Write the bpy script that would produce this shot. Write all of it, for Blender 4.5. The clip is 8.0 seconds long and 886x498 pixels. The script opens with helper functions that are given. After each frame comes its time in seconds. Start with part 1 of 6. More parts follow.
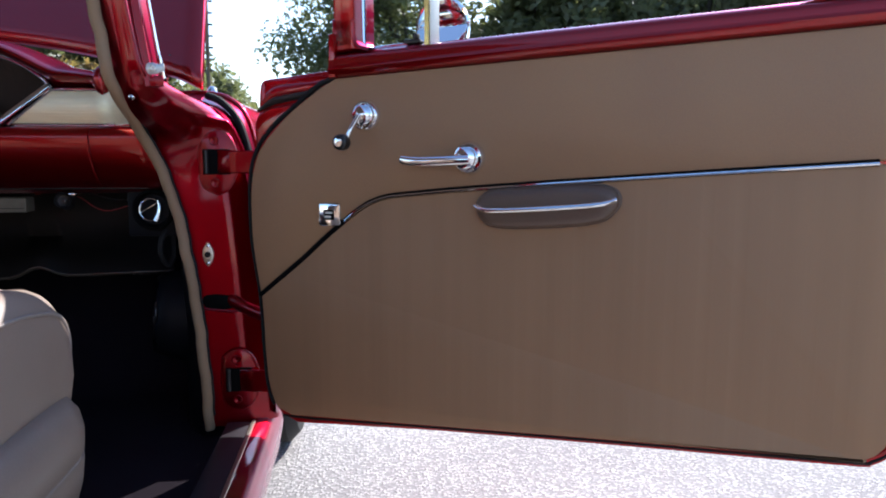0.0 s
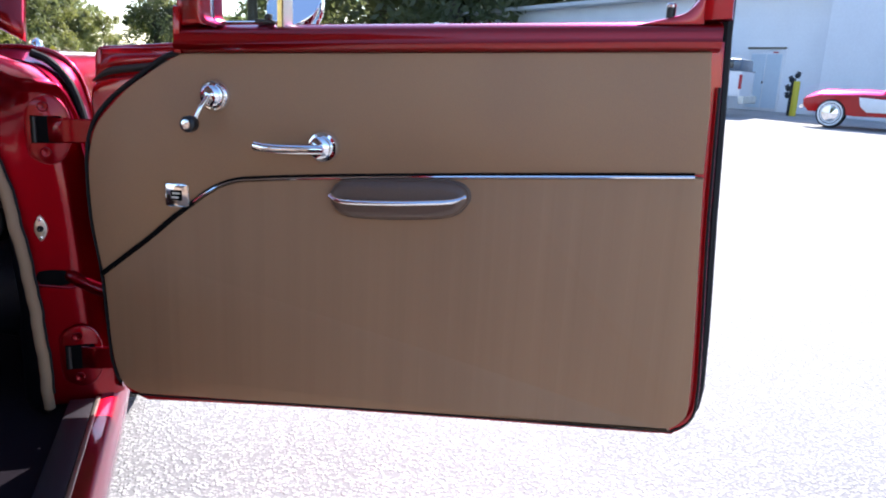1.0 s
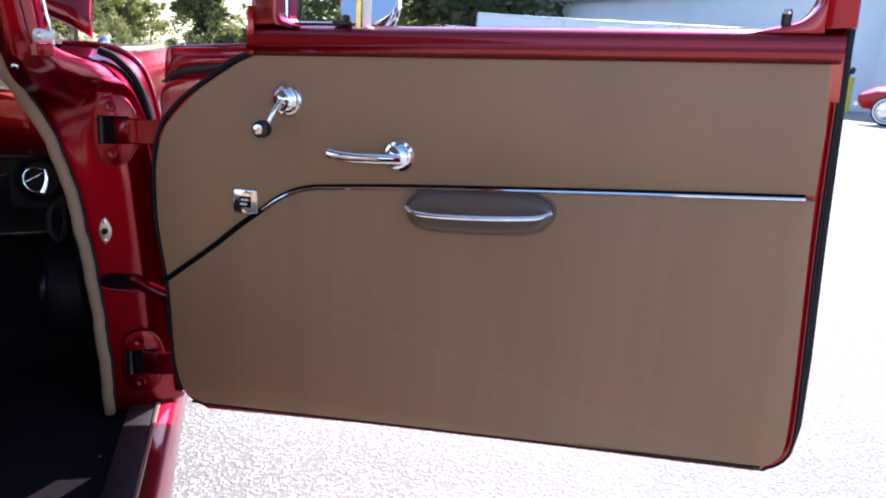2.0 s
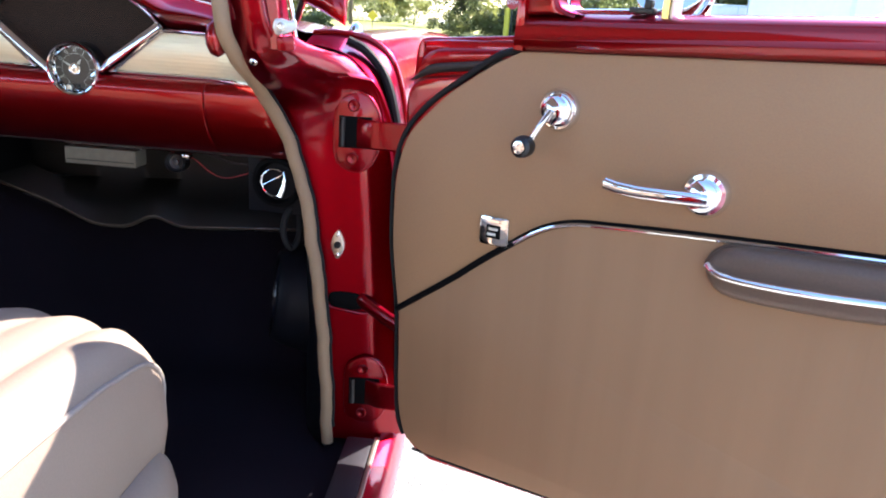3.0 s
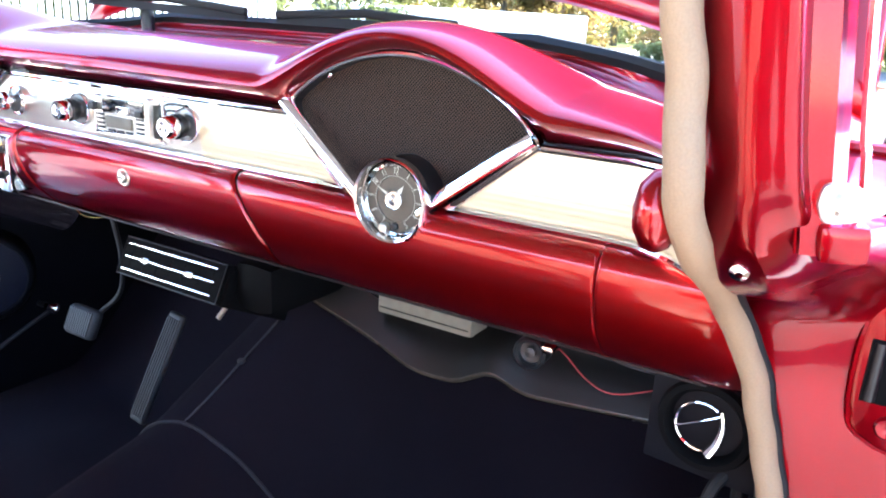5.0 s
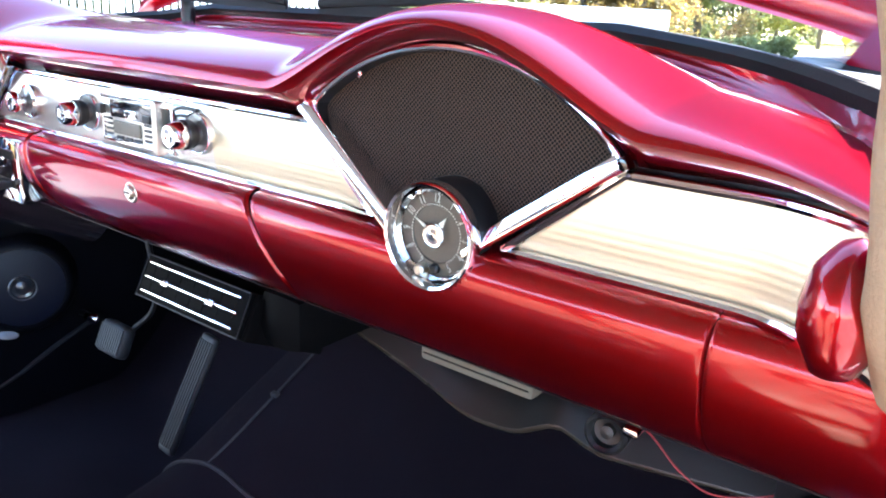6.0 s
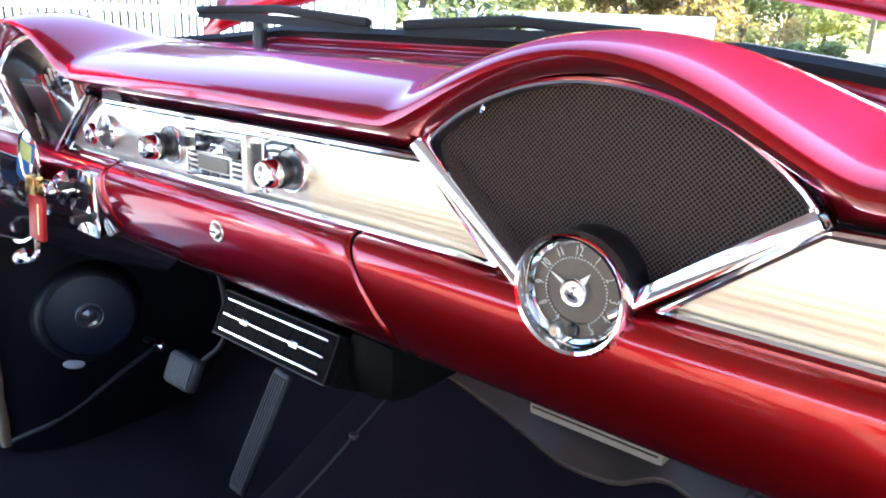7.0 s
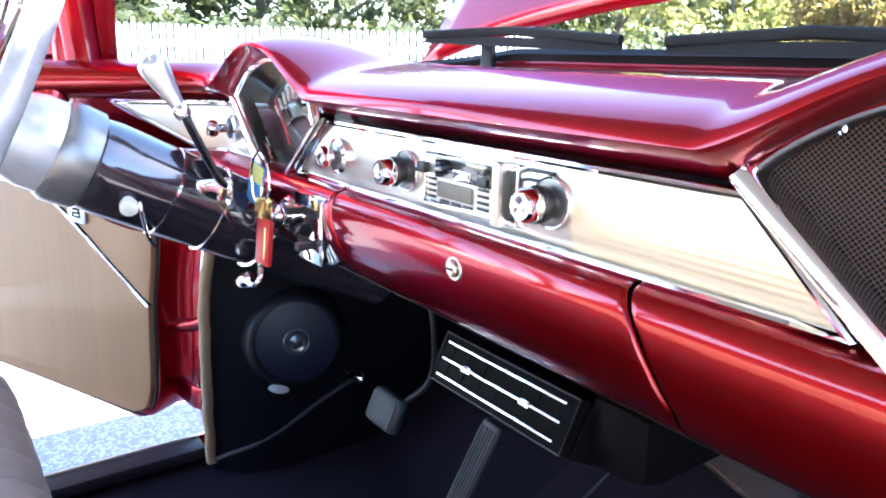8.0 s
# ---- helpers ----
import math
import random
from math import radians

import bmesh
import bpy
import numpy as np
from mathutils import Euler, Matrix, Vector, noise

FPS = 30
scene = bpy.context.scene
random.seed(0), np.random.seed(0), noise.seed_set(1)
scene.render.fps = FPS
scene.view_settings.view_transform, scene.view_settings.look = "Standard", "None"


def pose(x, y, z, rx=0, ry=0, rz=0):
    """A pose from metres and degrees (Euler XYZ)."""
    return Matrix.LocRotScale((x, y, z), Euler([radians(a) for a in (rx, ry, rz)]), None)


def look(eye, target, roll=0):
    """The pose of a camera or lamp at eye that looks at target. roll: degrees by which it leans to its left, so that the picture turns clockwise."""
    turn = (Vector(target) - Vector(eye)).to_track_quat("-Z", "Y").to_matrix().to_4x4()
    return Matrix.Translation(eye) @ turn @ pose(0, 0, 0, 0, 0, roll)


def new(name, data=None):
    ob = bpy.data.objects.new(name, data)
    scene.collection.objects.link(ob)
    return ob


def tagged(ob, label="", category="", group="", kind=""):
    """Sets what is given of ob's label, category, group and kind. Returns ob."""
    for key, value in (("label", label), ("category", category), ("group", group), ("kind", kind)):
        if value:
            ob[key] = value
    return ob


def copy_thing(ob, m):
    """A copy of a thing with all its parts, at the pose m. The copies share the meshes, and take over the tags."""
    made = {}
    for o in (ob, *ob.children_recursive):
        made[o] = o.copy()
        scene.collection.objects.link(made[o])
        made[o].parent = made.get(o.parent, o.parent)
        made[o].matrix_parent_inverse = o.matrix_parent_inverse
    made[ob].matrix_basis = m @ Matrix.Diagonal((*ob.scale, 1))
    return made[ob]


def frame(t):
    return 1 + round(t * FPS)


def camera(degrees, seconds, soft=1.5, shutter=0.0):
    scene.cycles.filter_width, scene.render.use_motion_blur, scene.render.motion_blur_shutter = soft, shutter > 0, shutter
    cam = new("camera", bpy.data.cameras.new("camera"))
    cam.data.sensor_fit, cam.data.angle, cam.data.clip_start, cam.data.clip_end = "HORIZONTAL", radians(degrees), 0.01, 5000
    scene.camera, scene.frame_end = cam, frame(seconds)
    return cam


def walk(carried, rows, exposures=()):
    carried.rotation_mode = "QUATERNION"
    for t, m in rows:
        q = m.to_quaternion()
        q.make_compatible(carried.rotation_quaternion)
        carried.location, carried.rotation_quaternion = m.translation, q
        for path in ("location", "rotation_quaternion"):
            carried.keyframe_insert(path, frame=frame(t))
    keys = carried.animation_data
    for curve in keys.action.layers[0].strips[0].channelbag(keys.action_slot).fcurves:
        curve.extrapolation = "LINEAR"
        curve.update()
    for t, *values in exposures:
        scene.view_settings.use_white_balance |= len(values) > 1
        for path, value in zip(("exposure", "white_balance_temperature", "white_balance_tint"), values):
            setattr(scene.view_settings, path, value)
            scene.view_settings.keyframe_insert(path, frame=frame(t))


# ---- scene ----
cam = camera(62.1, 8.0, soft=2.0)
PATH = [
    (0, (1.0664, -1.402, 0.8762), (1.2781, 0.5704, 0.6218), 0.08),
    (0.5, (1.0746, -1.4038, 0.9476), (1.5707, 0.4957, 0.5662), 1.36),
    (1, (1.0543, -1.4119, 0.9974), (1.6614, 0.4342, 0.5247), 2.82),
    (1.2, (1.0422, -1.4121, 1.007), (1.6796, 0.4179, 0.5121), 3.59),
    (2.3, (1.0068, -1.2421, 1.0282), (1.3275, 0.6626, 0.5094), 3.42),
    (2.5, (1.0134, -1.1747, 1.0411), (1.1451, 0.7462, 0.5001), 2.87),
    (3, (0.9935, -1.0538, 1.0329), (0.8876, 0.853, 0.4389), 4.05),
    (3.5, (0.9391, -0.8691, 1.0484), (0.5713, 0.9995, 0.4378), 4.92),
    (4, (0.8595, -0.7579, 1.0553), (0.2383, 1.0503, 0.4683), 4.29),
    (4.5, (0.786, -0.6401, 1.069), (-0.0375, 1.0876, 0.4884), 3.79),
    (5, (0.7454, -0.5243, 1.0781), (-0.228, 1.1235, 0.4974), 3.35),
    (5.2, (0.7365, -0.4809, 1.0766), (-0.3017, 1.1244, 0.4891), 3.22),
    (6.3, (0.6527, -0.3767, 1.0708), (-0.4812, 1.1573, 0.47), 2.94),
    (6.5, (0.6382, -0.3726, 1.0738), (-0.4979, 1.1603, 0.4744), 2.89),
    (7, (0.5905, -0.3767, 1.0795), (-0.631, 1.0974, 0.5006), 1.96),
    (7.5, (0.5274, -0.3599, 1.0696), (-0.8502, 0.9813, 0.5188), 1.13),
    (8, (0.4748, -0.3552, 1.0565), (-1.0894, 0.7873, 0.5588), 1.52),
]
EXPOSURES = [(0, 1.32, 6200, 15), (0.5, 1.66, 6200, 16), (1.2, 1.64, 6200, 16), (2.3, 1.74, 6300, 15), (3.0, 2.6, 6500, 13), (3.5, 3.16, 6600, 12), (4, 3.57, 6650, 12.5), (4.5, 3.86, 6500, 13), (5.0, 4.05, 6400, 13.5), (6.3, 3.82, 6320, 12.5), (7.4, 3.8, 6320, 12.5), (8, 3.97, 6300, 12.5)]
walk(cam, [(t, look(eye, target, roll)) for t, eye, target, roll in PATH], EXPOSURES)

# ---- light: clear sky, sun ahead of the car and to its right ----
SUN = Vector((0.82, 1.13, 0.86)).normalized()
world = bpy.data.worlds.new("sky")
scene.world = world
world.use_nodes = True
wn = world.node_tree
sky = wn.nodes.new("ShaderNodeTexSky")
sky.sky_type = "NISHITA"
sky.sun_disc = False
sky.sun_elevation = math.asin(SUN.z)
sky.sun_rotation = math.atan2(SUN.x, SUN.y)
sky.air_density, sky.dust_density, sky.ozone_density = 1.0, 0.4, 2.5
wn.links.new(sky.outputs[0], wn.nodes["Background"].inputs[0])
wn.nodes["Background"].inputs[1].default_value = 0.13
sun = new("sun", bpy.data.lights.new("sun", "SUN"))
sun.data.energy, sun.data.angle, sun.data.color = 4.4, radians(0.55), (1.0, 0.95, 0.87)
sun.matrix_world = look(SUN * 60, (0, 0, 0))


# ---- materials ----
def mat(name, color, rough=0.5, metal=0.0, var=0.12, scale=6.0, fine=90.0, bump=0.05, coat=0.0, spec=0.5,
        stretch=(1, 1, 1), sheen=0.0, tint=None, rough_var=0.08):
    """A surface with stains at one scale and grain at another."""
    m = bpy.data.materials.new(name)
    m.use_nodes = True
    t = m.node_tree
    n, k = t.nodes, t.links
    p = n["Principled BSDF"]
    p.inputs["Roughness"].default_value = rough
    p.inputs["Metallic"].default_value = metal
    p.inputs["Coat Weight"].default_value = coat
    p.inputs["Coat Roughness"].default_value = 0.03
    p.inputs["Specular IOR Level"].default_value = spec
    p.inputs["Sheen Weight"].default_value = sheen
    co = n.new("ShaderNodeTexCoord")
    mp = n.new("ShaderNodeMapping")
    mp.inputs["Scale"].default_value = stretch
    k.new(co.outputs["Object"], mp.inputs["Vector"])
    big, small = n.new("ShaderNodeTexNoise"), n.new("ShaderNodeTexNoise")
    big.inputs["Scale"].default_value, small.inputs["Scale"].default_value = scale, fine
    big.inputs["Detail"].default_value, small.inputs["Detail"].default_value = 4, 3
    for q in (big, small):
        k.new(mp.outputs["Vector"], q.inputs["Vector"])
    mix = n.new("ShaderNodeMix")
    mix.data_type = "RGBA"
    other = tint or tuple(c * (1 - 2.2 * var) for c in color)
    mix.inputs[6].default_value, mix.inputs[7].default_value = (*color, 1), (*other, 1)
    ad = n.new("ShaderNodeMath")
    ad.operation = "MULTIPLY_ADD"
    ad.inputs[1].default_value = 0.45
    k.new(small.outputs["Fac"], ad.inputs[0])
    sc = n.new("ShaderNodeMath")
    sc.operation = "MULTIPLY"
    sc.inputs[1].default_value = 0.55
    k.new(big.outputs["Fac"], sc.inputs[0])
    k.new(sc.outputs[0], ad.inputs[2])
    ramp = n.new("ShaderNodeMapRange")
    ramp.inputs["From Min"].default_value, ramp.inputs["From Max"].default_value = 0.33, 0.67
    k.new(ad.outputs[0], ramp.inputs["Value"])
    k.new(ramp.outputs[0], mix.inputs[0])
    k.new(mix.outputs[2], p.inputs["Base Color"])
    if rough_var:
        rr = n.new("ShaderNodeMapRange")
        rr.inputs["To Min"].default_value = max(0.0, rough - rough_var)
        rr.inputs["To Max"].default_value = min(1.0, rough + rough_var)
        k.new(big.outputs["Fac"], rr.inputs["Value"])
        k.new(rr.outputs[0], p.inputs["Roughness"])
    if bump:
        b = n.new("ShaderNodeBump")
        b.inputs["Strength"].default_value = bump
        b.inputs["Distance"].default_value = 0.002
        k.new(small.outputs["Fac"], b.inputs["Height"])
        k.new(b.outputs[0], p.inputs["Normal"])
    return m


def glass(name, color=(0.95, 0.98, 0.97), rough=0.0, ior=1.25):
    """Thin glazing: mostly see-through, with a mirror share that grows at grazing angles."""
    m = bpy.data.materials.new(name)
    m.use_nodes = True
    t = m.node_tree
    n, k = t.nodes, t.links
    n.remove(n["Principled BSDF"])
    tr, gl, mx, fr = (n.new(s) for s in ("ShaderNodeBsdfTransparent", "ShaderNodeBsdfGlossy", "ShaderNodeMixShader", "ShaderNodeFresnel"))
    tr.inputs[0].default_value = (*color, 1)
    gl.inputs["Roughness"].default_value = rough
    fr.inputs[0].default_value = ior
    k.new(fr.outputs[0], mx.inputs[0])
    k.new(tr.outputs[0], mx.inputs[1])
    k.new(gl.outputs[0], mx.inputs[2])
    k.new(mx.outputs[0], n["Material Output"].inputs[0])
    return m


def perforated(name):
    """Dark speaker mesh with round holes in a staggered raster of about 3 mm."""
    m = mat(name, (0.035, 0.028, 0.024), 0.55, 0.0, fine=200, bump=0.0, spec=0.08)
    t = m.node_tree
    n, k = t.nodes, t.links
    co = n["Texture Coordinate"]
    mp = n.new("ShaderNodeMapping")
    mp.inputs["Scale"].default_value = (430, 0, 430)
    mp.inputs["Rotation"].default_value = (0, radians(45), 0)
    k.new(co.outputs["Object"], mp.inputs["Vector"])
    vo = n.new("ShaderNodeTexVoronoi")
    vo.inputs["Scale"].default_value = 1.0
    vo.inputs["Randomness"].default_value = 0.0
    k.new(mp.outputs[0], vo.inputs["Vector"])
    ra = n.new("ShaderNodeMapRange")
    ra.inputs["From Min"].default_value, ra.inputs["From Max"].default_value = 0.36, 0.45
    k.new(vo.outputs["Distance"], ra.inputs["Value"])
    mix = n.new("ShaderNodeMix")
    mix.data_type = "RGBA"
    mix.inputs[6].default_value = (0.003, 0.003, 0.003, 1)
    mix.inputs[7].default_value = (0.062, 0.041, 0.031, 1)
    k.new(ra.outputs[0], mix.inputs[0])
    p = n["Principled BSDF"]
    k.new(mix.outputs[2], p.inputs["Base Color"])
    b = n.new("ShaderNodeBump")
    b.inputs["Strength"].default_value, b.inputs["Distance"].default_value = 0.8, 0.001
    k.new(ra.outputs[0], b.inputs["Height"])
    k.new(b.outputs[0], p.inputs["Normal"])
    return m


RED = mat("candy_red_paint", (0.325, 0.0042, 0.0038), 0.38, 0.92, var=0.06, fine=900, bump=0.012, coat=1.0, tint=(0.288, 0.0036, 0.0036), rough_var=0.03)
candy = RED.node_tree.nodes["Principled BSDF"]
# violet grazing tint puts the blue sky's reflection into the paint colour
candy.inputs["Specular Tint"].default_value = (0.78, 0.15, 0.70, 1)
candy.inputs["Coat Roughness"].default_value = 0.08
candy.inputs["Coat IOR"].default_value = 1.5
# door jambs: the same paint with orange peel, colour lowered for shade there
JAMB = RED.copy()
JAMB.name = "candy_red_peel_shaded"
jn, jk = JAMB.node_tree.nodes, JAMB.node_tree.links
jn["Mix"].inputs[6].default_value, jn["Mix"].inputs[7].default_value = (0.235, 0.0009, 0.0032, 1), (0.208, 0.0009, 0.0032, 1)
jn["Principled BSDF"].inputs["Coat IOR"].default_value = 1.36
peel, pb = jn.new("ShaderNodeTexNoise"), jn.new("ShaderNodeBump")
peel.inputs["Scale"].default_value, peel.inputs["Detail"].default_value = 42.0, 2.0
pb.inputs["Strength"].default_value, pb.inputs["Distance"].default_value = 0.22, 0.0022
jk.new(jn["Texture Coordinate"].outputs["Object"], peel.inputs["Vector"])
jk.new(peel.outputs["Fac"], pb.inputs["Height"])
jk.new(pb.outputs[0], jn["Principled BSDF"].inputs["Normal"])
TAN = mat("tan_vinyl", (0.322, 0.180, 0.090), 0.50, fine=420, bump=0.12, spec=0.3, var=0.07, tint=(0.278, 0.156, 0.087))
TAN_LOW = mat("tan_ribbed_vinyl", (0.332, 0.187, 0.098), 0.52, spec=0.25, fine=34, scale=14, bump=0.22, var=0.06, stretch=(1, 1, 0.03), tint=(0.290, 0.163, 0.086))
def pleated(m, width):
    """Adds narrow upright seams at an even spacing to a surface."""
    n, k = m.node_tree.nodes, m.node_tree.links
    wave, cut, b = n.new("ShaderNodeTexWave"), n.new("ShaderNodeMapRange"), n.new("ShaderNodeBump")
    wave.inputs["Scale"].default_value = 2 * math.pi / (20 * width)
    wave.inputs["Distortion"].default_value = 0.15
    cut.inputs["From Min"].default_value, cut.inputs["From Max"].default_value = 0.0, 0.35
    b.inputs["Strength"].default_value, b.inputs["Distance"].default_value = 0.12, 0.0025
    k.new(n["Texture Coordinate"].outputs["Object"], wave.inputs["Vector"])
    k.new(wave.outputs["Fac"], cut.inputs["Value"])
    k.new(cut.outputs[0], b.inputs["Height"])
    k.new(n["Bump"].outputs[0], b.inputs["Normal"])
    k.new(b.outputs[0], n["Principled BSDF"].inputs["Normal"])


pleated(TAN_LOW, 0.045)
SEAT = mat("beige_seat_vinyl", (0.262, 0.196, 0.155), 0.5, fine=350, bump=0.1, var=0.06)
PIPING = mat("grey_piping", (0.3, 0.25, 0.22), 0.55, fine=300)
LACE = mat("beige_windlace_cloth", (0.30, 0.195, 0.115), 0.75, fine=700, bump=0.25, var=0.1)
CHROME = mat("chrome", (0.86, 0.87, 0.88), 0.06, 1.0, var=0.02, bump=0.0, rough_var=0.04)
SATIN = mat("brushed_aluminium", (0.76, 0.72, 0.63), 0.36, 1.0, var=0.06, fine=300, bump=0.03, stretch=(0.05, 1, 1))
GOLD_PLATE = mat("ribbed_anodised_plate", (0.80, 0.71, 0.50), 0.42, 0.7, var=0.08, fine=260, bump=0.05, stretch=(0.06, 1, 1))
BLACK = mat("black_plastic", (0.008, 0.008, 0.009), 0.40, fine=300, bump=0.05)
MATTE = mat("matt_black_plastic", (0.003, 0.003, 0.0034), 0.7, fine=300, bump=0.05, spec=0.06)
SILVER = mat("worn_silver_paint", (0.55, 0.55, 0.55), 0.32, 0.8, bump=0.0)
COLLAR = mat("grey_satin_collar", (0.22, 0.215, 0.21), 0.30, 0.75, bump=0.0)
DUCT_RIM = mat("brown_moulded_edge", (0.045, 0.036, 0.028), 0.25, fine=90, bump=0.05)
RUBBER = mat("black_rubber", (0.009, 0.009, 0.010), 0.7, fine=250, bump=0.1, spec=0.25)
OLD_RUBBER = mat("worn_brown_rubber", (0.040, 0.033, 0.030), 0.6, fine=120, var=0.25, bump=0.15, spec=0.3)
PEDAL = mat("worn_pedal_rubber", (0.030, 0.030, 0.034), 0.55, fine=200, bump=0.1)
CARPET = mat("black_carpet", (0.0170, 0.0132, 0.0188), 0.95, fine=900, bump=0.6, spec=0.05)
CARPET_EDGE = mat("dark_grey_binding", (0.034, 0.031, 0.036), 0.7, fine=300)
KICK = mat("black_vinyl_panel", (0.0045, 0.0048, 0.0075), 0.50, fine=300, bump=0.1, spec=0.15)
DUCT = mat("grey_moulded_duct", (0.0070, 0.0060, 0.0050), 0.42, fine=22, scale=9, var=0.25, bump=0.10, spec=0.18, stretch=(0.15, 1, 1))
DUCT_LIGHT = mat("aged_cream_plastic", (0.16, 0.145, 0.11), 0.5, fine=120, bump=0.05)
CONE = mat("dark_blue_cone", (0.0035, 0.0060, 0.020), 0.40, fine=300, bump=0.05, spec=0.22)
CRYSTAL = mat("faceted_clear_plastic", (0.030, 0.034, 0.045), 0.12, spec=0.8, bump=0.0)
MESH = perforated("speaker_mesh")
GAUGE = mat("dark_gauge_face", (0.018, 0.016, 0.017), 0.4, fine=300, bump=0.0)
DIAL = mat("brown_grey_dial", (0.094, 0.073, 0.054), 0.45, fine=300, bump=0.0)
IVORY = mat("ivory_paint", (0.75, 0.72, 0.62), 0.45, bump=0.0)
RED_LABEL = mat("red_plastic", (0.5, 0.02, 0.02), 0.35, bump=0.0)
BRASS = mat("brass", (0.75, 0.52, 0.2), 0.25, 1.0, bump=0.0)
WIRE_RED = mat("red_wire", (0.28, 0.014, 0.014), 0.45, bump=0.0)
SILL = mat("scuffed_sill_plate", (0.045, 0.040, 0.050), 0.42, 0.4, fine=150, bump=0.08, stretch=(1, 0.1, 1))
GLASS = glass("clear_glass", ior=1.09)
LENS = glass("dial_glass", ior=1.12)
GAUGE_LENS = glass("gauge_glass", ior=1.06)
MIRROR = mat("mirror", (0.92, 0.93, 0.94), 0.01, 1.0, var=0.0, bump=0.0, rough_var=0)
GREY_COL = mat("pale_grey_column_paint", (0.52, 0.52, 0.53), 0.24, 0.4, bump=0.0)
COLUMN = mat("gloss_column_paint", (0.040, 0.032, 0.042), 0.13, 0.55, coat=1.0, bump=0.0, rough_var=0.03)
BLACK_GLOSS = mat("gloss_black_paint", (0.006, 0.006, 0.008), 0.12, coat=1.0, bump=0.0, rough_var=0.02)
BLUE_PAPER = mat("blue_tag", (0.05, 0.2, 0.55), 0.5, bump=0.0)
YEL_PAPER = mat("yellow_green_tag", (0.6, 0.62, 0.2), 0.5, bump=0.0)


# ---- mesh helpers ----
def loft(rows, closed=False, cap=False, bm=None):
    """A skin over rows of points, each row as long as the others."""
    bm = bm or bmesh.new()
    vs = [[bm.verts.new(p) for p in r] for r in rows]
    m = len(rows[0])
    for a, b in zip(vs, vs[1:]):
        for i in range(m if closed else m - 1):
            bm.faces.new((a[i], a[(i + 1) % m], b[(i + 1) % m], b[i]))
    if cap:
        bm.faces.new(list(reversed(vs[0])))
        bm.faces.new(vs[-1])
    return bm


def tube(path, r, n=10, ring=False, bm=None, flat=1.0, taper=None):
    """A round bar along a path. flat: its height against its width."""
    pts = [Vector(p) for p in path]
    rows = []
    side = None
    for i, p in enumerate(pts):
        if ring:
            d = pts[(i + 1) % len(pts)] - pts[i - 1]
        else:
            d = pts[min(i + 1, len(pts) - 1)] - pts[max(i - 1, 0)]
        d.normalize()
        if side is None:
            side = d.cross(Vector((0, 0, 1)) if abs(d.z) < 0.9 else Vector((0, 1, 0))).normalized()
        side = (side - d * side.dot(d)).normalized()
        up = side.cross(d)
        q = r if taper is None else r * (1 + (taper - 1) * i / (len(pts) - 1))
        rows.append([p + side * (q * math.cos(a)) + up * (q * flat * math.sin(a)) for a in (2 * math.pi * j / n for j in range(n))])
    if ring:
        rows.append(rows[0])
        out = loft(rows, True, False, bm)
        bmesh.ops.remove_doubles(out, verts=out.verts, dist=1e-5)
        return out
    return loft(rows, True, True, bm)


def lathe(profile, n=28, m=None, bm=None):
    """A turned body: pairs of radius and height along z, placed by m."""
    m = m or Matrix()
    rows = [[m @ Vector((r * math.cos(a), r * math.sin(a), h)) for a in (2 * math.pi * j / n for j in range(n))] for r, h in profile]
    out = loft(rows, True, False, bm)
    return out


def box(x0, x1, y0, y1, z0, z1, bevel=0.0, m=None, seg=2):
    bm = bmesh.new()
    bmesh.ops.create_cube(bm, size=1.0, matrix=Matrix.LocRotScale(((x0 + x1) / 2, (y0 + y1) / 2, (z0 + z1) / 2), None, (x1 - x0, y1 - y0, z1 - z0)))
    if bevel:
        bmesh.ops.bevel(bm, geom=bm.edges[:], offset=bevel, segments=seg, affect="EDGES", profile=0.6)
    if m:
        bm.transform(m)
    return bm


def prism(poly, y0, y1, bevel=0.0, m=None, seg=2):
    """A plate: an outline in x and z, from depth y0 (its face) to y1."""
    bm = bmesh.new()
    f = bm.faces.new([bm.verts.new((x, y0, z)) for x, z in poly])
    ext = bmesh.ops.extrude_face_region(bm, geom=[f])
    moved = [v for v in ext["geom"] if isinstance(v, bmesh.types.BMVert)]
    bmesh.ops.translate(bm, verts=moved, vec=(0, y1 - y0, 0))
    bmesh.ops.recalc_face_normals(bm, faces=bm.faces)
    if bevel:
        rim = [e for e in bm.edges if all(abs(v.co.y - y0) < 1e-6 for v in e.verts)]
        bmesh.ops.bevel(bm, geom=rim, offset=bevel, segments=seg, affect="EDGES", profile=0.5)
    if m:
        bm.transform(m)
    return bm


def curve(points, n=8):
    """A smooth line through the points."""
    p = [Vector(q) for q in points]
    p = [2 * p[0] - p[1]] + p + [2 * p[-1] - p[-2]]
    out = []
    for a, b, c, d in zip(p, p[1:], p[2:], p[3:]):
        for i in range(n):
            t = i / n
            out.append(0.5 * (2 * b + (c - a) * t + (2 * a - 5 * b + 4 * c - d) * t * t + (3 * b - a - 3 * c + d) * t ** 3))
    return out + [p[-2]]


def flat_curve(points, n=6):
    return [(v.x, v.y) for v in curve([(x, y, 0) for x, y in points], n)]


def joined(*some):
    bm = some[0]
    for o in some[1:]:
        me = bpy.data.meshes.new("tmp")
        o.to_mesh(me)
        bm.from_mesh(me)
        bpy.data.meshes.remove(me)
        o.free()
    return bm


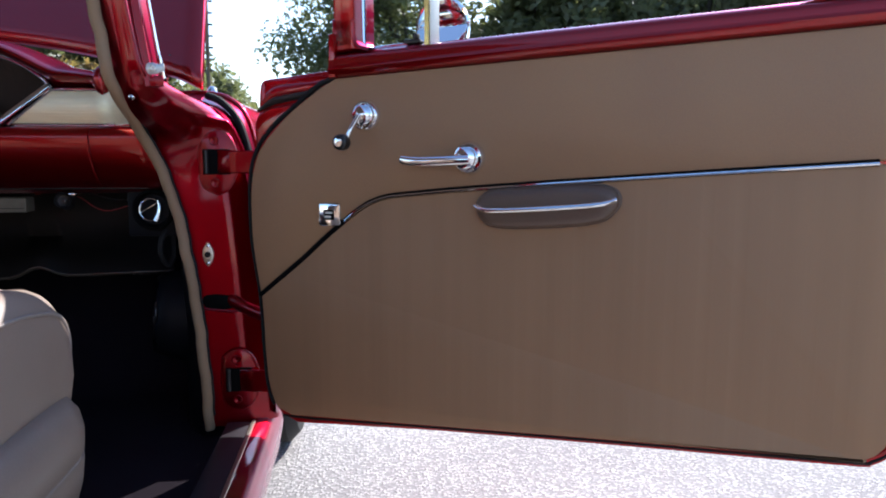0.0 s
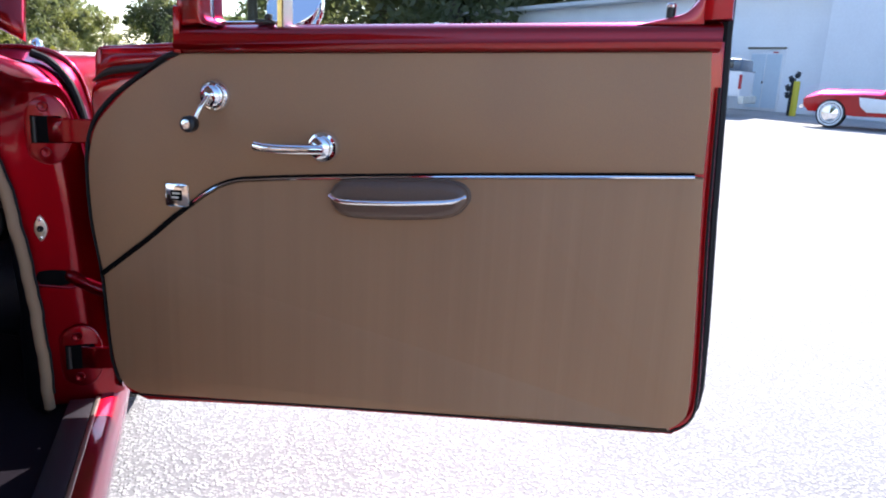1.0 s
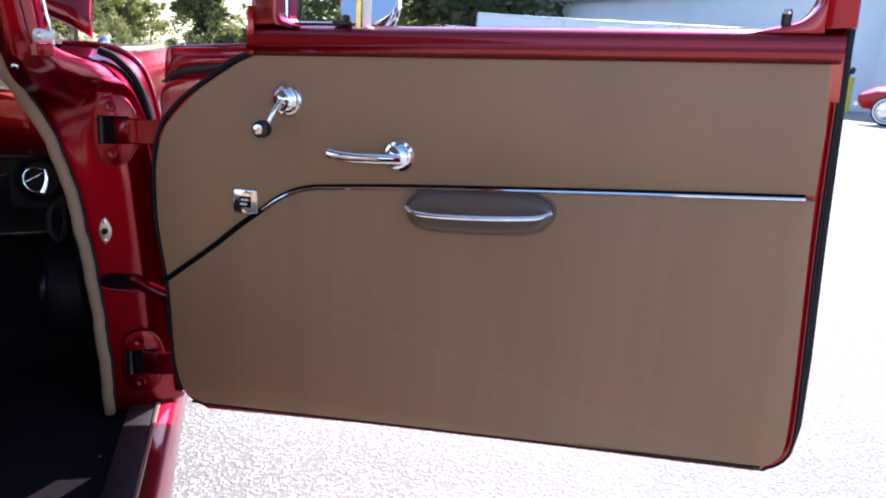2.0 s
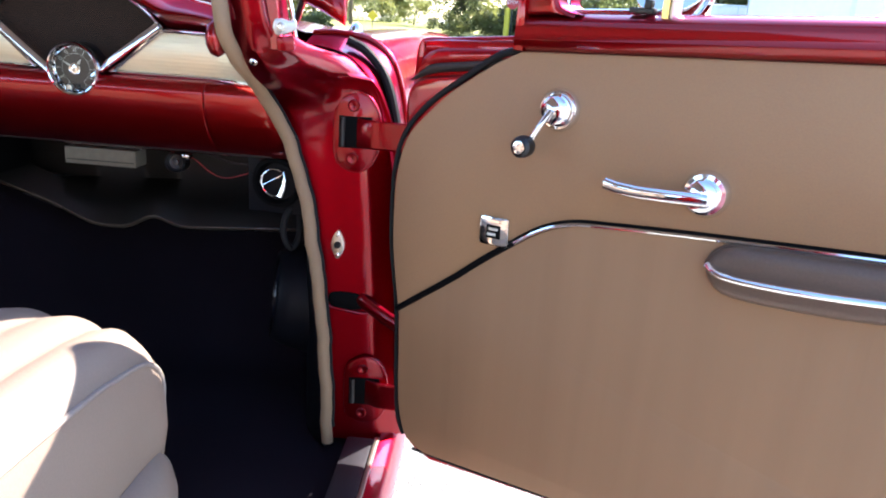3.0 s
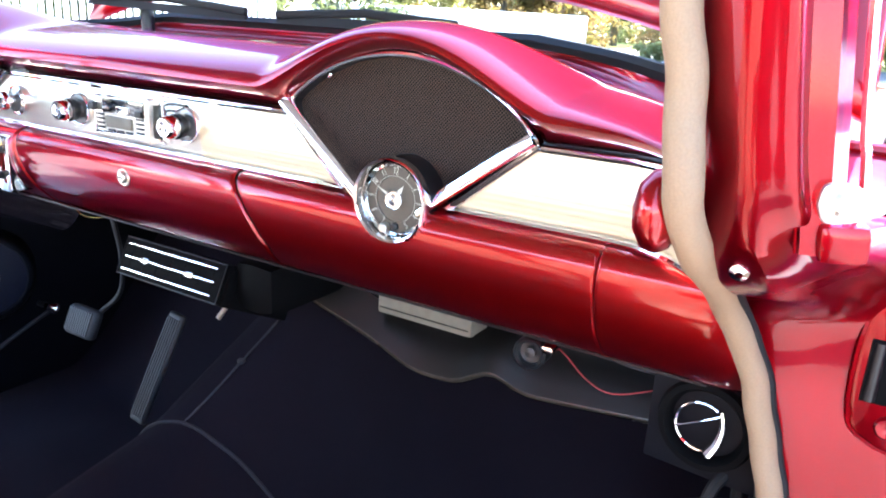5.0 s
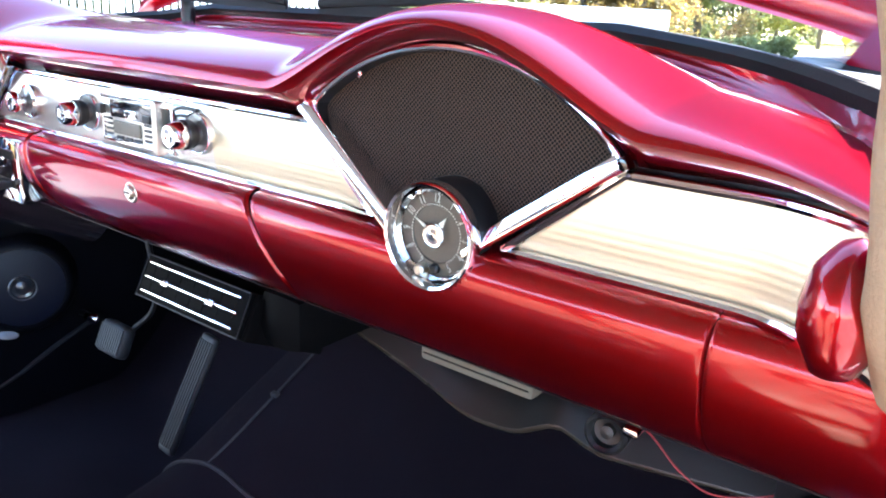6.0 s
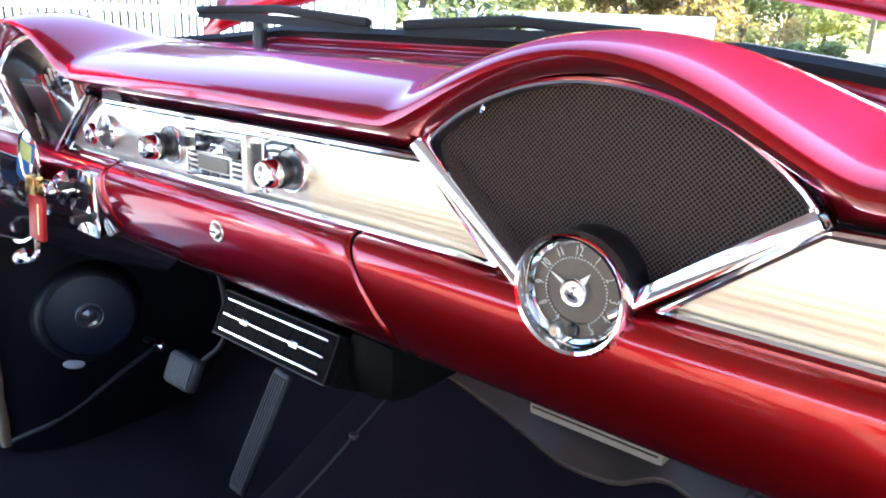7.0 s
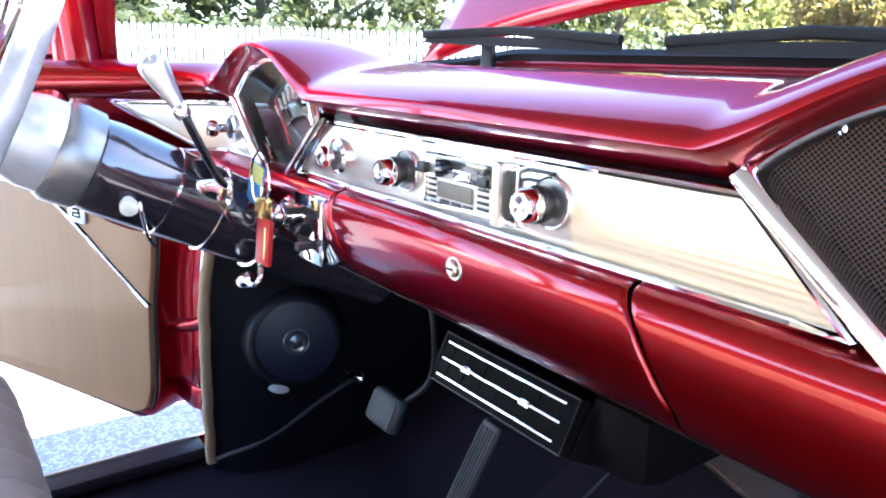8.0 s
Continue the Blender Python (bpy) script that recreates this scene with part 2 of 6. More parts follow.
def flipped(bm, about):
    """The same shape on the other side of the plane x = about."""
    bm.transform(Matrix.Translation((2 * about, 0, 0)) @ Matrix.Diagonal((-1, 1, 1, 1)))
    bmesh.ops.reverse_faces(bm, faces=bm.faces)
    return bm


def part(name, bm, material, parent=None, label="", smooth=True, sharp=38, fix=True):
    """One mesh object under a thing or under a part."""
    if fix:
        bmesh.ops.recalc_face_normals(bm, faces=bm.faces)
    me = bpy.data.meshes.new(name)
    bm.to_mesh(me)
    bm.free()
    me.materials.append(material)
    if smooth:
        me.shade_smooth()
        me.set_sharp_from_angle(angle=radians(sharp))
    ob = new(name, me)
    if parent is not None:
        ob.parent = parent
    return tagged(ob, label)


def thing(name, label, category, at=(0, 0, 0), group="", kind=""):
    ob = new(name)
    ob.empty_display_size = 0.1
    ob.location = at
    return tagged(ob, label, category, group, kind)


def sub(name, bm, material, parent, label="", **more):
    """A mesh whose points are given in the world, under a parent that stands elsewhere."""
    bm.transform(Matrix.Translation(-Vector(parent.location)))
    return part(name, bm, material, parent, label, **more)


def word(text, size, m, depth=0.0004, thin=0.0):
    """Lettering as a mesh, in the plane of m's x and y."""
    cu = bpy.data.curves.new("word", "FONT")
    cu.body, cu.size, cu.align_x, cu.align_y, cu.extrude = text, size, "CENTER", "CENTER", depth
    cu.offset = -thin
    ob = new("word", cu)
    me = bpy.data.meshes.new_from_object(ob)
    bm = bmesh.new()
    bm.from_mesh(me)
    bm.transform(m)
    bpy.data.objects.remove(ob)
    bpy.data.curves.remove(cu)
    bpy.data.meshes.remove(me)
    return bm


def facing(x, y, z, tilt=0, turn=0):
    """A frame whose z axis looks towards the rear of the car (-y), for knobs and dials: x stays to the right, y up."""
    return pose(x, y, z, 90 + tilt, 0, turn)


def bump_at(x, mid, half, power=1.5):
    s = (x - mid) / half
    return max(0.0, 1 - s * s) ** power


# ---- the car: axes with x to its right, y ahead, dash face at y = 0 ----
MID = 0.02
FAN, CLU = 0.387, -0.36
car = thing("car", "candy-red 1950s sedan with both front doors open and hood raised", "car")


def bend(x):
    """How far the dash ends sweep back towards the doors."""
    return -0.125 * (max(0.0, -0.50 - x) / 0.1) ** 2 - 0.05 * (max(0.0, x - 0.58) / 0.08) ** 2


def arch(x):
    return max(bump_at(x, FAN, 0.145), bump_at(x, CLU, 0.145))


def under(x):
    """Upper edge of the trim plates and of the two fan-shaped openings."""
    a = max(bump_at(x, 0.381, 0.132, 0.8), bump_at(x, CLU - 0.004, 0.132, 0.8))
    return 0.993 + 0.061 * a


def rim_height(x):
    """Height of the red garnish below the windshield seal; it sinks towards the pillars."""
    return min(1.066, 1.060 - 0.115 * (abs(x - MID) - 0.38))


def dash_top_skin():
    rows = []
    n = 190
    for i in range(n + 1):
        x = -0.634 + 1.294 * i / n
        a, b = arch(x), bend(x)
        fall = 0.012 * max(0, (x - 0.52) / 0.14) ** 2 + 0.012 * max(0, (-0.54 - x) / 0.14) ** 2
        lip = 1.014 + 0.052 * a - fall
        c = 0.030 * a
        back = 0.325 - 0.36 * max(0, (abs(x) - 0.40) / 0.28) ** 2
        sink = fall + 0.15 * max(0.0, 0.5 * (x - 0.435 + math.hypot(x - 0.435, 0.02)) - 0.003) * (1 - 0.55 * a)
        crest = 1.0515 + c - sink
        deep = min(0.125 - 0.055 * a, back + 0.015)
        sec = [(0.03, under(x)), (0.012, under(x) + 0.002), (-0.012, lip - 0.008), (-0.024, lip - 0.003)]
        for q in (0, 8, 16, 25, 34, 44, 54, 64, 74, 82, 90):
            sec.append((-0.029 + deep * (1 - math.cos(radians(q))), lip + 0.001 + (crest - lip - 0.001) * math.sin(radians(q))))
        y0 = deep - 0.029
        seam = max(back - 0.014, y0 + 0.012)
        foot = min(1.047, 1.037 - 0.18 * (abs(x - MID) - 0.43))
        for s in (0.12, 0.25, 0.4, 0.55, 0.7, 0.85, 1.0):
            y = y0 + (seam - y0) * s
            sec.append((y, (1.0515 - sink) * (1 - s) + foot * s + c * max(0, 1 - max(0, y - y0) / 0.13) ** 1.6))
        rim = rim_height(x)
        for dy, dz in ((0.0015, -0.003), (0.003, 0.000)):
            sec.append((seam + dy, foot + dz))
        for k in (0.25, 0.5, 0.75, 1.0):
            sec.append((seam + 0.003 + 0.015 * math.sin(k * 1.5), foot + (rim - foot) * (1 - math.cos(k * 1.57))))
        rows.append([(x, y + b * max(0, 1 - max(0, y) / 0.2), z) for y, z in sec])
    return loft(rows)


part("dash_top", dash_top_skin(), RED, car, "glossy candy-red dash top with twin arched brows", sharp=60)
cowl = joined(loft([[(x, y, z) for x, y, z in ((x, 0.325 - 0.36 * max(0, (abs(x) - 0.40) / 0.28) ** 2 + dy, zz) for dy, zz in ((0.002, rim_height(x) - 0.008), (-0.002, rim_height(x) + 0.001), (0.006, rim_height(x) + 0.008), (0.027, rim_height(x) + 0.008), (0.045, rim_height(x) - 0.012)))] for x in (-0.66 + 1.30 * i / 40 for i in range(41))]))
part("windshield_seal", cowl, RUBBER, car, "black rubber windshield seal")


def lower_dash(x0, x1, n, grow=0.0, edge=0.003):
    steps = [0, 0.002, 0.005, 0.01, 0.018] + [0.03 + 0.94 * i / n for i in range(n + 1)] + [0.982, 0.99, 0.995, 0.998, 1]
    sec = [(0.020, 0.927), (0.002, 0.9255), (-0.009, 0.921), (-0.0148, 0.911), (-0.0155, 0.898), (-0.0125, 0.882), (-0.005, 0.863), (0.008, 0.844), (0.029, 0.825), (0.060, 0.809), (0.090, 0.801), (0.120, 0.800)]
    sec = flat_curve(sec, 4)
    rows = []
    for s in steps:
        row = []
        for y, z in sec:
            x = x0(z) + (x1(z) - x0(z)) * s
            dip = edge * (max(0, 1 - s * (x1(z) - x0(z)) / 0.0026) ** 2 + max(0, 1 - (1 - s) * (x1(z) - x0(z)) / 0.0026) ** 2)
            y = y + (bend(x) if x < 0 else 0.0) + dip - grow
            y += 6.0 * max(0.0, x - 0.66) ** 2
            if math.hypot(x - 0.387, z - 0.930) < 0.0355:
                y = max(y, 0.010)
            row.append((x, y, z))
        rows.append(row)
    return rows


def panel_rows(x0, x1):
    """Samples dense at both edges, so that the seam is rounded."""
    f0 = x0 if callable(x0) else (lambda z: x0)
    f1 = x1 if callable(x1) else (lambda z: x1)
    return lower_dash(f0, f1, 80)


seam_r = lambda z: float(np.interp(z, (0.80, 0.825, 0.85, 0.875, 0.90, 0.925), (0.203, 0.219, 0.226, 0.219, 0.207, 0.191)))
seam_l = lambda z: -0.188 + 0.32 * max(0, 0.9 - z) ** 1.2
glove = part("glovebox_door", loft(panel_rows(lambda z: seam_l(z) + 0.002, lambda z: seam_r(z) - 0.002)), RED, car, "red glovebox door under the radio")
part("dash_panel", loft(panel_rows(lambda z: seam_r(z) + 0.002, 0.5783)), RED, car, "lower red dash panel")
dash_end = lambda z: float(np.interp(z, (0.80, 0.81, 0.86, 0.905, 0.93), (0.706, 0.704, 0.689, 0.676, 0.671)))
part("dash_panel", loft(lower_dash(lambda z: 0.5788, dash_end, 40, edge=0.0012)), RED, car, "lower red dash panel")
part("dash_panel", loft(panel_rows(-0.618, lambda z: seam_l(z) - 0.002)), RED, car, "lower red dash panel")
part("dash_back", box(-0.66, 0.66, 0.05, 0.125, 0.81, 0.985, 0.004), BLACK, car)
lock = part("keyhole", lathe([(0.0108, -0.004), (0.0108, 0.001), (0.0096, 0.003), (0.0078, 0.003), (0.0070, 0.001), (0.0062, 0.001), (0.0062, 0.0055), (0.0050, 0.0065), (0.0005, 0.0065)], 28, facing(0.025, -0.013, 0.8960)), SATIN, glove, "chrome glovebox lock")
part("groove", lathe([(0.0077, 0.0012), (0.0077, 0.0018), (0.0062, 0.0018)], 28, facing(0.025, -0.013, 0.8960)), BLACK, lock)
part("slot", box(-0.0038, 0.0038, -0.0075, -0.0055, -0.0009, 0.0009, 0, Matrix.Translation((0.025, -0.013, 0.8960))), BLACK, lock, smooth=False)

# trim plates left and right of the speaker
def plate(x_of, z0, z1, ribs, n=36, y=0.008, fade=0.0):
    rows = []
    m = ribs * 6
    for j in range(m + 1):
        s = j / m
        z = z0 + (z1 - z0) * s
        a, b = x_of(s)
        d = 0.00016 * abs(math.sin(math.pi * ribs * s)) if ribs > 1 else 0
        rows.append([(x, y + bend(x) - (d * min(1, (x - a) / fade) if fade else d) - 0.004 * math.sin(math.pi * s), z) for x in (a + (b - a) * i / n for i in range(n + 1))])
    return loft(rows)


def plate_rim(x_of, z0, z1, r=0.0032, y=0.004):
    lo, hi = x_of(0), x_of(1)
    pts = [(lo[0] + (lo[1] - lo[0]) * i / 20, z0) for i in range(21)] + [(hi[1] + (hi[0] - hi[1]) * i / 20, z1) for i in range(21)]
    return tube([(x, y + bend(x), z) for x, z in pts], r, 8, True)


mid_plate = lambda s: (-0.303 + 0.078 * s, 0.322 - 0.066 * s)
right_plate = lambda s: (0.436 + 0.078 * s, 0.668 - 0.012 * s)
left_plate = lambda s: (-0.548 - 0.053 * s ** 0.8, -0.420 - 0.055 * s)
trims = []
for name, f, ribs, material, label in (("trim_plate", mid_plate, 1, SATIN, "brushed metal radio plate"), ("trim_plate", right_plate, 11, GOLD_PLATE, "ribbed metal trim plate beside the speaker"), ("trim_plate", left_plate, 1, SATIN, "brushed metal plate left of the gauges")):
    p = part(name, plate(f, 0.930, 0.989, ribs), material, car, label)
    part("rim", plate_rim(f, 0.9285, 0.9905), CHROME, p, "chrome rim")
    trims.append(p)
rib_patch = lambda s: (0.130, 0.320 - 0.066 * s)
part("ribbing", plate(rib_patch, 0.9305, 0.9885, 12, 30, 0.0079, 0.12), GOLD_PLATE, trims[0], "fine horizontal ribs")
part("dash_end_cap", lathe([(0.001, -0.030), (0.014, -0.024), (0.022, -0.010), (0.024, 0.004), (0.020, 0.020), (0.010, 0.030), (0.001, 0.033)], 20, pose(0.652, -0.150, 0.992) @ Matrix.Diagonal((0.55, 0.9, 0.72, 1))), RED, car, "rounded red end of the dash")
part("dash_end_cap", lathe([(0.001, -0.030), (0.014, -0.024), (0.022, -0.010), (0.024, 0.004), (0.020, 0.020), (0.010, 0.030), (0.001, 0.033)], 20, pose(-0.628, -0.195, 0.990) @ Matrix.Diagonal((0.55, 0.9, 0.72, 1))), RED, car, "rounded red end of the dash")


# speaker fan
def fan_outline(mid, grow=0.0):
    top = [(mid + s * (0.128 + grow), under(FAN - 0.006 + s * 0.128) + grow if abs(s) < 1 else 0.999 + grow) for s in (-1 + 2 * i / 28 for i in range(29))]
    return top


grille = bmesh.new()
top = fan_outline(FAN - 0.006)
rows = []
for k in range(9):
    s = k / 8
    row = []
    for i, (x, z) in enumerate(top):
        u = i / (len(top) - 1)
        bx, bz = 0.338 + 0.088 * u, 0.928
        y = 0.017 + 0.004 * math.sin(math.pi * u) * math.sin(math.pi * s)
        row.append((x + (bx - x) * s, y, z + (bz - z) * s))
    rows.append(row)
speaker = part("speaker_grille", loft(rows, bm=grille), MESH, car, "dark perforated fan-shaped speaker mesh")
part("rim", tube([(x, 0.004, z - 0.001) for x, z in top], 0.0024, 8), CHROME, speaker, "thin chrome arc")
well = [[(x, 0.004, z - 0.003), (x, 0.020, z - 0.004)] for x, z in top]
part("well", loft(well), BLACK, speaker)


def v_bar(a, b, w=0.0088):
    """A bevelled chrome strip from a to b, deep on its inner side."""
    a, b = Vector((a[0], 0, a[1])), Vector((b[0], 0, b[1]))
    t = (b - a).normalized()
    q = Vector((-t.z, 0, t.x))
    if q.z < 0:
        q = -q
    sec = [(-0.003, 0.012), (-0.003, -0.004), (-0.0012, -0.006), (0.0004, -0.006), (w - 0.0012, -0.0025), (w, 0.000), (w, 0.022)]
    return loft([[p + q * o + Vector((0, y, 0)) for o, y in sec] for p in (a, a.lerp(b, 0.5), b)])


part("side_bar", v_bar((0.2515, 1.001), (0.350, 0.918)), CHROME, speaker, "chrome side strip")
part("side_bar", v_bar((0.410, 0.920), (0.513, 0.996)), CHROME, speaker, "chrome side strip")
part("corner", box(-0.007, 0.005, -0.005, 0.006, -0.0045, 0.0045, 0.002, pose(0.511, 0.003, 0.996, 0, -35)), BLACK_GLOSS, speaker)
part("screw", lathe([(0.0028, 0), (0.0028, 0.001), (0.001, 0.0022)], 12, facing(0.296, 0.014, 1.029)), CHROME, speaker)

# clock
CX, CY, CZ = 0.387, -0.004, 0.930
clock = part("clock", lathe([(0.034, -0.045), (0.037, -0.03), (0.037, 0.0), (0.036, 0.002), (0.034, 0.002), (0.033, -0.002)], 48, facing(CX, CY, CZ)), BLACK, car, "round chrome-rimmed dash clock")
part("bezel", lathe([(0.0335, 0.000), (0.0378, 0.002), (0.0388, 0.006), (0.0381, 0.011), (0.0364, 0.013), (0.0345, 0.012), (0.0335, 0.008), (0.0325, 0.000)], 56, facing(CX, CY, CZ)), CHROME, clock, "polished chrome bezel")
part("inner_ring", lathe([(0.0300, 0.000), (0.0325, 0.004), (0.0318, 0.0055), (0.0295, 0.003)], 48, facing(CX, CY, CZ)), CHROME, clock)
part("dial", lathe([(0.0325, -0.002), (0.0325, 0.0004), (0.0208, 0.0008), (0.0200, -0.0004), (0.001, -0.0004)], 48, facing(CX, CY, CZ)), DIAL, clock, "brown-grey dial with a recessed centre")
for h in range(1, 13):
    a = radians(90 - 30 * h)
    m = facing(CX, CY, CZ) @ pose(0.0252 * math.cos(a), 0.0252 * math.sin(a), 0.001)
    if h == 6:
        continue
    part("numeral", word(str(h), 0.0090, m @ pose(0, 0, 0, 0, 0, -30 * h if h in (8, 9, 10, 11, 12, 1, 2, 3) else 180 - 30 * h) @ Matrix.Diagonal((0.62, 1, 1, 1)), thin=0.00022), IVORY, clock, smooth=False, fix=False)
for h in range(60):
    if abs(h - 30) > 4:
        m = facing(CX, CY, CZ) @ pose(0, 0, 0, 0, 0, -6 * h)
        part("minute_mark", box(-0.00030, 0.00030, 0.0203, 0.0212, 0.0008, 0.0012, 0, m), IVORY, clock, smooth=False)


def hand(length, width, deg):
    m = facing(CX, CY, CZ) @ pose(0, 0, 0.0022, 0, 0, -deg)
    bm = bmesh.new()
    lo = [bm.verts.new(m @ Vector(p)) for p in ((-width * 0.5, 0.004, 0), (-width, length * 0.55, 0), (0, length, 0), (width, length * 0.55, 0), (width * 0.5, 0.004, 0))]
    hi = [bm.verts.new(v.co + m.to_3x3() @ Vector((0, 0, 0.0008))) for v in lo]
    bm.faces.new(lo)
    bm.faces.new(hi)
    for i in range(5):
        bm.faces.new((lo[i], lo[(i + 1) % 5], hi[(i + 1) % 5], hi[i]))
    return bm


part("hour_hand", hand(0.0165, 0.0020, 35), IVORY, clock)
part("minute_hand", hand(0.0200, 0.0010, 298), IVORY, clock)
part("hub", lathe([(0.0090, 0.002), (0.0090, 0.0036), (0.0084, 0.0046), (0.0074, 0.0042), (0.0066, 0.0040), (0.003, 0.0052), (0.001, 0.0054)], 32, facing(CX, CY, CZ)), CHROME, clock, "brushed bright hub")
part("reset_stem", lathe([(0.0038, 0.0), (0.0038, 0.003), (0.0025, 0.0042), (0.0005, 0.0042)], 16, facing(CX + 0.001, CY, CZ - 0.0245)), BLACK, clock, "black stem")
part("setting_knob", lathe([(0.0042, 0.0), (0.0042, 0.007), (0.003, 0.008), (0.0005, 0.008)], 18, facing(CX - 0.009, CY, CZ - 0.0265)), SATIN, clock, "small pale setting knob")
part("glass", lathe([(0.0325, 0.0075), (0.02, 0.0095), (0.001, 0.0105)], 32, facing(CX, CY, CZ)), LENS, clock)

# radio with two turning knobs
radio = part("radio", joined(box(-0.045, 0.070, -0.004, 0.02, 0.9405, 0.9825, 0.002)), BLACK, car, "push-button radio in a chrome frame")
part("frame", joined(box(-0.047, 0.072, -0.009, 0.002, 0.980, 0.9845, 0.001), box(-0.047, 0.072, -0.009, 0.002, 0.9385, 0.943, 0.001), box(-0.047, -0.044, -0.009, 0.002, 0.9385, 0.9845, 0.001), box(0.0705, 0.0735, -0.009, 0.002, 0.9385, 0.9845, 0.001)), CHROME, radio, "chrome frame")
part("face_plate", box(-0.0445, 0.060, -0.0062, 0.0, 0.9425, 0.9805, 0.001), SATIN, radio, "bright metal face")
part("tuning_window", box(-0.032, 0.041, -0.0082, 0.0, 0.9625, 0.9795, 0.001), BLACK_GLOSS, radio, "glossy dark tuning window")
part("window_block", box(-0.004, 0.016, -0.0105, -0.004, 0.9640, 0.9720, 0.0012), CHROME, radio)
part("window_block", box(0.026, 0.038, -0.0100, -0.004, 0.9625, 0.9700, 0.0012), BLACK, radio)
part("dial_scale", box(-0.028, 0.018, -0.0085, 0.0, 0.9465, 0.9595, 0.0015), DUCT_LIGHT, radio, "cream tuning scale")
part("side_tab", box(-0.053, -0.042, -0.0125, 0.0, 0.9640, 0.9735, 0.002), BLACK, radio, "black side tab")
for i in range(4):
    z = 0.9440 + 0.0050 * i
    part("slot", box(-0.0425, -0.0315, -0.0075, -0.003, z, z + 0.0026, 0.0008), BLACK, radio)
    part("slot", box(0.0240, 0.0380, -0.0075, -0.003, z, z + 0.0026, 0.0008), BLACK, radio)
for i in range(3):
    part("slot", box(-0.025 + 0.0155 * i, -0.0125 + 0.0155 * i, -0.0075, -0.003, 0.9426, 0.9450, 0.0006), BLACK, radio)
part("slab", box(0.0520, 0.0605, -0.0170, 0.0, 0.9375, 0.9855, 0.0025), SATIN, radio, "tall bright metal slab")
for i in range(2):
    part("grille_bar", box(0.0735, 0.0990, -0.0010, 0.006, 0.9735 + 0.0070 * i, 0.9762 + 0.0070 * i, 0.0006), BLACK, radio)


def radio_knob(x, z, parent, out=0.0295):
    m = facing(x, 0.0, z)
    esc = part("escutcheon", lathe([(0.019, -0.004), (0.019, 0.002), (0.0182, 0.0035), (0.0172, 0.003), (0.0170, 0.001)], 32, m), CHROME, parent, "chrome escutcheon ring")
    part("escutcheon_disc", lathe([(0.0175, 0.0022), (0.0135, 0.0032), (0.009, 0.0026), (0.008, 0.012), (0.006, 0.012)], 32, m), COLLAR, esc, "dark escutcheon disc")
    part("ring_knob", lathe([(0.0115, 0.007), (0.0130, 0.010), (0.0135, 0.016), (0.0115, 0.018), (0.008, 0.018)], 24, m), BLACK, parent, "black ring knob")
    part("knob", lathe([(0.0118, 0.017), (0.0128, 0.019), (0.0122, 0.024), (0.0110, out), (0.0098, out + 0.0014), (0.0060, out + 0.0016), (0.0045, out + 0.0008), (0.0005, out + 0.0008)], 10, m), CHROME, parent, "polished chrome knob")
    return esc


radio_knob(-0.085, 0.9600, radio)
radio_knob(0.0995, 0.9620, radio)
radio.location = (0.0115, 0.004, 0.0)
switch = part("light_switch", lathe([(0.0185, -0.004), (0.0185, 0.002), (0.015, 0.004), (0.009, 0.003), (0.006, 0.005), (0.006, 0.012), (0.0045, 0.012)], 32, facing(-0.199, 0.001, 0.9585)), CHROME, car, "chrome pull switch on the dash")
part("disc", lathe([(0.0165, 0.0030), (0.0130, 0.0048), (0.0090, 0.0045), (0.0062, 0.0060)], 32, facing(-0.199, 0.001, 0.9585)), COLLAR, switch, "dark escutcheon disc")
part("knob", lathe([(0.005, 0.010), (0.0105, 0.013), (0.0118, 0.017), (0.010, 0.022), (0.005, 0.024), (0.0005, 0.024)], 24, facing(-0.199, 0.001, 0.9585)), CHROME, switch)
switch2 = part("wiper_switch", lathe([(0.0175, -0.004), (0.0175, 0.002), (0.014, 0.004), (0.009, 0.003), (0.006, 0.005), (0.006, 0.02), (0.0045, 0.02)], 32, facing(-0.498, 0.0, 0.961)), CHROME, car, "chrome pull switch beside the gauges")
part("disc", lathe([(0.0155, 0.0030), (0.0125, 0.0048), (0.0090, 0.0045), (0.0062, 0.0060)], 32, facing(-0.498, 0.0, 0.961)), BLACK, switch2, "black escutcheon disc")
part("knob", lathe([(0.005, 0.018), (0.0105, 0.022), (0.0115, 0.028), (0.009, 0.034), (0.0005, 0.035)], 24, facing(-0.498, 0.0, 0.961)), CHROME, switch2)

# gauge cluster, the speaker's twin
ctop = fan_outline(CLU)
rows = []
for k in range(9):
    s = k / 8
    rows.append([(x + (CLU - 0.05 + 0.1 * i / 28 - x) * s, 0.045 - 0.01 * s, z + (0.925 - z) * s) for i, (x, z) in enumerate(ctop)])
cluster = part("gauge_cluster", loft(rows), GAUGE, car, "fan-shaped gauge cluster with chrome surround")
part("hooding", loft([[(x, 0.0, z - 0.002), (x + (CLU - x) * 0.05, 0.046, z - 0.006)] for x, z in ctop]), GAUGE, cluster, "dark grey hooding")
part("rim", tube([(x, 0.002, z - 0.001) for x, z in ctop], 0.0035, 8), CHROME, cluster)
part("side_bar", v_bar((CLU - 0.128, 1.001), (CLU - 0.038, 0.918), 0.007), CHROME, cluster)
part("side_bar", v_bar((CLU + 0.038, 0.918), (CLU + 0.132, 0.997)), CHROME, cluster)
part("speedometer", loft([[(CLU + r * math.sin(a), 0.034, 0.935 + r * math.cos(a)) for r in (0.05, 0.062, 0.098)] for a in (radians(-52 + 104 * i / 24) for i in range(25))]), BLACK_GLOSS, cluster, "dark arc speedometer band")
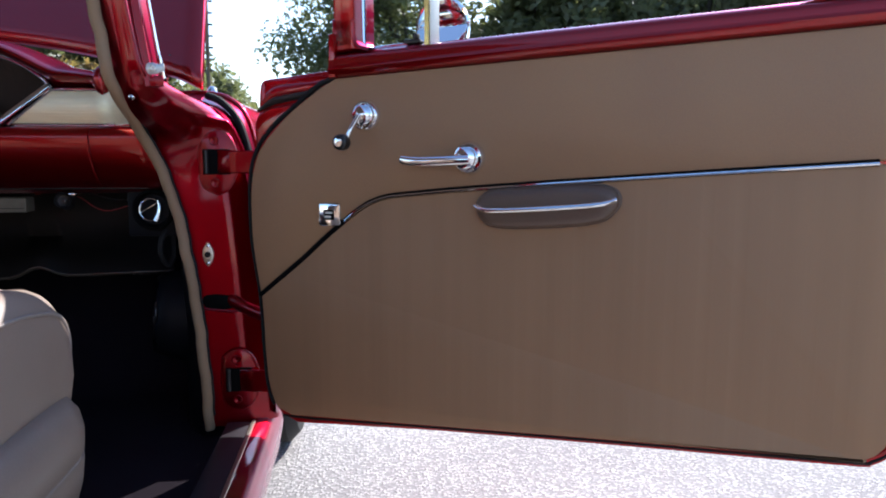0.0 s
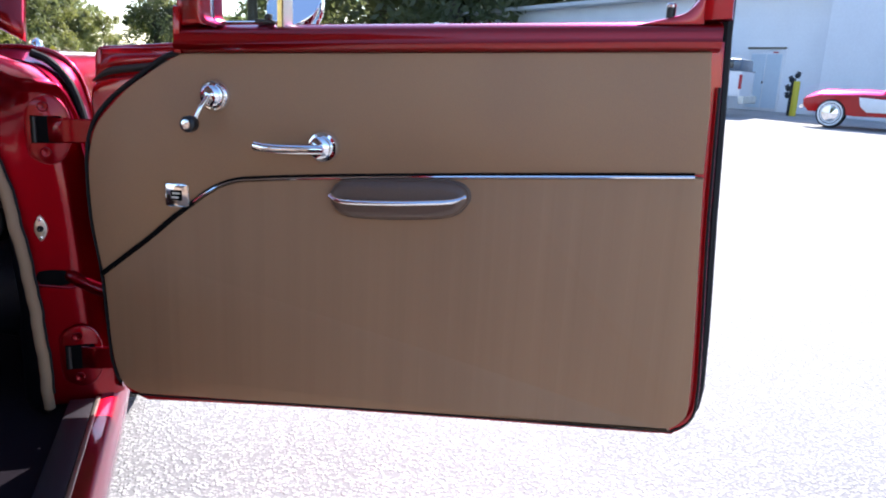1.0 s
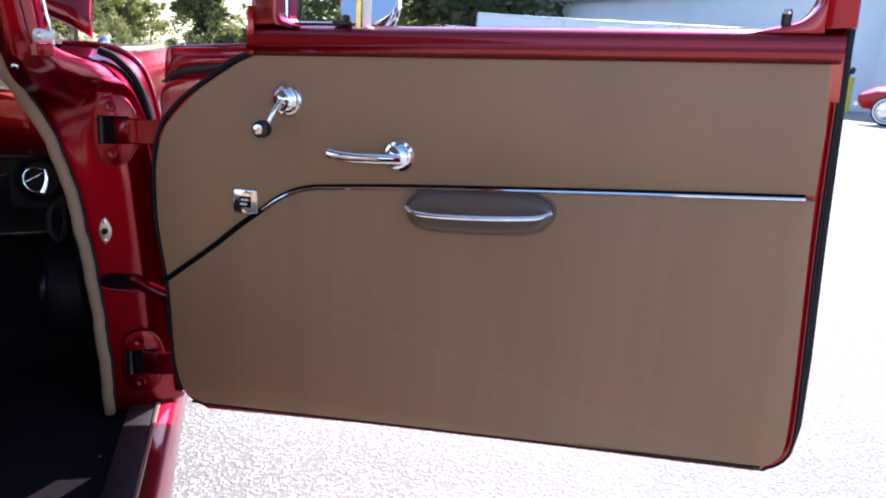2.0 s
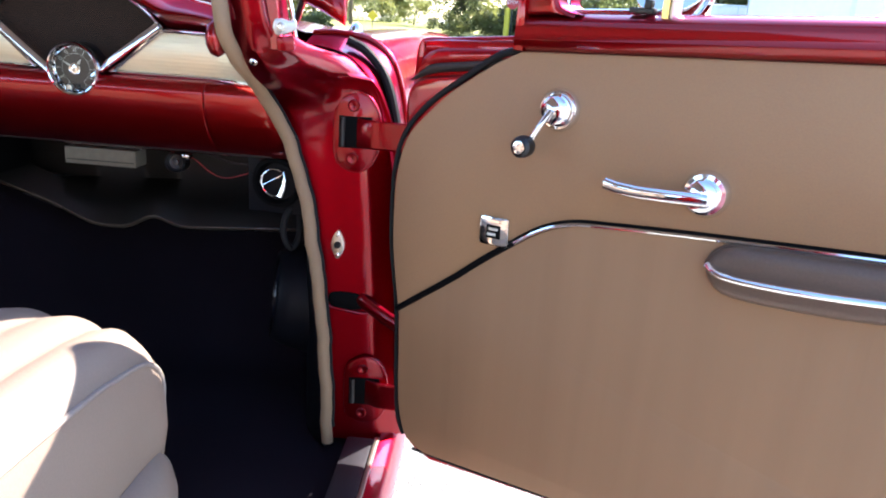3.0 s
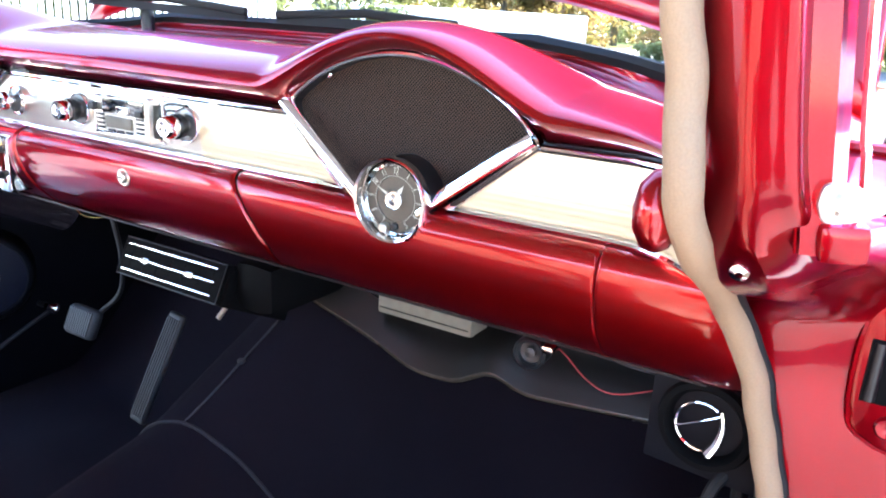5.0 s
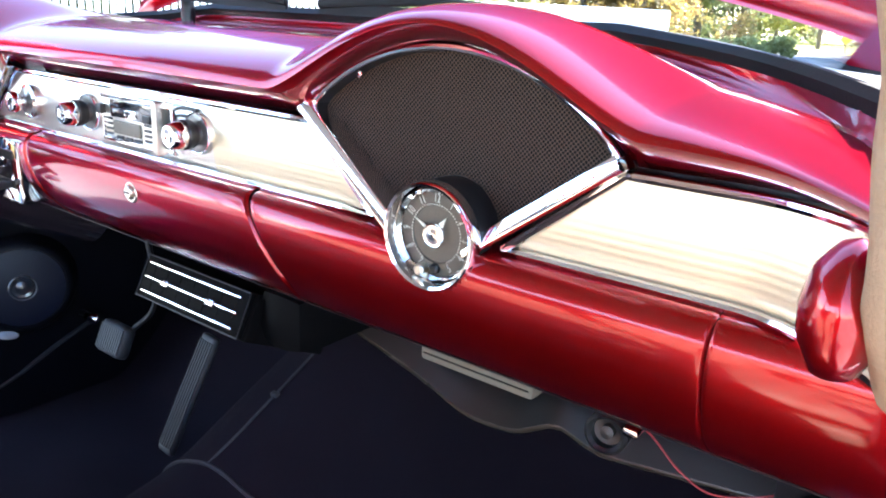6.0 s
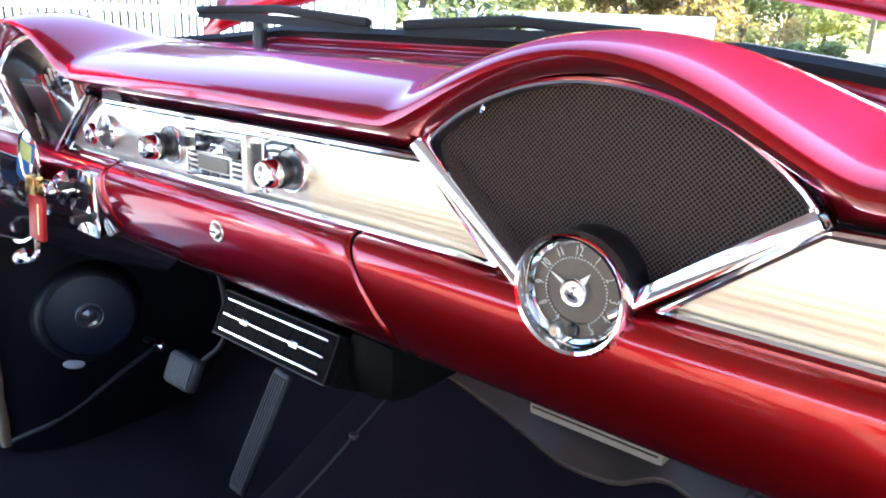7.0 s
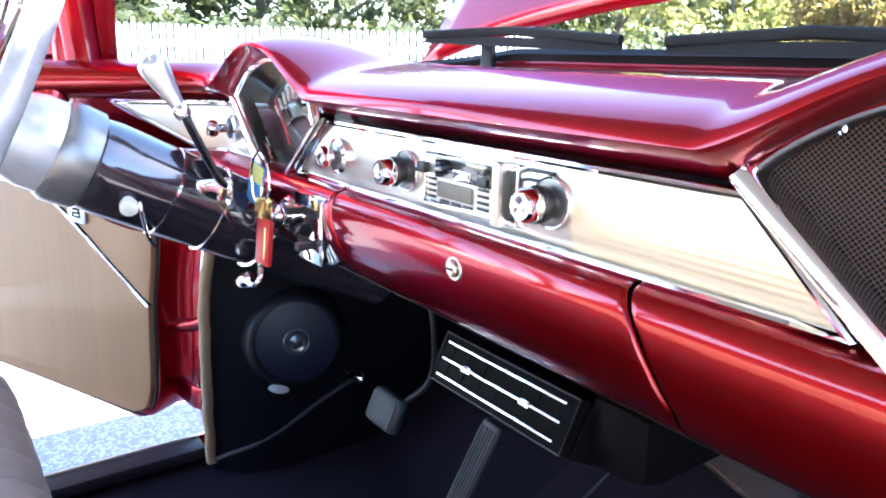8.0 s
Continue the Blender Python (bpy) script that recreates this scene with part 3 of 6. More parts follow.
for i in range(11):
    a = radians(-48 + 9.6 * i)
    part("speed_mark", box(-0.0009, 0.0009, 0.030, 0.033, 0.072, 0.088, 0, pose(CLU, 0, 0.935, 0, math.degrees(a))), IVORY, cluster, smooth=False)
part("needle", box(-0.001, 0.001, 0.026, 0.028, 0.02, 0.09, 0, pose(CLU, 0, 0.935, 0, -40)), RED_LABEL, cluster, "red needle")
part("glass", loft([[(x + (CLU - 0.04 + 0.08 * i / 28 - x) * s, 0.004 + 0.026 * s + 0.006 * math.sin(math.pi * s), z - 0.004 + (0.928 - z) * s) for i, (x, z) in enumerate(ctop)] for s in (k / 10 for k in range(11))]), GAUGE_LENS, cluster, "reflecting gauge glass")

# chrome controls below the cluster
ign = part("ignition_lock", lathe([(0.021, -0.012), (0.021, 0.004), (0.0175, 0.009), (0.013, 0.008), (0.012, 0.014), (0.0085, 0.017), (0.0005, 0.017)], 32, facing(-0.285, -0.012, 0.884)), CHROME, car, "round chrome ignition lock")
part("knob", lathe([(0.010, 0.012), (0.014, 0.02), (0.012, 0.03), (0.0005, 0.031)], 24, facing(-0.285, -0.012, 0.884)), CHROME, ign)
heat = part("heater_control", box(-0.262, -0.196, -0.021, 0.01, 0.842, 0.915, 0.004), CHROME, car, "chrome heater control panel")
part("slot", box(-0.252, -0.206, -0.0225, -0.015, 0.892, 0.902, 0.001), BLACK, heat)
part("slot", box(-0.252, -0.206, -0.0225, -0.015, 0.858, 0.868, 0.001), BLACK, heat)
part("lever", box(-0.245, -0.235, -0.04, -0.02, 0.893, 0.901, 0.002), BLACK, heat)
part("lever", box(-0.222, -0.212, -0.04, -0.02, 0.859, 0.867, 0.002), BLACK, heat)
part("turn_signal_lamp", lathe([(0.012, -0.008), (0.013, 0.002), (0.010, 0.006), (0.007, 0.007), (0.0005, 0.009)], 24, facing(-0.395, -0.014, 0.899)), CHROME, car, "small chrome-ringed dash lamp")

# steering column, hub, wheel, shift lever
AX0, AX1 = Vector((CLU, 0.13, 0.779)), Vector((CLU, -0.30, 0.991))
AXD = (AX1 - AX0).normalized()
AXM = AXD.to_track_quat("Z", "Y").to_matrix().to_4x4()


def on_axis(d):
    return Matrix.Translation(AX0 + AXD * d) @ AXM


column = part("steering_column", lathe([(0.044, -0.02), (0.046, 0.10), (0.049, 0.20), (0.051, 0.36), (0.049, 0.375)], 40, on_axis(0)), COLUMN, car, "gloss black steering column")
part("collar", lathe([(0.047, 0.372), (0.053, 0.377), (0.054, 0.405), (0.050, 0.412), (0.03, 0.414)], 36, on_axis(0)), COLLAR, column, "grey satin column collar")
part("hub", lathe([(0.048, 0.41), (0.049, 0.43), (0.040, 0.46), (0.034, 0.48), (0.03, 0.49), (0.001, 0.494)], 36, on_axis(0)), GREY_COL, column, "pale grey wheel hub")
for d in (0.17, 0.235, 0.29):
    part("band", lathe([(0.048, d), (0.0515, d + 0.001), (0.0515, d + 0.004), (0.048, d + 0.005)], 36, on_axis(0)), CHROME, column, "chrome band")
part("hazard_knob", lathe([(0.006, 0.044), (0.006, 0.055), (0.009, 0.058), (0.009, 0.065), (0.0005, 0.067)], 18, on_axis(0.335) @ pose(0, 0, 0, 0, 90, -25)), IVORY, column, "small ivory button")
wheel_rim = [on_axis(0.485) @ Vector((0.205 * math.cos(a), 0.205 * math.sin(a), 0.0)) for a in (2 * math.pi * i / 72 for i in range(72))]
wheel = part("steering_wheel", tube(wheel_rim, 0.0125, 12, True), GREY_COL, car, "pale grey steering wheel")
for a in (0, 120, 240):
    q = radians(a + 90)
    part("spoke", tube([on_axis(0.478) @ Vector((r * math.cos(q), r * math.sin(q), 0.008 * (1 - r / 0.2))) for r in (0.03, 0.09, 0.15, 0.205)], 0.011, 10, flat=0.45), CHROME, wheel)
part("horn_ring", tube([on_axis(0.497) @ Vector((0.12 * math.cos(a), 0.12 * math.sin(a), 0.0)) for a in (2 * math.pi * i / 48 for i in range(48))], 0.0045, 8, True), CHROME, wheel, "chrome horn ring")
base = Vector((-0.317, -0.076, 0.914))
shift = part("shift_lever", tube(curve([base, (-0.311, -0.086, 0.926), (-0.309, -0.094, 0.940), (-0.299, -0.118, 0.985), (-0.297, -0.124, 1.004)]), 0.0048, 10), BLACK_GLOSS, car, "column shift lever with a pale tapered knob")
part("knob", lathe([(0.0055, -0.004), (0.0075, 0.012), (0.0125, 0.036), (0.0150, 0.050), (0.0145, 0.056), (0.010, 0.061), (0.0005, 0.062)], 24, Matrix.Translation((-0.297, -0.125, 0.998)) @ Vector((-0.018, -0.028, 0.058)).to_track_quat("Z", "Y").to_matrix().to_4x4()), SILVER, shift, "pale tapered knob")
part("collar", lathe([(0.0070, -0.006), (0.0085, -0.002), (0.0085, 0.004), (0.0065, 0.008)], 20, Matrix.Translation((-0.297, -0.125, 0.998)) @ Vector((-0.018, -0.028, 0.058)).to_track_quat("Z", "Y").to_matrix().to_4x4()), CHROME, shift)
part("bracket", box(-0.345, -0.312, -0.11, -0.07, 0.898, 0.924, 0.004, None), CHROME, shift, "chrome lever bracket")
part("cable", tube(curve([(-0.335, -0.155, 0.955), (-0.318, -0.165, 0.945), (-0.315, -0.168, 0.90), (-0.325, -0.160, 0.865), (-0.345, -0.150, 0.850)]), 0.0022, 8), CHROME, column, "looped cable round the column")
part("turn_signal_lever", tube(curve([(-0.33, -0.03, 0.85), (-0.30, -0.045, 0.835), (-0.285, -0.055, 0.81), (-0.31, -0.06, 0.80)]), 0.0035, 8), CHROME, column)
part("turn_signal_knob", lathe([(0.003, -0.020), (0.0070, -0.014), (0.0090, 0.004), (0.0075, 0.017), (0.0005, 0.021)], 16, pose(-0.318, -0.06, 0.803, 0, 65, 0)), CHROME, column)

keys = thing("key_ring", "bunch of keys with a red tag hanging from the ignition", "keys", (-0.285, -0.045, 0.90))
sub("ring", tube([(-0.278 + 0.024 * math.cos(a), -0.052, 0.925 + 0.03 * math.sin(a)) for a in (2 * math.pi * i / 32 for i in range(32))], 0.0016, 8, True), CHROME, keys)
sub("red_tag", box(-0.012, 0.012, -0.003, 0.003, -0.026, 0.026, 0.002, pose(-0.258, -0.058, 0.862, 0, 8, 12)), RED_LABEL, keys, "red plastic tag")
sub("tag_writing", box(0.004, 0.006, -0.0035, -0.003, -0.018, 0.018, 0, pose(-0.258, -0.058, 0.862, 0, 8, 12)), BRASS, keys, smooth=False)
sub("padlock", box(-0.009, 0.009, -0.006, 0.006, -0.011, 0.011, 0.003, pose(-0.262, -0.056, 0.898, 0, 6, 10)), BRASS, keys, "small brass padlock")
sub("key", box(-0.004, 0.004, -0.0015, 0.0015, -0.034, 0.02, 0.001, pose(-0.285, -0.05, 0.90, 0, 22, 5)), CHROME, keys)
sub("paper_tag", box(-0.014, 0.014, -0.0012, 0.0012, -0.026, 0.022, 0.0005, pose(-0.302, -0.047, 0.920, 0, 18, 8)), BLUE_PAPER, keys, "blue and yellow card tag")
sub("paper_tag_top", box(-0.0135, 0.0135, -0.0018, 0.0018, 0.0, 0.0215, 0.0005, pose(-0.302, -0.047, 0.920, 0, 18, 8)), YEL_PAPER, keys)

# under the dash
ac = thing("air_conditioner", "black under-dash air outlet with chrome louvre lines", "air conditioner", (0, 0.075, 0.72))
T = pose(-0.006, 0.066, 0.760, -26)
sub("housing", joined(box(-0.098, 0.098, 0.004, 0.13, -0.027, 0.027, 0.004, T), box(0.085, 0.160, 0.075, 0.24, 0.722, 0.795, 0.030)), MATTE, ac)
sub("face", box(-0.094, 0.094, -0.002, 0.006, -0.025, 0.025, 0.002, T), MATTE, ac)
sub("frame", tube([T @ Vector(p) for p in ((-0.094, -0.003, -0.025), (0.094, -0.003, -0.025), (0.094, -0.003, 0.025), (-0.094, -0.003, 0.025))], 0.0009, 6, True), PEDAL, ac, "thin grey outline")
for z in (-0.0172, 0.0, 0.0172):
    sub("louvre", box(-0.084, 0.084, -0.006, -0.0015, z - 0.0011, z + 0.0011, 0.0004, T), CHROME, ac, "bright chrome louvre edge")
for i in range(7):
    sub("vane", box(-0.075 + 0.025 * i, -0.0735 + 0.025 * i, -0.0026, 0.0, -0.019, 0.019, 0, T), MATTE, ac)
for x in (-0.042, 0.042):
    sub("slider", box(x - 0.007, x + 0.007, -0.0095, -0.003, -0.0035, 0.0035, 0.002, T), CHROME, ac, "bright louvre slider")
sub("bracket", box(0.1035, 0.1042, 0.0, 0.012, -0.022, 0.022, 0.0003, T), MATTE, ac)

rows = []
for i in range(41):
    s = i / 40
    x = 0.020 + 0.600 * s
    low = 0.600 + 0.112 * max(0, 1 - s / 0.46) ** 1.2 - 0.012 * math.exp(-((s - 0.355) / 0.074) ** 2) + 0.022 * math.exp(-((s - 0.54) / 0.055) ** 2)
    y = 0.235 + 0.14 * s
    rows.append([(x, y + 0.06, 0.80), (x, y + 0.045, 0.74), (x, y + 0.05, 0.69), (x, y + 0.012, low + 0.055), (x, y - 0.004, low + 0.025), (x, y - 0.012, low + 0.008), (x, y - 0.002, low), (x, y + 0.05, low + 0.004)])
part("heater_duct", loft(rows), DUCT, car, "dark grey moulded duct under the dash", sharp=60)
part("duct_edge", tube([Vector(r[6]) + Vector((0, -0.004, 0.005)) for r in rows], 0.0062, 10), DUCT_RIM, car, "brown moulded edge of the duct")
cream = part("duct_outlet", box(0.289, 0.411, 0.110, 0.15, 0.763, 0.792, 0.004), DUCT_LIGHT, car, "cream plastic outlet box")
part("groove", box(0.293, 0.407, 0.1088, 0.111, 0.7705, 0.7715, 0), DUCT, cream, smooth=False)
socket = part("power_socket", lathe([(0.016, -0.03), (0.016, 0.0), (0.0135, 0.003), (0.011, 0.0), (0.011, -0.008), (0.005, -0.009), (0.005, -0.002), (0.0005, -0.001)], 24, facing(0.498, 0.064, 0.789, -8, 8)), BLACK, car, "black round power socket")
part("clip", box(0.512, 0.524, 0.056, 0.075, 0.797, 0.804, 0.003), CHROME, socket)
part("terminal", box(0.486, 0.494, 0.060, 0.075, 0.809, 0.814, 0.002), CHROME, socket)
part("wire", tube(curve([(0.43, 0.11, 0.798), (0.47, 0.09, 0.803), (0.52, 0.08, 0.795), (0.55, 0.075, 0.776), (0.575, 0.075, 0.768), (0.605, 0.085, 0.775), (0.63, 0.10, 0.785)]), 0.0007, 6), WIRE_RED, car, "thin red wire")
part("wire", tube(curve([(0.44, 0.12, 0.80), (0.53, 0.10, 0.80), (0.58, 0.10, 0.788), (0.64, 0.11, 0.785)]), 0.0015, 6), BLACK, car)
part("wire", tube(curve([(-0.30, 0.13, 0.80), (-0.27, 0.11, 0.785), (-0.24, 0.105, 0.779), (-0.21, 0.11, 0.783), (-0.18, 0.13, 0.80)]), 0.0013, 6), BRASS, car, "loose yellow wire")
vent = part("vent_panel", box(-0.05, 0.05, 0.0, 0.006, -0.05, 0.05, 0.003, pose(0.661, 0.072, 0.768, 0, 0, -6)), KICK, car, "dark vent panel at the dash end")
V = facing(0.662, 0.070, 0.770, 0, -6)
part("ring", lathe([(0.038, -0.002), (0.041, 0.004), (0.039, 0.009), (0.034, 0.010), (0.031, 0.006), (0.029, -0.004), (0.0005, -0.006)], 40, V), MATTE, vent, "round black vent")
part("pull", joined(tube([V @ Vector((-0.002 + 0.0215 * math.cos(a), 0.0215 * math.sin(a), 0.009)) for a in (radians(58 + 240 * i / 24) for i in range(25))], 0.0014, 8), tube([V @ Vector(p) for p in ((-0.0225, -0.006, 0.0095), (-0.004, 0.005, 0.011), (0.014, 0.016, 0.0095))], 0.0012, 8)), CHROME, vent, "slim chrome pull ring")
part("pull_tongue", tube(curve([V @ Vector(p) for p in ((0.0125, 0.019, 0.0095), (0.0150, 0.006, 0.0105), (0.0130, -0.008, 0.0115), (0.0075, -0.0205, 0.012))], 5), 0.0013, 8, taper=3.6), CHROME, vent, "chrome teardrop tongue")

# pedals
brake = part("brake_pedal", box(-0.034, 0.034, -0.011, 0.011, -0.026, 0.026, 0.0105, pose(-0.350, 0.155, 0.567, -24), 3), PEDAL, car, "ribbed rubber brake pedal", sharp=60)
for i in range(11):
    part("rib", box(-0.028 + 0.0056 * i - 0.0013, -0.028 + 0.0056 * i + 0.0013, -0.0122, -0.009, -0.020, 0.020, 0.0008, pose(-0.350, 0.155, 0.567, -24)), PEDAL, brake, smooth=False)
part("arm", tube(curve([(-0.325, 0.170, 0.585), (-0.295, 0.19, 0.625), (-0.280, 0.185, 0.70), (-0.287, 0.17, 0.80)]), 0.0042, 8), BLACK, brake)
gm = pose(-0.1765, 0.165, 0.5305, -24, 6.7, 0)
gas = part("accelerator_pedal", box(-0.0160, 0.0160, -0.006, 0.006, -0.092, 0.092, 0.0058, gm, 3), PEDAL, car, "long ribbed rubber accelerator pedal", sharp=60)
for i in range(6):
    part("rib", box(-0.0125 + 0.0050 * i - 0.0012, -0.0125 + 0.0050 * i + 0.0012, -0.0078, -0.005, -0.083, 0.083, 0.0008, gm), PEDAL, gas, smooth=False)
part("linkage", tube([(-0.13, 0.25, 0.60), (-0.105, 0.27, 0.65), (-0.10, 0.30, 0.70)], 0.0045, 8), SATIN, gas)
part("dimmer_switch", lathe([(0.012, 0), (0.012, 0.006), (0.008, 0.010), (0.006, 0.022), (0.0005, 0.023)], 20, pose(-0.594, 0.250, 0.500, 60)), CHROME, car, "chrome button on a bracket")
part("button_bracket", tube([(-0.672, 0.255, 0.492), (-0.63, 0.256, 0.494), (-0.594, 0.252, 0.498)], 0.006, 8), BLACK, car)

# floor, tunnel, firewall
def carpet_height(x, y):
    """Flat floor, rising toe board and the tall hump over the gearbox."""
    toe = max(0, (y - 0.30) / 0.28)
    hump = 0.13 + 0.07 * min(1, max(0, (y + 0.25) / 0.33)) + 0.55 * max(0, y - 0.08)
    w = math.exp(-(abs(x + 0.012) / 0.155) ** 2.6)
    return 0.325 + 0.30 * toe ** 1.4 * (1 - w) + hump * w + 0.0015 * math.sin(23 * x + 9 * y) * math.sin(17 * y - 6 * x)


rows = []
for j in range(61):
    y = -1.75 + 2.33 * (j / 60) ** 0.8
    rows.append([(x, y, carpet_height(x, y)) for x in (-0.79 + 1.59 * i / 70 for i in range(71))])
part("carpet", loft(rows), CARPET, car, "black carpet over floor and tunnel", sharp=80)
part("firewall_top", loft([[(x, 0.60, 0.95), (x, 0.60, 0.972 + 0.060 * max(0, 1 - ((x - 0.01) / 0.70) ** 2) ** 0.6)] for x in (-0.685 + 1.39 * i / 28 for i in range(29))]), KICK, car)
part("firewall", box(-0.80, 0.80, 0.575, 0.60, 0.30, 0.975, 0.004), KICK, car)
part("cowl_top", loft([[(x, y, min(1.036 - 0.03 * (y - 0.3), 0.975 + 0.060 * max(0, 1 - ((x - 0.01) / 0.70) ** 2) ** 0.6)) for y in (0.29, 0.33, 0.38, 0.45, 0.62)] for x in (-0.685 + 1.39 * i / 28 for i in range(29))]), RED, car, "red cowl panel below the windshield")
lay = lambda pts, up=0.002: [Vector((x, y, carpet_height(x, y) + up)) for x, y in flat_curve(pts, 8)]
part("carpet_binding", tube(lay([(-0.20, 0.12), (-0.15, 0.095), (-0.10, 0.075), (-0.05, 0.073), (-0.014, 0.079), (0.04, 0.083), (0.078, 0.096), (0.12, 0.114), (0.164, 0.131)]), 0.0036, 6, flat=0.7), CARPET_EDGE, car, "bound edge of the carpet over the hump")
part("carpet_seam", tube(lay([(-0.016, 0.082), (-0.011, 0.13), (-0.010, 0.18), (-0.009, 0.25), (-0.009, 0.32)], 0.001), 0.0022, 6, flat=0.7), CARPET_EDGE, car, "stitched carpet seam")
part("carpet_tuck", box(-0.006, 0.006, -0.004, 0.004, -0.003, 0.003, 0.0015, Matrix.Translation((-0.010, 0.185, carpet_height(-0.010, 0.185) + 0.001))), CARPET_EDGE, car, "small stitched tuck")


def kick(side):
    f = (lambda b: flipped(b, MID)) if side < 0 else (lambda b: b)
    edge = lambda z: float(np.interp(z, (0.345, 0.45, 0.58, 0.67, 0.755, 0.81), (0.758, 0.754, 0.744, 0.732, 0.716, 0.702)))
    rows = []
    for y in (0.020, 0.035, 0.06, 0.09, 0.13, 0.2, 0.3, 0.45, 0.58):
        k = max(0.0, 1 - (y - 0.02) / 0.11) ** 2
        rows.append([(0.700 + (edge(z) - 0.700) * k, y, z) for z in (0.33, 0.42, 0.5, 0.6, 0.7, 0.76, 0.80)])
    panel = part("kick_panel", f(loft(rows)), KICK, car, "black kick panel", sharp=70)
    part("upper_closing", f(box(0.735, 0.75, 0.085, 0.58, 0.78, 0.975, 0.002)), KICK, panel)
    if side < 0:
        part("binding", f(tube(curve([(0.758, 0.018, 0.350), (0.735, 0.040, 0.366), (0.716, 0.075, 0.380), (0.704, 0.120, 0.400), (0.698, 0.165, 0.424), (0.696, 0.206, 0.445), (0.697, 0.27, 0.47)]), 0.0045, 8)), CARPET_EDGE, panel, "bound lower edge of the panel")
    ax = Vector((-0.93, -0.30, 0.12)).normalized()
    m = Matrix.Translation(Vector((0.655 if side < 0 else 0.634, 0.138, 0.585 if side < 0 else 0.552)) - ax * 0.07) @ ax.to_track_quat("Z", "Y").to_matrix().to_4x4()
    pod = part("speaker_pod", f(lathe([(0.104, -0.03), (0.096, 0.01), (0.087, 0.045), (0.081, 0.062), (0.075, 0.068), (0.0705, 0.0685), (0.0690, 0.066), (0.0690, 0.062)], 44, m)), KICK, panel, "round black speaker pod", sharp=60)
    part("grille_cloth", f(lathe([(0.0690, 0.0635), (0.050, 0.0655), (0.024, 0.067), (0.0005, 0.0675)], 36, m)), CONE, pod, "dark blue speaker cone")
    part("badge_ring", f(lathe([(0.0225, 0.066), (0.0225, 0.0685), (0.0215, 0.0695), (0.0205, 0.0685), (0.0205, 0.066)], 32, m)), COLLAR, pod, "thin dull ring")
    part("badge", f(lathe([(0.0205, 0.0668), (0.0170, 0.0690), (0.0120, 0.0684), (0.0060, 0.0702), (0.0005, 0.0706)], 14, m)), CRYSTAL, pod, "faceted clear badge", sharp=10)
    if side < 0:
        part("small_plate", f(lathe([(0.020, -0.001), (0.019, 0.0012), (0.0005, 0.002)], 24, Matrix.Translation((0.660, 0.105, 0.505)) @ Vector((-0.5, -0.6, 0.62)).to_track_quat("Z", "Y").to_matrix().to_4x4() @ Matrix.Diagonal((1, 0.4, 1, 1)))), COLLAR, panel, "small dull oval plate")
    else:
        part("cable_loop", tube(curve([(0.690, 0.080, 0.735), (0.676, 0.066, 0.715), (0.674, 0.062, 0.685), (0.684, 0.070, 0.662), (0.694, 0.080, 0.680), (0.694, 0.085, 0.715)]), 0.0055, 8), RUBBER, panel, "black cable loop")


kick(1)
kick(-1)


FENDER_EDGE = [(0.690, 0.998), (0.735, 1.000), (0.785, 0.993), (0.822, 0.962), (0.842, 0.90), (0.856, 0.80), (0.874, 0.60), (0.888, 0.36)]


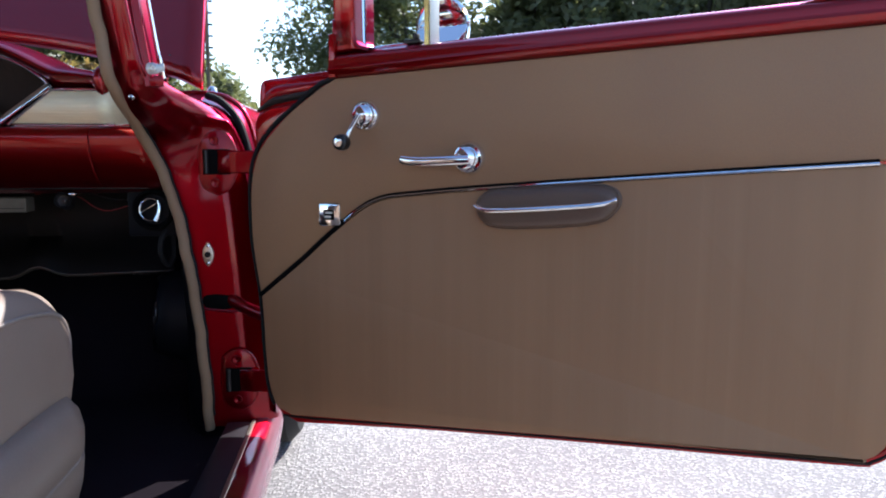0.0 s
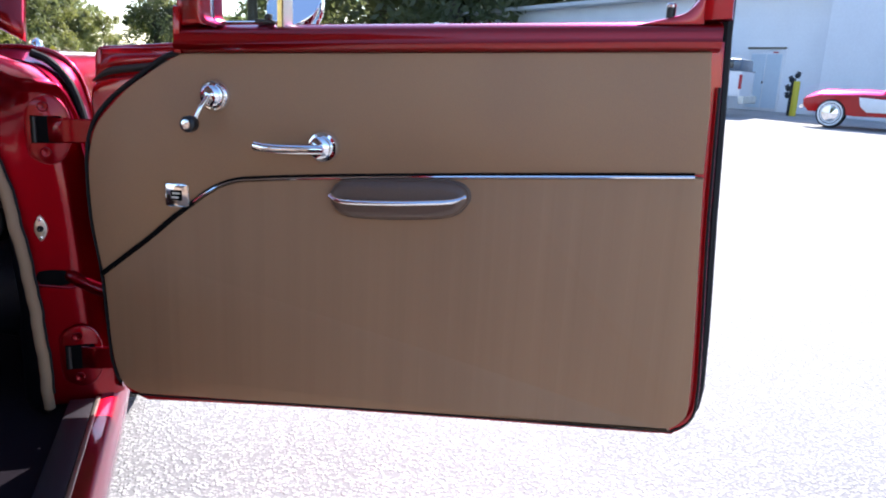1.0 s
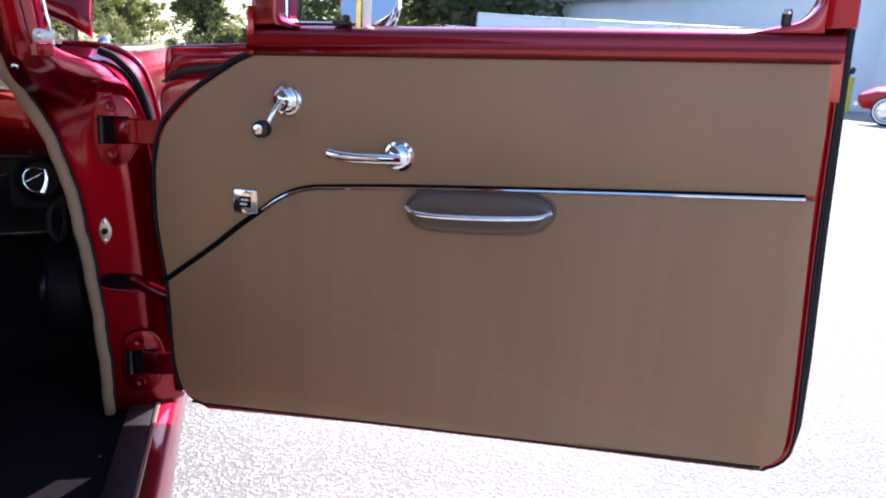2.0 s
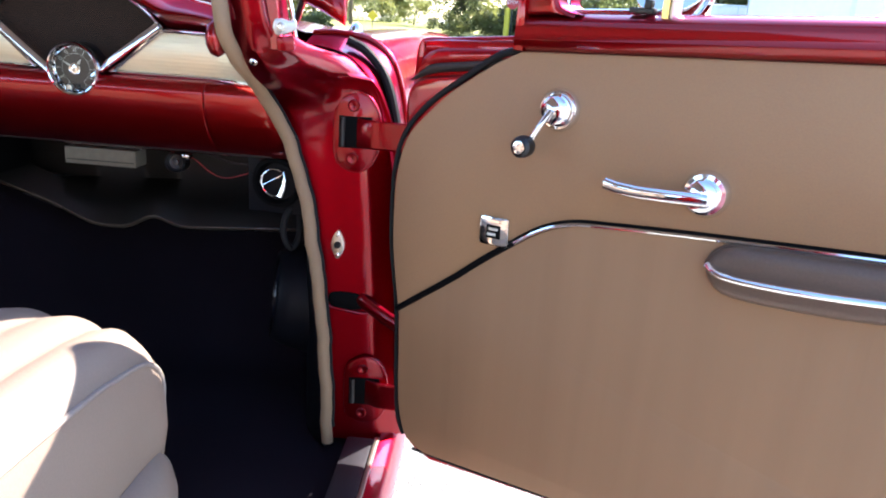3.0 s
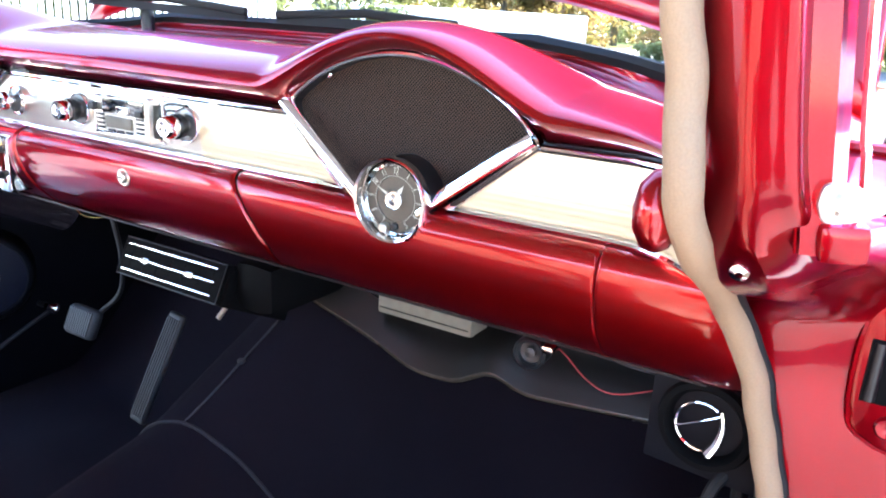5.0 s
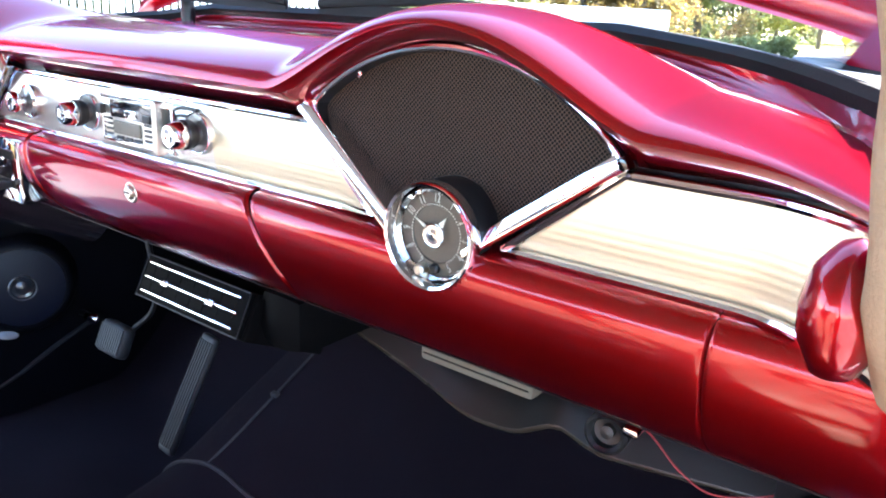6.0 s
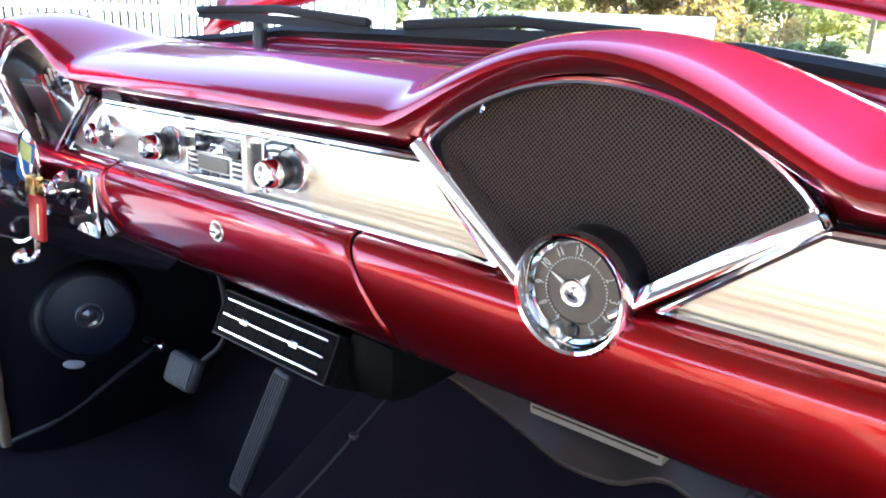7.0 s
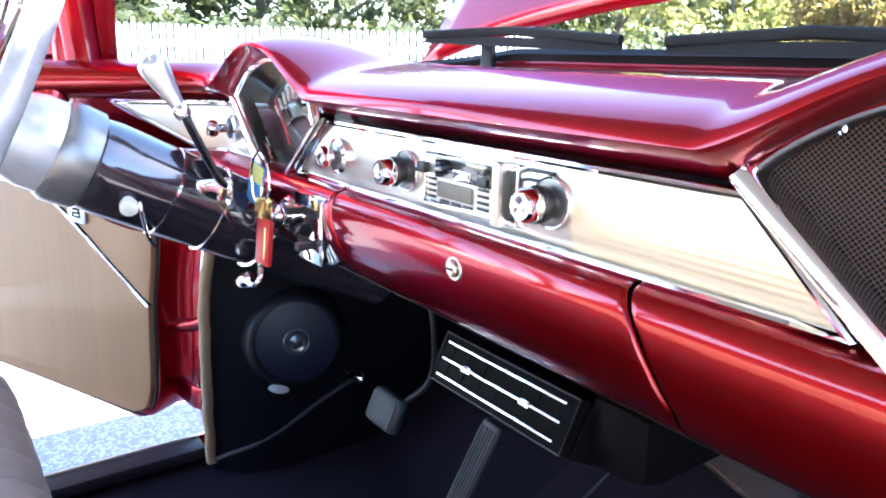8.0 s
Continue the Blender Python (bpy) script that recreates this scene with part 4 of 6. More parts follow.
# hinge pillar with its dogleg, windshield post, windlace
def pillar(side):
    f = (lambda b: flipped(b, MID)) if side < 0 else (lambda b: b)
    sec = [(1.50, (0.613, -0.207), (0.622, -0.225), (0.640, -0.205), (0.645, -0.17)),
           (1.25, (0.653, -0.182), (0.668, -0.190), (0.6835, -0.187), (0.687, -0.145)),
           (1.06, (0.668, -0.160), (0.688, -0.171), (0.7095, -0.168), (0.713, -0.130)),
           (1.00, (0.671, -0.150), (0.696, -0.164), (0.722, -0.155), (0.732, -0.110)),
           (0.965, (0.668, -0.128), (0.708, -0.140), (0.744, -0.070), (0.778, 0.045)),
           (0.935, (0.674, -0.080), (0.712, -0.070), (0.752, 0.020), (0.812, 0.058)),
           (0.905, (0.678, 0.000), (0.722, 0.022), (0.768, 0.046), (0.828, 0.066)),
           (0.86, (0.690, 0.038), (0.740, 0.048), (0.790, 0.053), (0.842, 0.076)),
           (0.78, (0.712, 0.040), (0.758, 0.045), (0.808, 0.048), (0.853, 0.078)),
           (0.62, (0.742, 0.033), (0.778, 0.036), (0.824, 0.039), (0.868, 0.074)),
           (0.45, (0.757, 0.029), (0.790, 0.032), (0.836, 0.035), (0.880, 0.072)),
           (0.345, (0.762, 0.028), (0.798, 0.031), (0.845, 0.034), (0.887, 0.072))]
    cols = [curve([(s[k][0], s[k][1], s[0]) for s in sec], 5) for k in (1, 2, 3, 4)]
    rows = [list(r) for r in zip(*cols)]
    full = []
    for r in rows:
        p, q, u, v = r
        e0, e1 = u.lerp(q, 0.22), u.lerp(v, 0.16)
        c = curve([p, p.lerp(q, 0.5), q, q.lerp(u, 0.5), e0], 2) + [e0 * (1 - k) ** 2 + u * 2 * k * (1 - k) + e1 * k * k for k in (0.2, 0.4, 0.6, 0.8)] + [e1, e1.lerp(v, 0.5), v]
        d = 0.012 + 0.05 * min(1, max(0, (1.0 - c[0].z) / 0.06))
        back = [Vector((c[-1].x, c[-1].y + d, c[-1].z)), Vector((c[0].x - 0.01, c[0].y + d, c[0].z))]
        full.append(c + back)
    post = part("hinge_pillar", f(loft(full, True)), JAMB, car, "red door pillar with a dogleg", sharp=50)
    lace = curve([(0.762, 0.016, 0.345), (0.758, 0.014, 0.45), (0.748, 0.012, 0.58), (0.736, 0.012, 0.67), (0.720, 0.020, 0.755), (0.706, 0.018, 0.81), (0.691, 0.006, 0.86), (0.678, -0.026, 0.905), (0.671, -0.087, 0.945), (0.666, -0.138, 0.975), (0.660, -0.160, 1.01), (0.651, -0.156, 1.06), (0.643, -0.158, 1.12), (0.627, -0.175, 1.28), (0.591, -0.195, 1.50)], 8)
    if side < 0:
        lace = [p + Vector((0.02, -0.05, 0)) * min(1, max(0, (p.z - 0.86) / 0.1)) for p in lace]
    lace = [p + Vector((0.0075, -0.010, 0)) * min(1, max(0, (p.z - 0.93) / 0.08)) for p in lace]
    lace = [p + Vector((0.0009 * math.sin(p.z * 61) + 0.0006 * math.sin(p.z * 143), 0.0008 * math.sin(p.z * 97), 0)) for p in lace]
    part("windlace", f(tube(lace, 0.0098, 12)), LACE, car, "beige cloth windlace round the door opening")
    gasket = [p + Vector((0.0085, 0.008, 0.0)) for p in lace[2:-2] if p.z < 0.965]
    part("gasket", f(tube(gasket, 0.0042, 8)), RUBBER, post)
    part("screw", f(lathe([(0.005, 0), (0.005, 0.002), (0.002, 0.004)], 14, facing(0.694, -0.142, 0.968, 20, 10))), CHROME, post)

    def hinge(z, x, big):
        h = 0.058
        y = 0.0480 if big else 0.0295
        m = pose(x, y, z, 0, 0, 3)
        outline = flat_curve([(-0.030, -0.028), (-0.024, -0.048), (0.0, -0.060), (0.022, -0.052), (0.036, -0.028), (0.038, 0.0), (0.036, 0.028), (0.022, 0.052), (0.0, 0.060), (-0.024, 0.048), (-0.030, 0.028), (-0.031, 0.0), (-0.030, -0.0279)], 4)[:-1]
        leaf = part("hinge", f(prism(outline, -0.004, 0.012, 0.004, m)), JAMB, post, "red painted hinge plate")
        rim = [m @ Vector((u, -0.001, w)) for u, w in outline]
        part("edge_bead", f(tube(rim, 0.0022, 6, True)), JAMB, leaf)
        # no recess is cut: a black block imitates the shade inside
        part("pocket", f(box(-0.024, 0.026, -0.0052, 0.008, -0.024, 0.024, 0.001, m)), MATTE, post, "matt black block for the shade in the hinge pocket")
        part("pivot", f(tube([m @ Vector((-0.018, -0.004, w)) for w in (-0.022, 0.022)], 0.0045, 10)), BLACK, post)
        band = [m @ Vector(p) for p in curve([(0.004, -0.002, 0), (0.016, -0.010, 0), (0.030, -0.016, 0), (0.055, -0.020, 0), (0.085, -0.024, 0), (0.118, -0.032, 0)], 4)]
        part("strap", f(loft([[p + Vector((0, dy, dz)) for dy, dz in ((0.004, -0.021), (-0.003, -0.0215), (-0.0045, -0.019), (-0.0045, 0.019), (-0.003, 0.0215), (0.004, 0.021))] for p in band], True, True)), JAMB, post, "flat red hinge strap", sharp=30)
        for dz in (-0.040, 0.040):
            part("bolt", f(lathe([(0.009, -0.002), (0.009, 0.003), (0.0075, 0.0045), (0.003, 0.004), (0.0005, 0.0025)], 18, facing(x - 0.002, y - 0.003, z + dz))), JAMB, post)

    hinge(0.862, 0.787, True)
    hinge(0.440, 0.818, False)
    part("check_slot", f(prism(flat_curve([(-0.034, 0.0), (-0.028, 0.013), (0.0, 0.015), (0.026, 0.008), (0.034, -0.004), (0.016, -0.014), (-0.022, -0.013), (-0.034, -0.0001)], 4)[:-1], -0.001, 0.004, 0.001, pose(0.788, 0.0345, 0.593, 0, 0, 3))), MATTE, post, "dark door-check slot")
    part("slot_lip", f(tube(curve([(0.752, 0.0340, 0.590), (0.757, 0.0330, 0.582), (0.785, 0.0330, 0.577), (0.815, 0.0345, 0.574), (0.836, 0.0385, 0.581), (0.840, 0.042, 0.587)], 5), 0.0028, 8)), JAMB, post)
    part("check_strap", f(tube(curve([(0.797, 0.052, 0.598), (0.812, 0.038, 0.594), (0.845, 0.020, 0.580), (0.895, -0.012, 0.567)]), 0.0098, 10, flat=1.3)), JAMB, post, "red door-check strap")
    jm = pose(0.768, 0.0365, 0.686, 0, 0, -4)
    sw = part("jamb_switch", f(prism(flat_curve([(-0.011, 0.0), (-0.008, 0.012), (0.0, 0.0235), (0.008, 0.012), (0.011, 0.0), (0.008, -0.012), (0.0, -0.0235), (-0.008, -0.012), (-0.011, -0.0001)], 4)[:-1], -0.003, 0.002, 0.001, jm)), SATIN, post, "bright oval door-light switch")
    for dz in (-0.0165, 0.0165):
        part("screw", f(lathe([(0.0030, 0.0), (0.0030, 0.0010), (0.0012, 0.0018), (0.0003, 0.0018)], 10, jm @ pose(0, -0.003, dz, 90))), CHROME, sw)
    part("plunger", f(lathe([(0.0055, -0.004), (0.0055, 0.0065), (0.004, 0.009), (0.0005, 0.009)], 16, jm @ pose(0, 0, 0, 90))), RUBBER, post)
    part("door_seal", f(tube(curve([(0.760, 0.115, 0.992), (0.79, 0.11, 0.978), (0.822, 0.10, 0.942), (0.842, 0.095, 0.88), (0.856, 0.093, 0.80), (0.868, 0.092, 0.66), (0.884, 0.092, 0.46)]), 0.0075, 8)), RUBBER, post, "black door seal")
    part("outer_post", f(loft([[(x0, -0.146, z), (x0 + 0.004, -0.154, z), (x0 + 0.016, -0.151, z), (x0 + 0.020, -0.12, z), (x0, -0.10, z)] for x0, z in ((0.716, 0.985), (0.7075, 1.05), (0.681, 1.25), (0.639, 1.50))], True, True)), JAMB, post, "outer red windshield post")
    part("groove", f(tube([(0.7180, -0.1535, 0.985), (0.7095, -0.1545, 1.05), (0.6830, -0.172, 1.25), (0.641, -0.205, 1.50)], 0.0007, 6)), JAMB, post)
    cm = pose(0.733, -0.157, 1.012, 0, -6, 12)
    clip = part("post_clip", f(prism(flat_curve([(-0.010, 0.0), (-0.007, 0.0085), (0.002, 0.009), (0.010, 0.006), (0.017, 0.007), (0.018, -0.003), (0.010, -0.007), (0.002, -0.009), (-0.007, -0.0085), (-0.010, -0.0001)], 4)[:-1], -0.002, 0.002, 0.001, cm)), SILVER, post, "dull metal trim clip")
    part("screw", f(lathe([(0.0055, 0.0), (0.0055, 0.002), (0.003, 0.0035), (0.0005, 0.003)], 16, cm @ pose(0, -0.001, 0, 90))), SATIN, clip)
    part("clip_block", f(box(-0.008, 0.014, -0.001, 0.016, -0.029, -0.010, 0.005, cm)), JAMB, post, "red moulding end")
    part("reveal_moulding", f(tube(curve([(0.742, -0.125, 1.000), (0.738, -0.128, 1.03), (0.733, -0.130, 1.06), (0.709, -0.146, 1.25), (0.667, -0.178, 1.50)]), 0.0024, 8)), CHROME, post, "chrome windshield moulding")
    # cowl side and fender edge behind the pillar
    inner = flat_curve([(0.690, 0.985), (0.735, 0.983), (0.775, 0.970), (0.808, 0.938), (0.828, 0.885), (0.846, 0.80), (0.868, 0.60), (0.886, 0.36)], 5)
    outer = flat_curve(FENDER_EDGE, 5)
    rows = []
    for k in range(6):
        s = k / 5
        y = 0.058 + 0.12 * s - 0.02 * math.sin(math.pi * s)
        rows.append([(p[0] + (q[0] - p[0]) * s, y, p[1] + (q[1] - p[1]) * s - 0.012 * math.sin(math.pi * s)) for p, q in zip(inner, outer)])
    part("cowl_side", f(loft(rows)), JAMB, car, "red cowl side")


pillar(1)
pillar(-1)


def fender(side):
    f = (lambda b: flipped(b, MID)) if side < 0 else (lambda b: b)
    rows = []
    for i in range(25):
        y = 0.175 + 1.75 * i / 24
        k = 0.02 * max(0, (y - 1.0)) ** 2
        rows.append([(x, y, z - k) for x, z in flat_curve([(0.60, 0.985), (0.66, 0.996), (0.72, 1.000), (0.785, 0.993), (0.822, 0.962), (0.842, 0.90), (0.852, 0.80), (0.866, 0.65), (0.870, 0.58)], 5)])
    wing = part("fender", f(loft(rows)), RED, car, "glossy red front fender")
    part("edge", f(tube([(x, 0.176, z) for x, z in flat_curve(FENDER_EDGE, 6)], 0.006, 8)), RED, wing)
    part("lower_skin", f(loft([[(0.870 + 0.014 * (z < 0.45), y, z) for z in (0.34, 0.45, 0.585)] for y in (0.175, 0.3, 0.42)])), RED, wing)
    tyre = part("tyre", f(lathe([(0.20, -0.09), (0.31, -0.09), (0.34, -0.06), (0.345, 0.0), (0.34, 0.06), (0.31, 0.09), (0.20, 0.09)], 40, pose(0.78, 0.86, 0.345, 0, 90))), RUBBER, car)
    part("wheel_cover", f(lathe([(0.20, 0.08), (0.19, 0.095), (0.10, 0.10), (0.05, 0.12), (0.0005, 0.125)], 32, pose(0.78, 0.86, 0.345, 0, 90))), CHROME, tyre)


fender(1)
fender(-1)
part("fender_ornament", lathe([(0.011, 0.0), (0.012, 0.006), (0.009, 0.015), (0.004, 0.019), (0.0005, 0.02)], 20, pose(0.752, 0.215, 0.999)), CHROME, car, "small chrome dome on the cowl")
part("inner_bay", box(-0.60, 0.62, 0.62, 1.9, 0.35, 0.80, 0.01), BLACK, car)

# raised hood
rows = []
for i in range(31):
    s = i / 30
    row = []
    for j in range(33):
        q = -1 + 2 * j / 32
        w = 0.715 - 0.05 * s
        x = 0.01 + q * w
        crown = 0.118 * max(0, 1 - q * q) ** 0.85 + 0.012 * (1 - abs(q)) ** 6
        y = 0.225 + 0.13 * (1 - q * q) + 0.11 * (1 - q) + 0.62 * s
        z = 1.020 + 0.016 * (1 - q) + crown * (1 - 0.15 * s) + 1.02 * s - 0.12 * s * s
        row.append((x, y + 0.05 * crown, z))
    rows.append(row)
hood = part("hood", loft(rows), RED, car, "raised red hood", sharp=70)
hood.modifiers.new("thickness", "SOLIDIFY").thickness = 0.018
part("hood_hinge", tube([(0.60, 0.33, 0.98), (0.63, 0.30, 1.02), (0.655, 0.29, 1.09)], 0.006, 8), BLACK, car)
part("hood_hinge", tube([(-0.58, 0.45, 0.98), (-0.61, 0.46, 1.01), (-0.635, 0.47, 1.045)], 0.006, 8), BLACK, car)

# wipers
for a, b in (((-0.46, 0.285, 1.092), (-0.065, 0.262, 1.081)), ((-0.010, 0.266, 1.0795), (0.282, 0.262, 1.0785))):
    a, b = Vector(a), Vector(b)
    w = part("wiper", tube([a, a.lerp(b, 0.5) + Vector((0, 0.01, 0.008)), b], 0.0042, 8, flat=1.4), RUBBER, car, "black windshield wiper")
    part("blade", loft([[a.lerp(b, k / 8) + Vector((0, 0.003, 0)), a.lerp(b, k / 8) + Vector((0, -0.003, -0.012)), a.lerp(b, k / 8) + Vector((0, 0.004, -0.010 if a.x > -0.2 else -0.008))] for k in range(9)], True, True), RUBBER, w, "black rubber blade")
    if a.x < -0.2:
        part("arm", tube([a.lerp(b, 0.62) + Vector((0, 0.010, 0.010)), a.lerp(b, 0.34) + Vector((0, 0.012, 0.006)), a.lerp(b, 0.30) + Vector((0, 0.030, -0.002))], 0.0046, 8, flat=0.8), BLACK, w)
        part("pivot", lathe([(0.011, -0.050), (0.010, -0.018), (0.007, -0.008), (0.0005, -0.006)], 16, Matrix.Translation(a.lerp(b, 0.30) + Vector((0, 0.032, 0.004)))), BLACK, w)

# windshield glass, header, roof
rows = []
for i in range(33):
    x = -0.68 + 1.38 * i / 32
    y0 = 0.33 - 0.36 * max(0, (abs(x - 0.01) - 0.40) / 0.28) ** 2
    y1 = -0.03 - 0.16 * abs((x - 0.01) / 0.69) ** 2
    rows.append([(x * (1 - 0.06 * s), y0 + (y1 - y0) * s, 1.05 + 0.45 * s + 0.02 * math.sin(math.pi * s)) for s in (0, 0.25, 0.5, 0.75, 1)])
shield = part("windshield", loft(rows), GLASS, car, "clear wraparound windshield")
shield.visible_shadow = False
part("roof", loft([[(x, y, 1.50 + 0.07 * (1 - (x / 0.68) ** 2) * (1 - 0.25 * (2 * (y + 1.05) / 2.1) ** 2)) for x in (-0.66 + 1.33 * i / 16 for i in range(17))] for y in (-0.03 - 2.0 * k / 10 for k in range(11))]), RED, car, "red roof panel").modifiers.new("thickness", "SOLIDIFY").thickness = 0.03
part("headliner", loft([[(x, y, 1.455 + 0.055 * (1 - (x / 0.68) ** 2)) for x in (-0.64 + 1.29 * i / 12 for i in range(13))] for y in (-0.06, -0.8, -1.95)]), SEAT, car, "beige headliner")


def side_body(side):
    f = (lambda b: flipped(b, MID)) if side < 0 else (lambda b: b)
    sill = part("door_sill", f(box(0.795, 0.842, -1.08, 0.02, 0.335, 0.358, 0.006)), SILL, car, "dull grey metal door sill plate")
    part("sill_strip", f(box(0.8425, 0.850, -1.08, 0.02, 0.335, 0.3605, 0.002)), SATIN, sill, "bright sill edge strip")
    part("rocker", f(loft([[(0.850, y, 0.356), (0.868, y, 0.350), (0.880, y, 0.335), (0.886, y, 0.30), (0.875, y, 0.24), (0.80, y, 0.22)] for y in (0.17, -0.4, -1.1, -1.9)])), RED, car, "red rocker panel")
    part("centre_post", f(box(0.70, 0.80, -1.16, -1.08, 0.34, 1.02, 0.01)), RED, car, "red centre post")
    part("centre_post_upper", f(loft([[(0.80 - 0.18 * s, -1.09 + dy, 1.0 + 0.48 * s) for dy in (0, -0.07)] + [(0.74 - 0.18 * s, -1.16, 1.0 + 0.48 * s), (0.74 - 0.18 * s, -1.09, 1.0 + 0.48 * s)] for s in (0, 0.5, 1)], True)), RED, car)
    part("rear_door_skin", f(loft([[(0.866, y, 0.36), (0.880, y, 0.6), (0.872, y, 0.9), (0.84, y, 1.04), (0.80, y, 1.05)] for y in (-1.10, -1.5, -1.95)])), RED, car)
    part("roof_rail", f(tube([(0.600, -0.205, 1.49), (0.622, -0.6, 1.51), (0.622, -1.2, 1.51), (0.60, -1.95, 1.49)], 0.022, 10)), RED, car)


side_body(1)
side_body(-1)
part("rear_bulkhead", loft([[(x, -1.93, z) for z in (0.33, 0.7, 1.0)] for x in (-0.82, 0, 0.85)]), KICK, car)

# bench seat
seat = thing("front_seat", "beige pleated vinyl bench seat with piped edges", "seat", (0.0, -0.6, 0.34))


SEAT_MID, SEAT_HALF = 0.012, 0.630


def seat_section(x):
    """The cushion's outline from its rear to its front edge at x: crowned, soft at the ends, with shallow pleats."""
    s = abs(x - SEAT_MID)
    front = -0.285 - 0.034 * max(0, (s - 0.48) / 0.156) ** 2
    top = 0.704 - 0.013 * max(0, (s - 0.42) / 0.216) ** 2 - 0.038 * max(0, (s - 0.590) / 0.046) ** 2.4
    top += 0.009 * (abs(math.sin(math.pi * (x - 0.641) / 0.0615)) ** 0.6 - 1) * min(1, max(0, (0.615 - s) / 0.04))
    sec = [(-0.90, top + 0.022), (-0.75, top + 0.020), (-0.60, top + 0.016), (-0.47, top + 0.011), (front - 0.11, top + 0.006), (front - 0.06, top - 0.002), (front - 0.03, top - 0.013), (front - 0.010, top - 0.032), (front - 0.002, top - 0.055), (front - 0.005, top - 0.078)]
    return [(x, y, z) for y, z in sec]


sub("cushion", loft([seat_section(SEAT_MID - SEAT_HALF + 2 * SEAT_HALF * i / 200) for i in range(201)]), SEAT, seat, "pleated beige seat top", sharp=75)
for s in (1, -1):
    x = SEAT_MID + s * SEAT_HALF
    edge = [Vector(p) for p in seat_section(x)]
    sub("side_panel", loft([[p, Vector((x + 0.003 * s, p.y, p.z - 0.012)), Vector((x + 0.004 * s, p.y, min(0.56, p.z - 0.02))), Vector((x - 0.004 * s, p.y, 0.51))] for p in edge]), SEAT, seat, "smooth beige end panel")
    sub("piping", tube(curve([p + Vector((0.001 * s, 0, 0)) for p in edge], 3), 0.0028, 8), PIPING, seat, "thin grey piping")
fr = []
for i in range(61):
    p = seat_section(SEAT_MID - SEAT_HALF + 2 * SEAT_HALF * i / 60)[-1]
    fr.append([p, (p[0], p[1] - 0.008, 0.53), (p[0], p[1] - 0.02, 0.50)])
sub("front_panel", loft(fr), SEAT, seat, "smooth beige front panel")
# rolled skirt round both ends and the front
plan = flat_curve([(0.662, -0.95), (0.662, -0.70), (0.662, -0.43), (0.655, -0.365), (0.634, -0.325), (0.59, -0.305), (0.52, -0.300), (0.35, -0.294), (0.012, -0.292)], 5)
plan = plan + [(2 * SEAT_MID - x, y) for x, y in reversed(plan[:-1])]
prof = [(-0.060, 0.535), (-0.025, 0.541), (-0.002, 0.534), (0.012, 0.515), (0.017, 0.49), (0.016, 0.467), (0.012, 0.459), (0.015, 0.45), (0.012, 0.42), (0.0, 0.38), (-0.03, 0.345)]
rows, seam = [], []
for k, (x, y) in enumerate(plan):
    p, q = plan[max(0, k - 1)], plan[min(len(plan) - 1, k + 1)]
    d = Vector((q[0] - p[0], q[1] - p[1])).normalized()
    n2 = Vector((-d.y, d.x))
    n2 = -n2 if n2.dot(Vector((x - SEAT_MID, y + 0.9))) < 0 else n2
    rows.append([(x + n2.x * o, y + n2.y * o, z) for o, z in prof])
    seam.append((x + n2.x * 0.0125, y + n2.y * 0.0125, 0.459))
sub("skirt", loft(rows), SEAT, seat, "rolled beige seat skirt", sharp=75)
sub("piping", tube(seam, 0.0025, 6), PIPING, seat)
rows = []
for i in range(81):
    x = -0.61 + 1.24 * i / 80
    puff = 0.012 * (abs(math.sin(math.pi * (x - 0.641) / 0.0615)) ** 0.6 - 1)
    rows.append([(x, y - puff, z) for y, z in ((-0.86, 0.60), (-0.87, 0.75), (-0.90, 0.92), (-0.935, 1.05), (-0.96, 1.085), (-1.0, 1.09), (-1.03, 1.06), (-1.03, 0.40))])
sub("backrest", loft(rows), SEAT, seat, "pleated beige backrest", sharp=75)


CUP = mat("brown_padded_vinyl", (0.12, 0.076, 0.054), 0.45, fine=300, bump=0.1)
# ---- front doors: built flat (x along the door from its hinge, -y towards the cabin), then swung open ----
PANEL_LEFT = [(0.165, 1.003), (0.134, 0.988), (0.10, 0.967), (0.066, 0.944), (0.037, 0.918), (0.014, 0.895), (0.0, 0.876), (-0.011, 0.845), (-0.017, 0.81), (-0.018, 0.765), (-0.016, 0.715), (-0.009, 0.665), (-0.002, 0.622), (0.003, 0.56), (0.006, 0.495), (0.012, 0.45), (0.027, 0.414), (0.060, 0.400)]
PANEL_REST = [(0.35, 0.423), (0.65, 0.446), (0.95, 0.467), (0.978, 0.472), (0.995, 0.486), (1.003, 0.512), (0.998, 0.62), (0.986, 0.79), (0.978, 0.957), (0.970, 1.039)]
TRIM = [(-0.002, 0.621), (0.045, 0.657), (0.093, 0.694), (0.137, 0.731), (0.181, 0.765), (0.207, 0.784), (0.233, 0.798), (0.262, 0.807), (0.30, 0.812), (0.43, 0.825), (0.70, 0.847), (0.968, 0.867)]


def window_base(u):
    return 1.049 + 0.040 * (u - 0.165)


def belt_low(u):
    return 1.003 + 0.0447 * (u - 0.165)


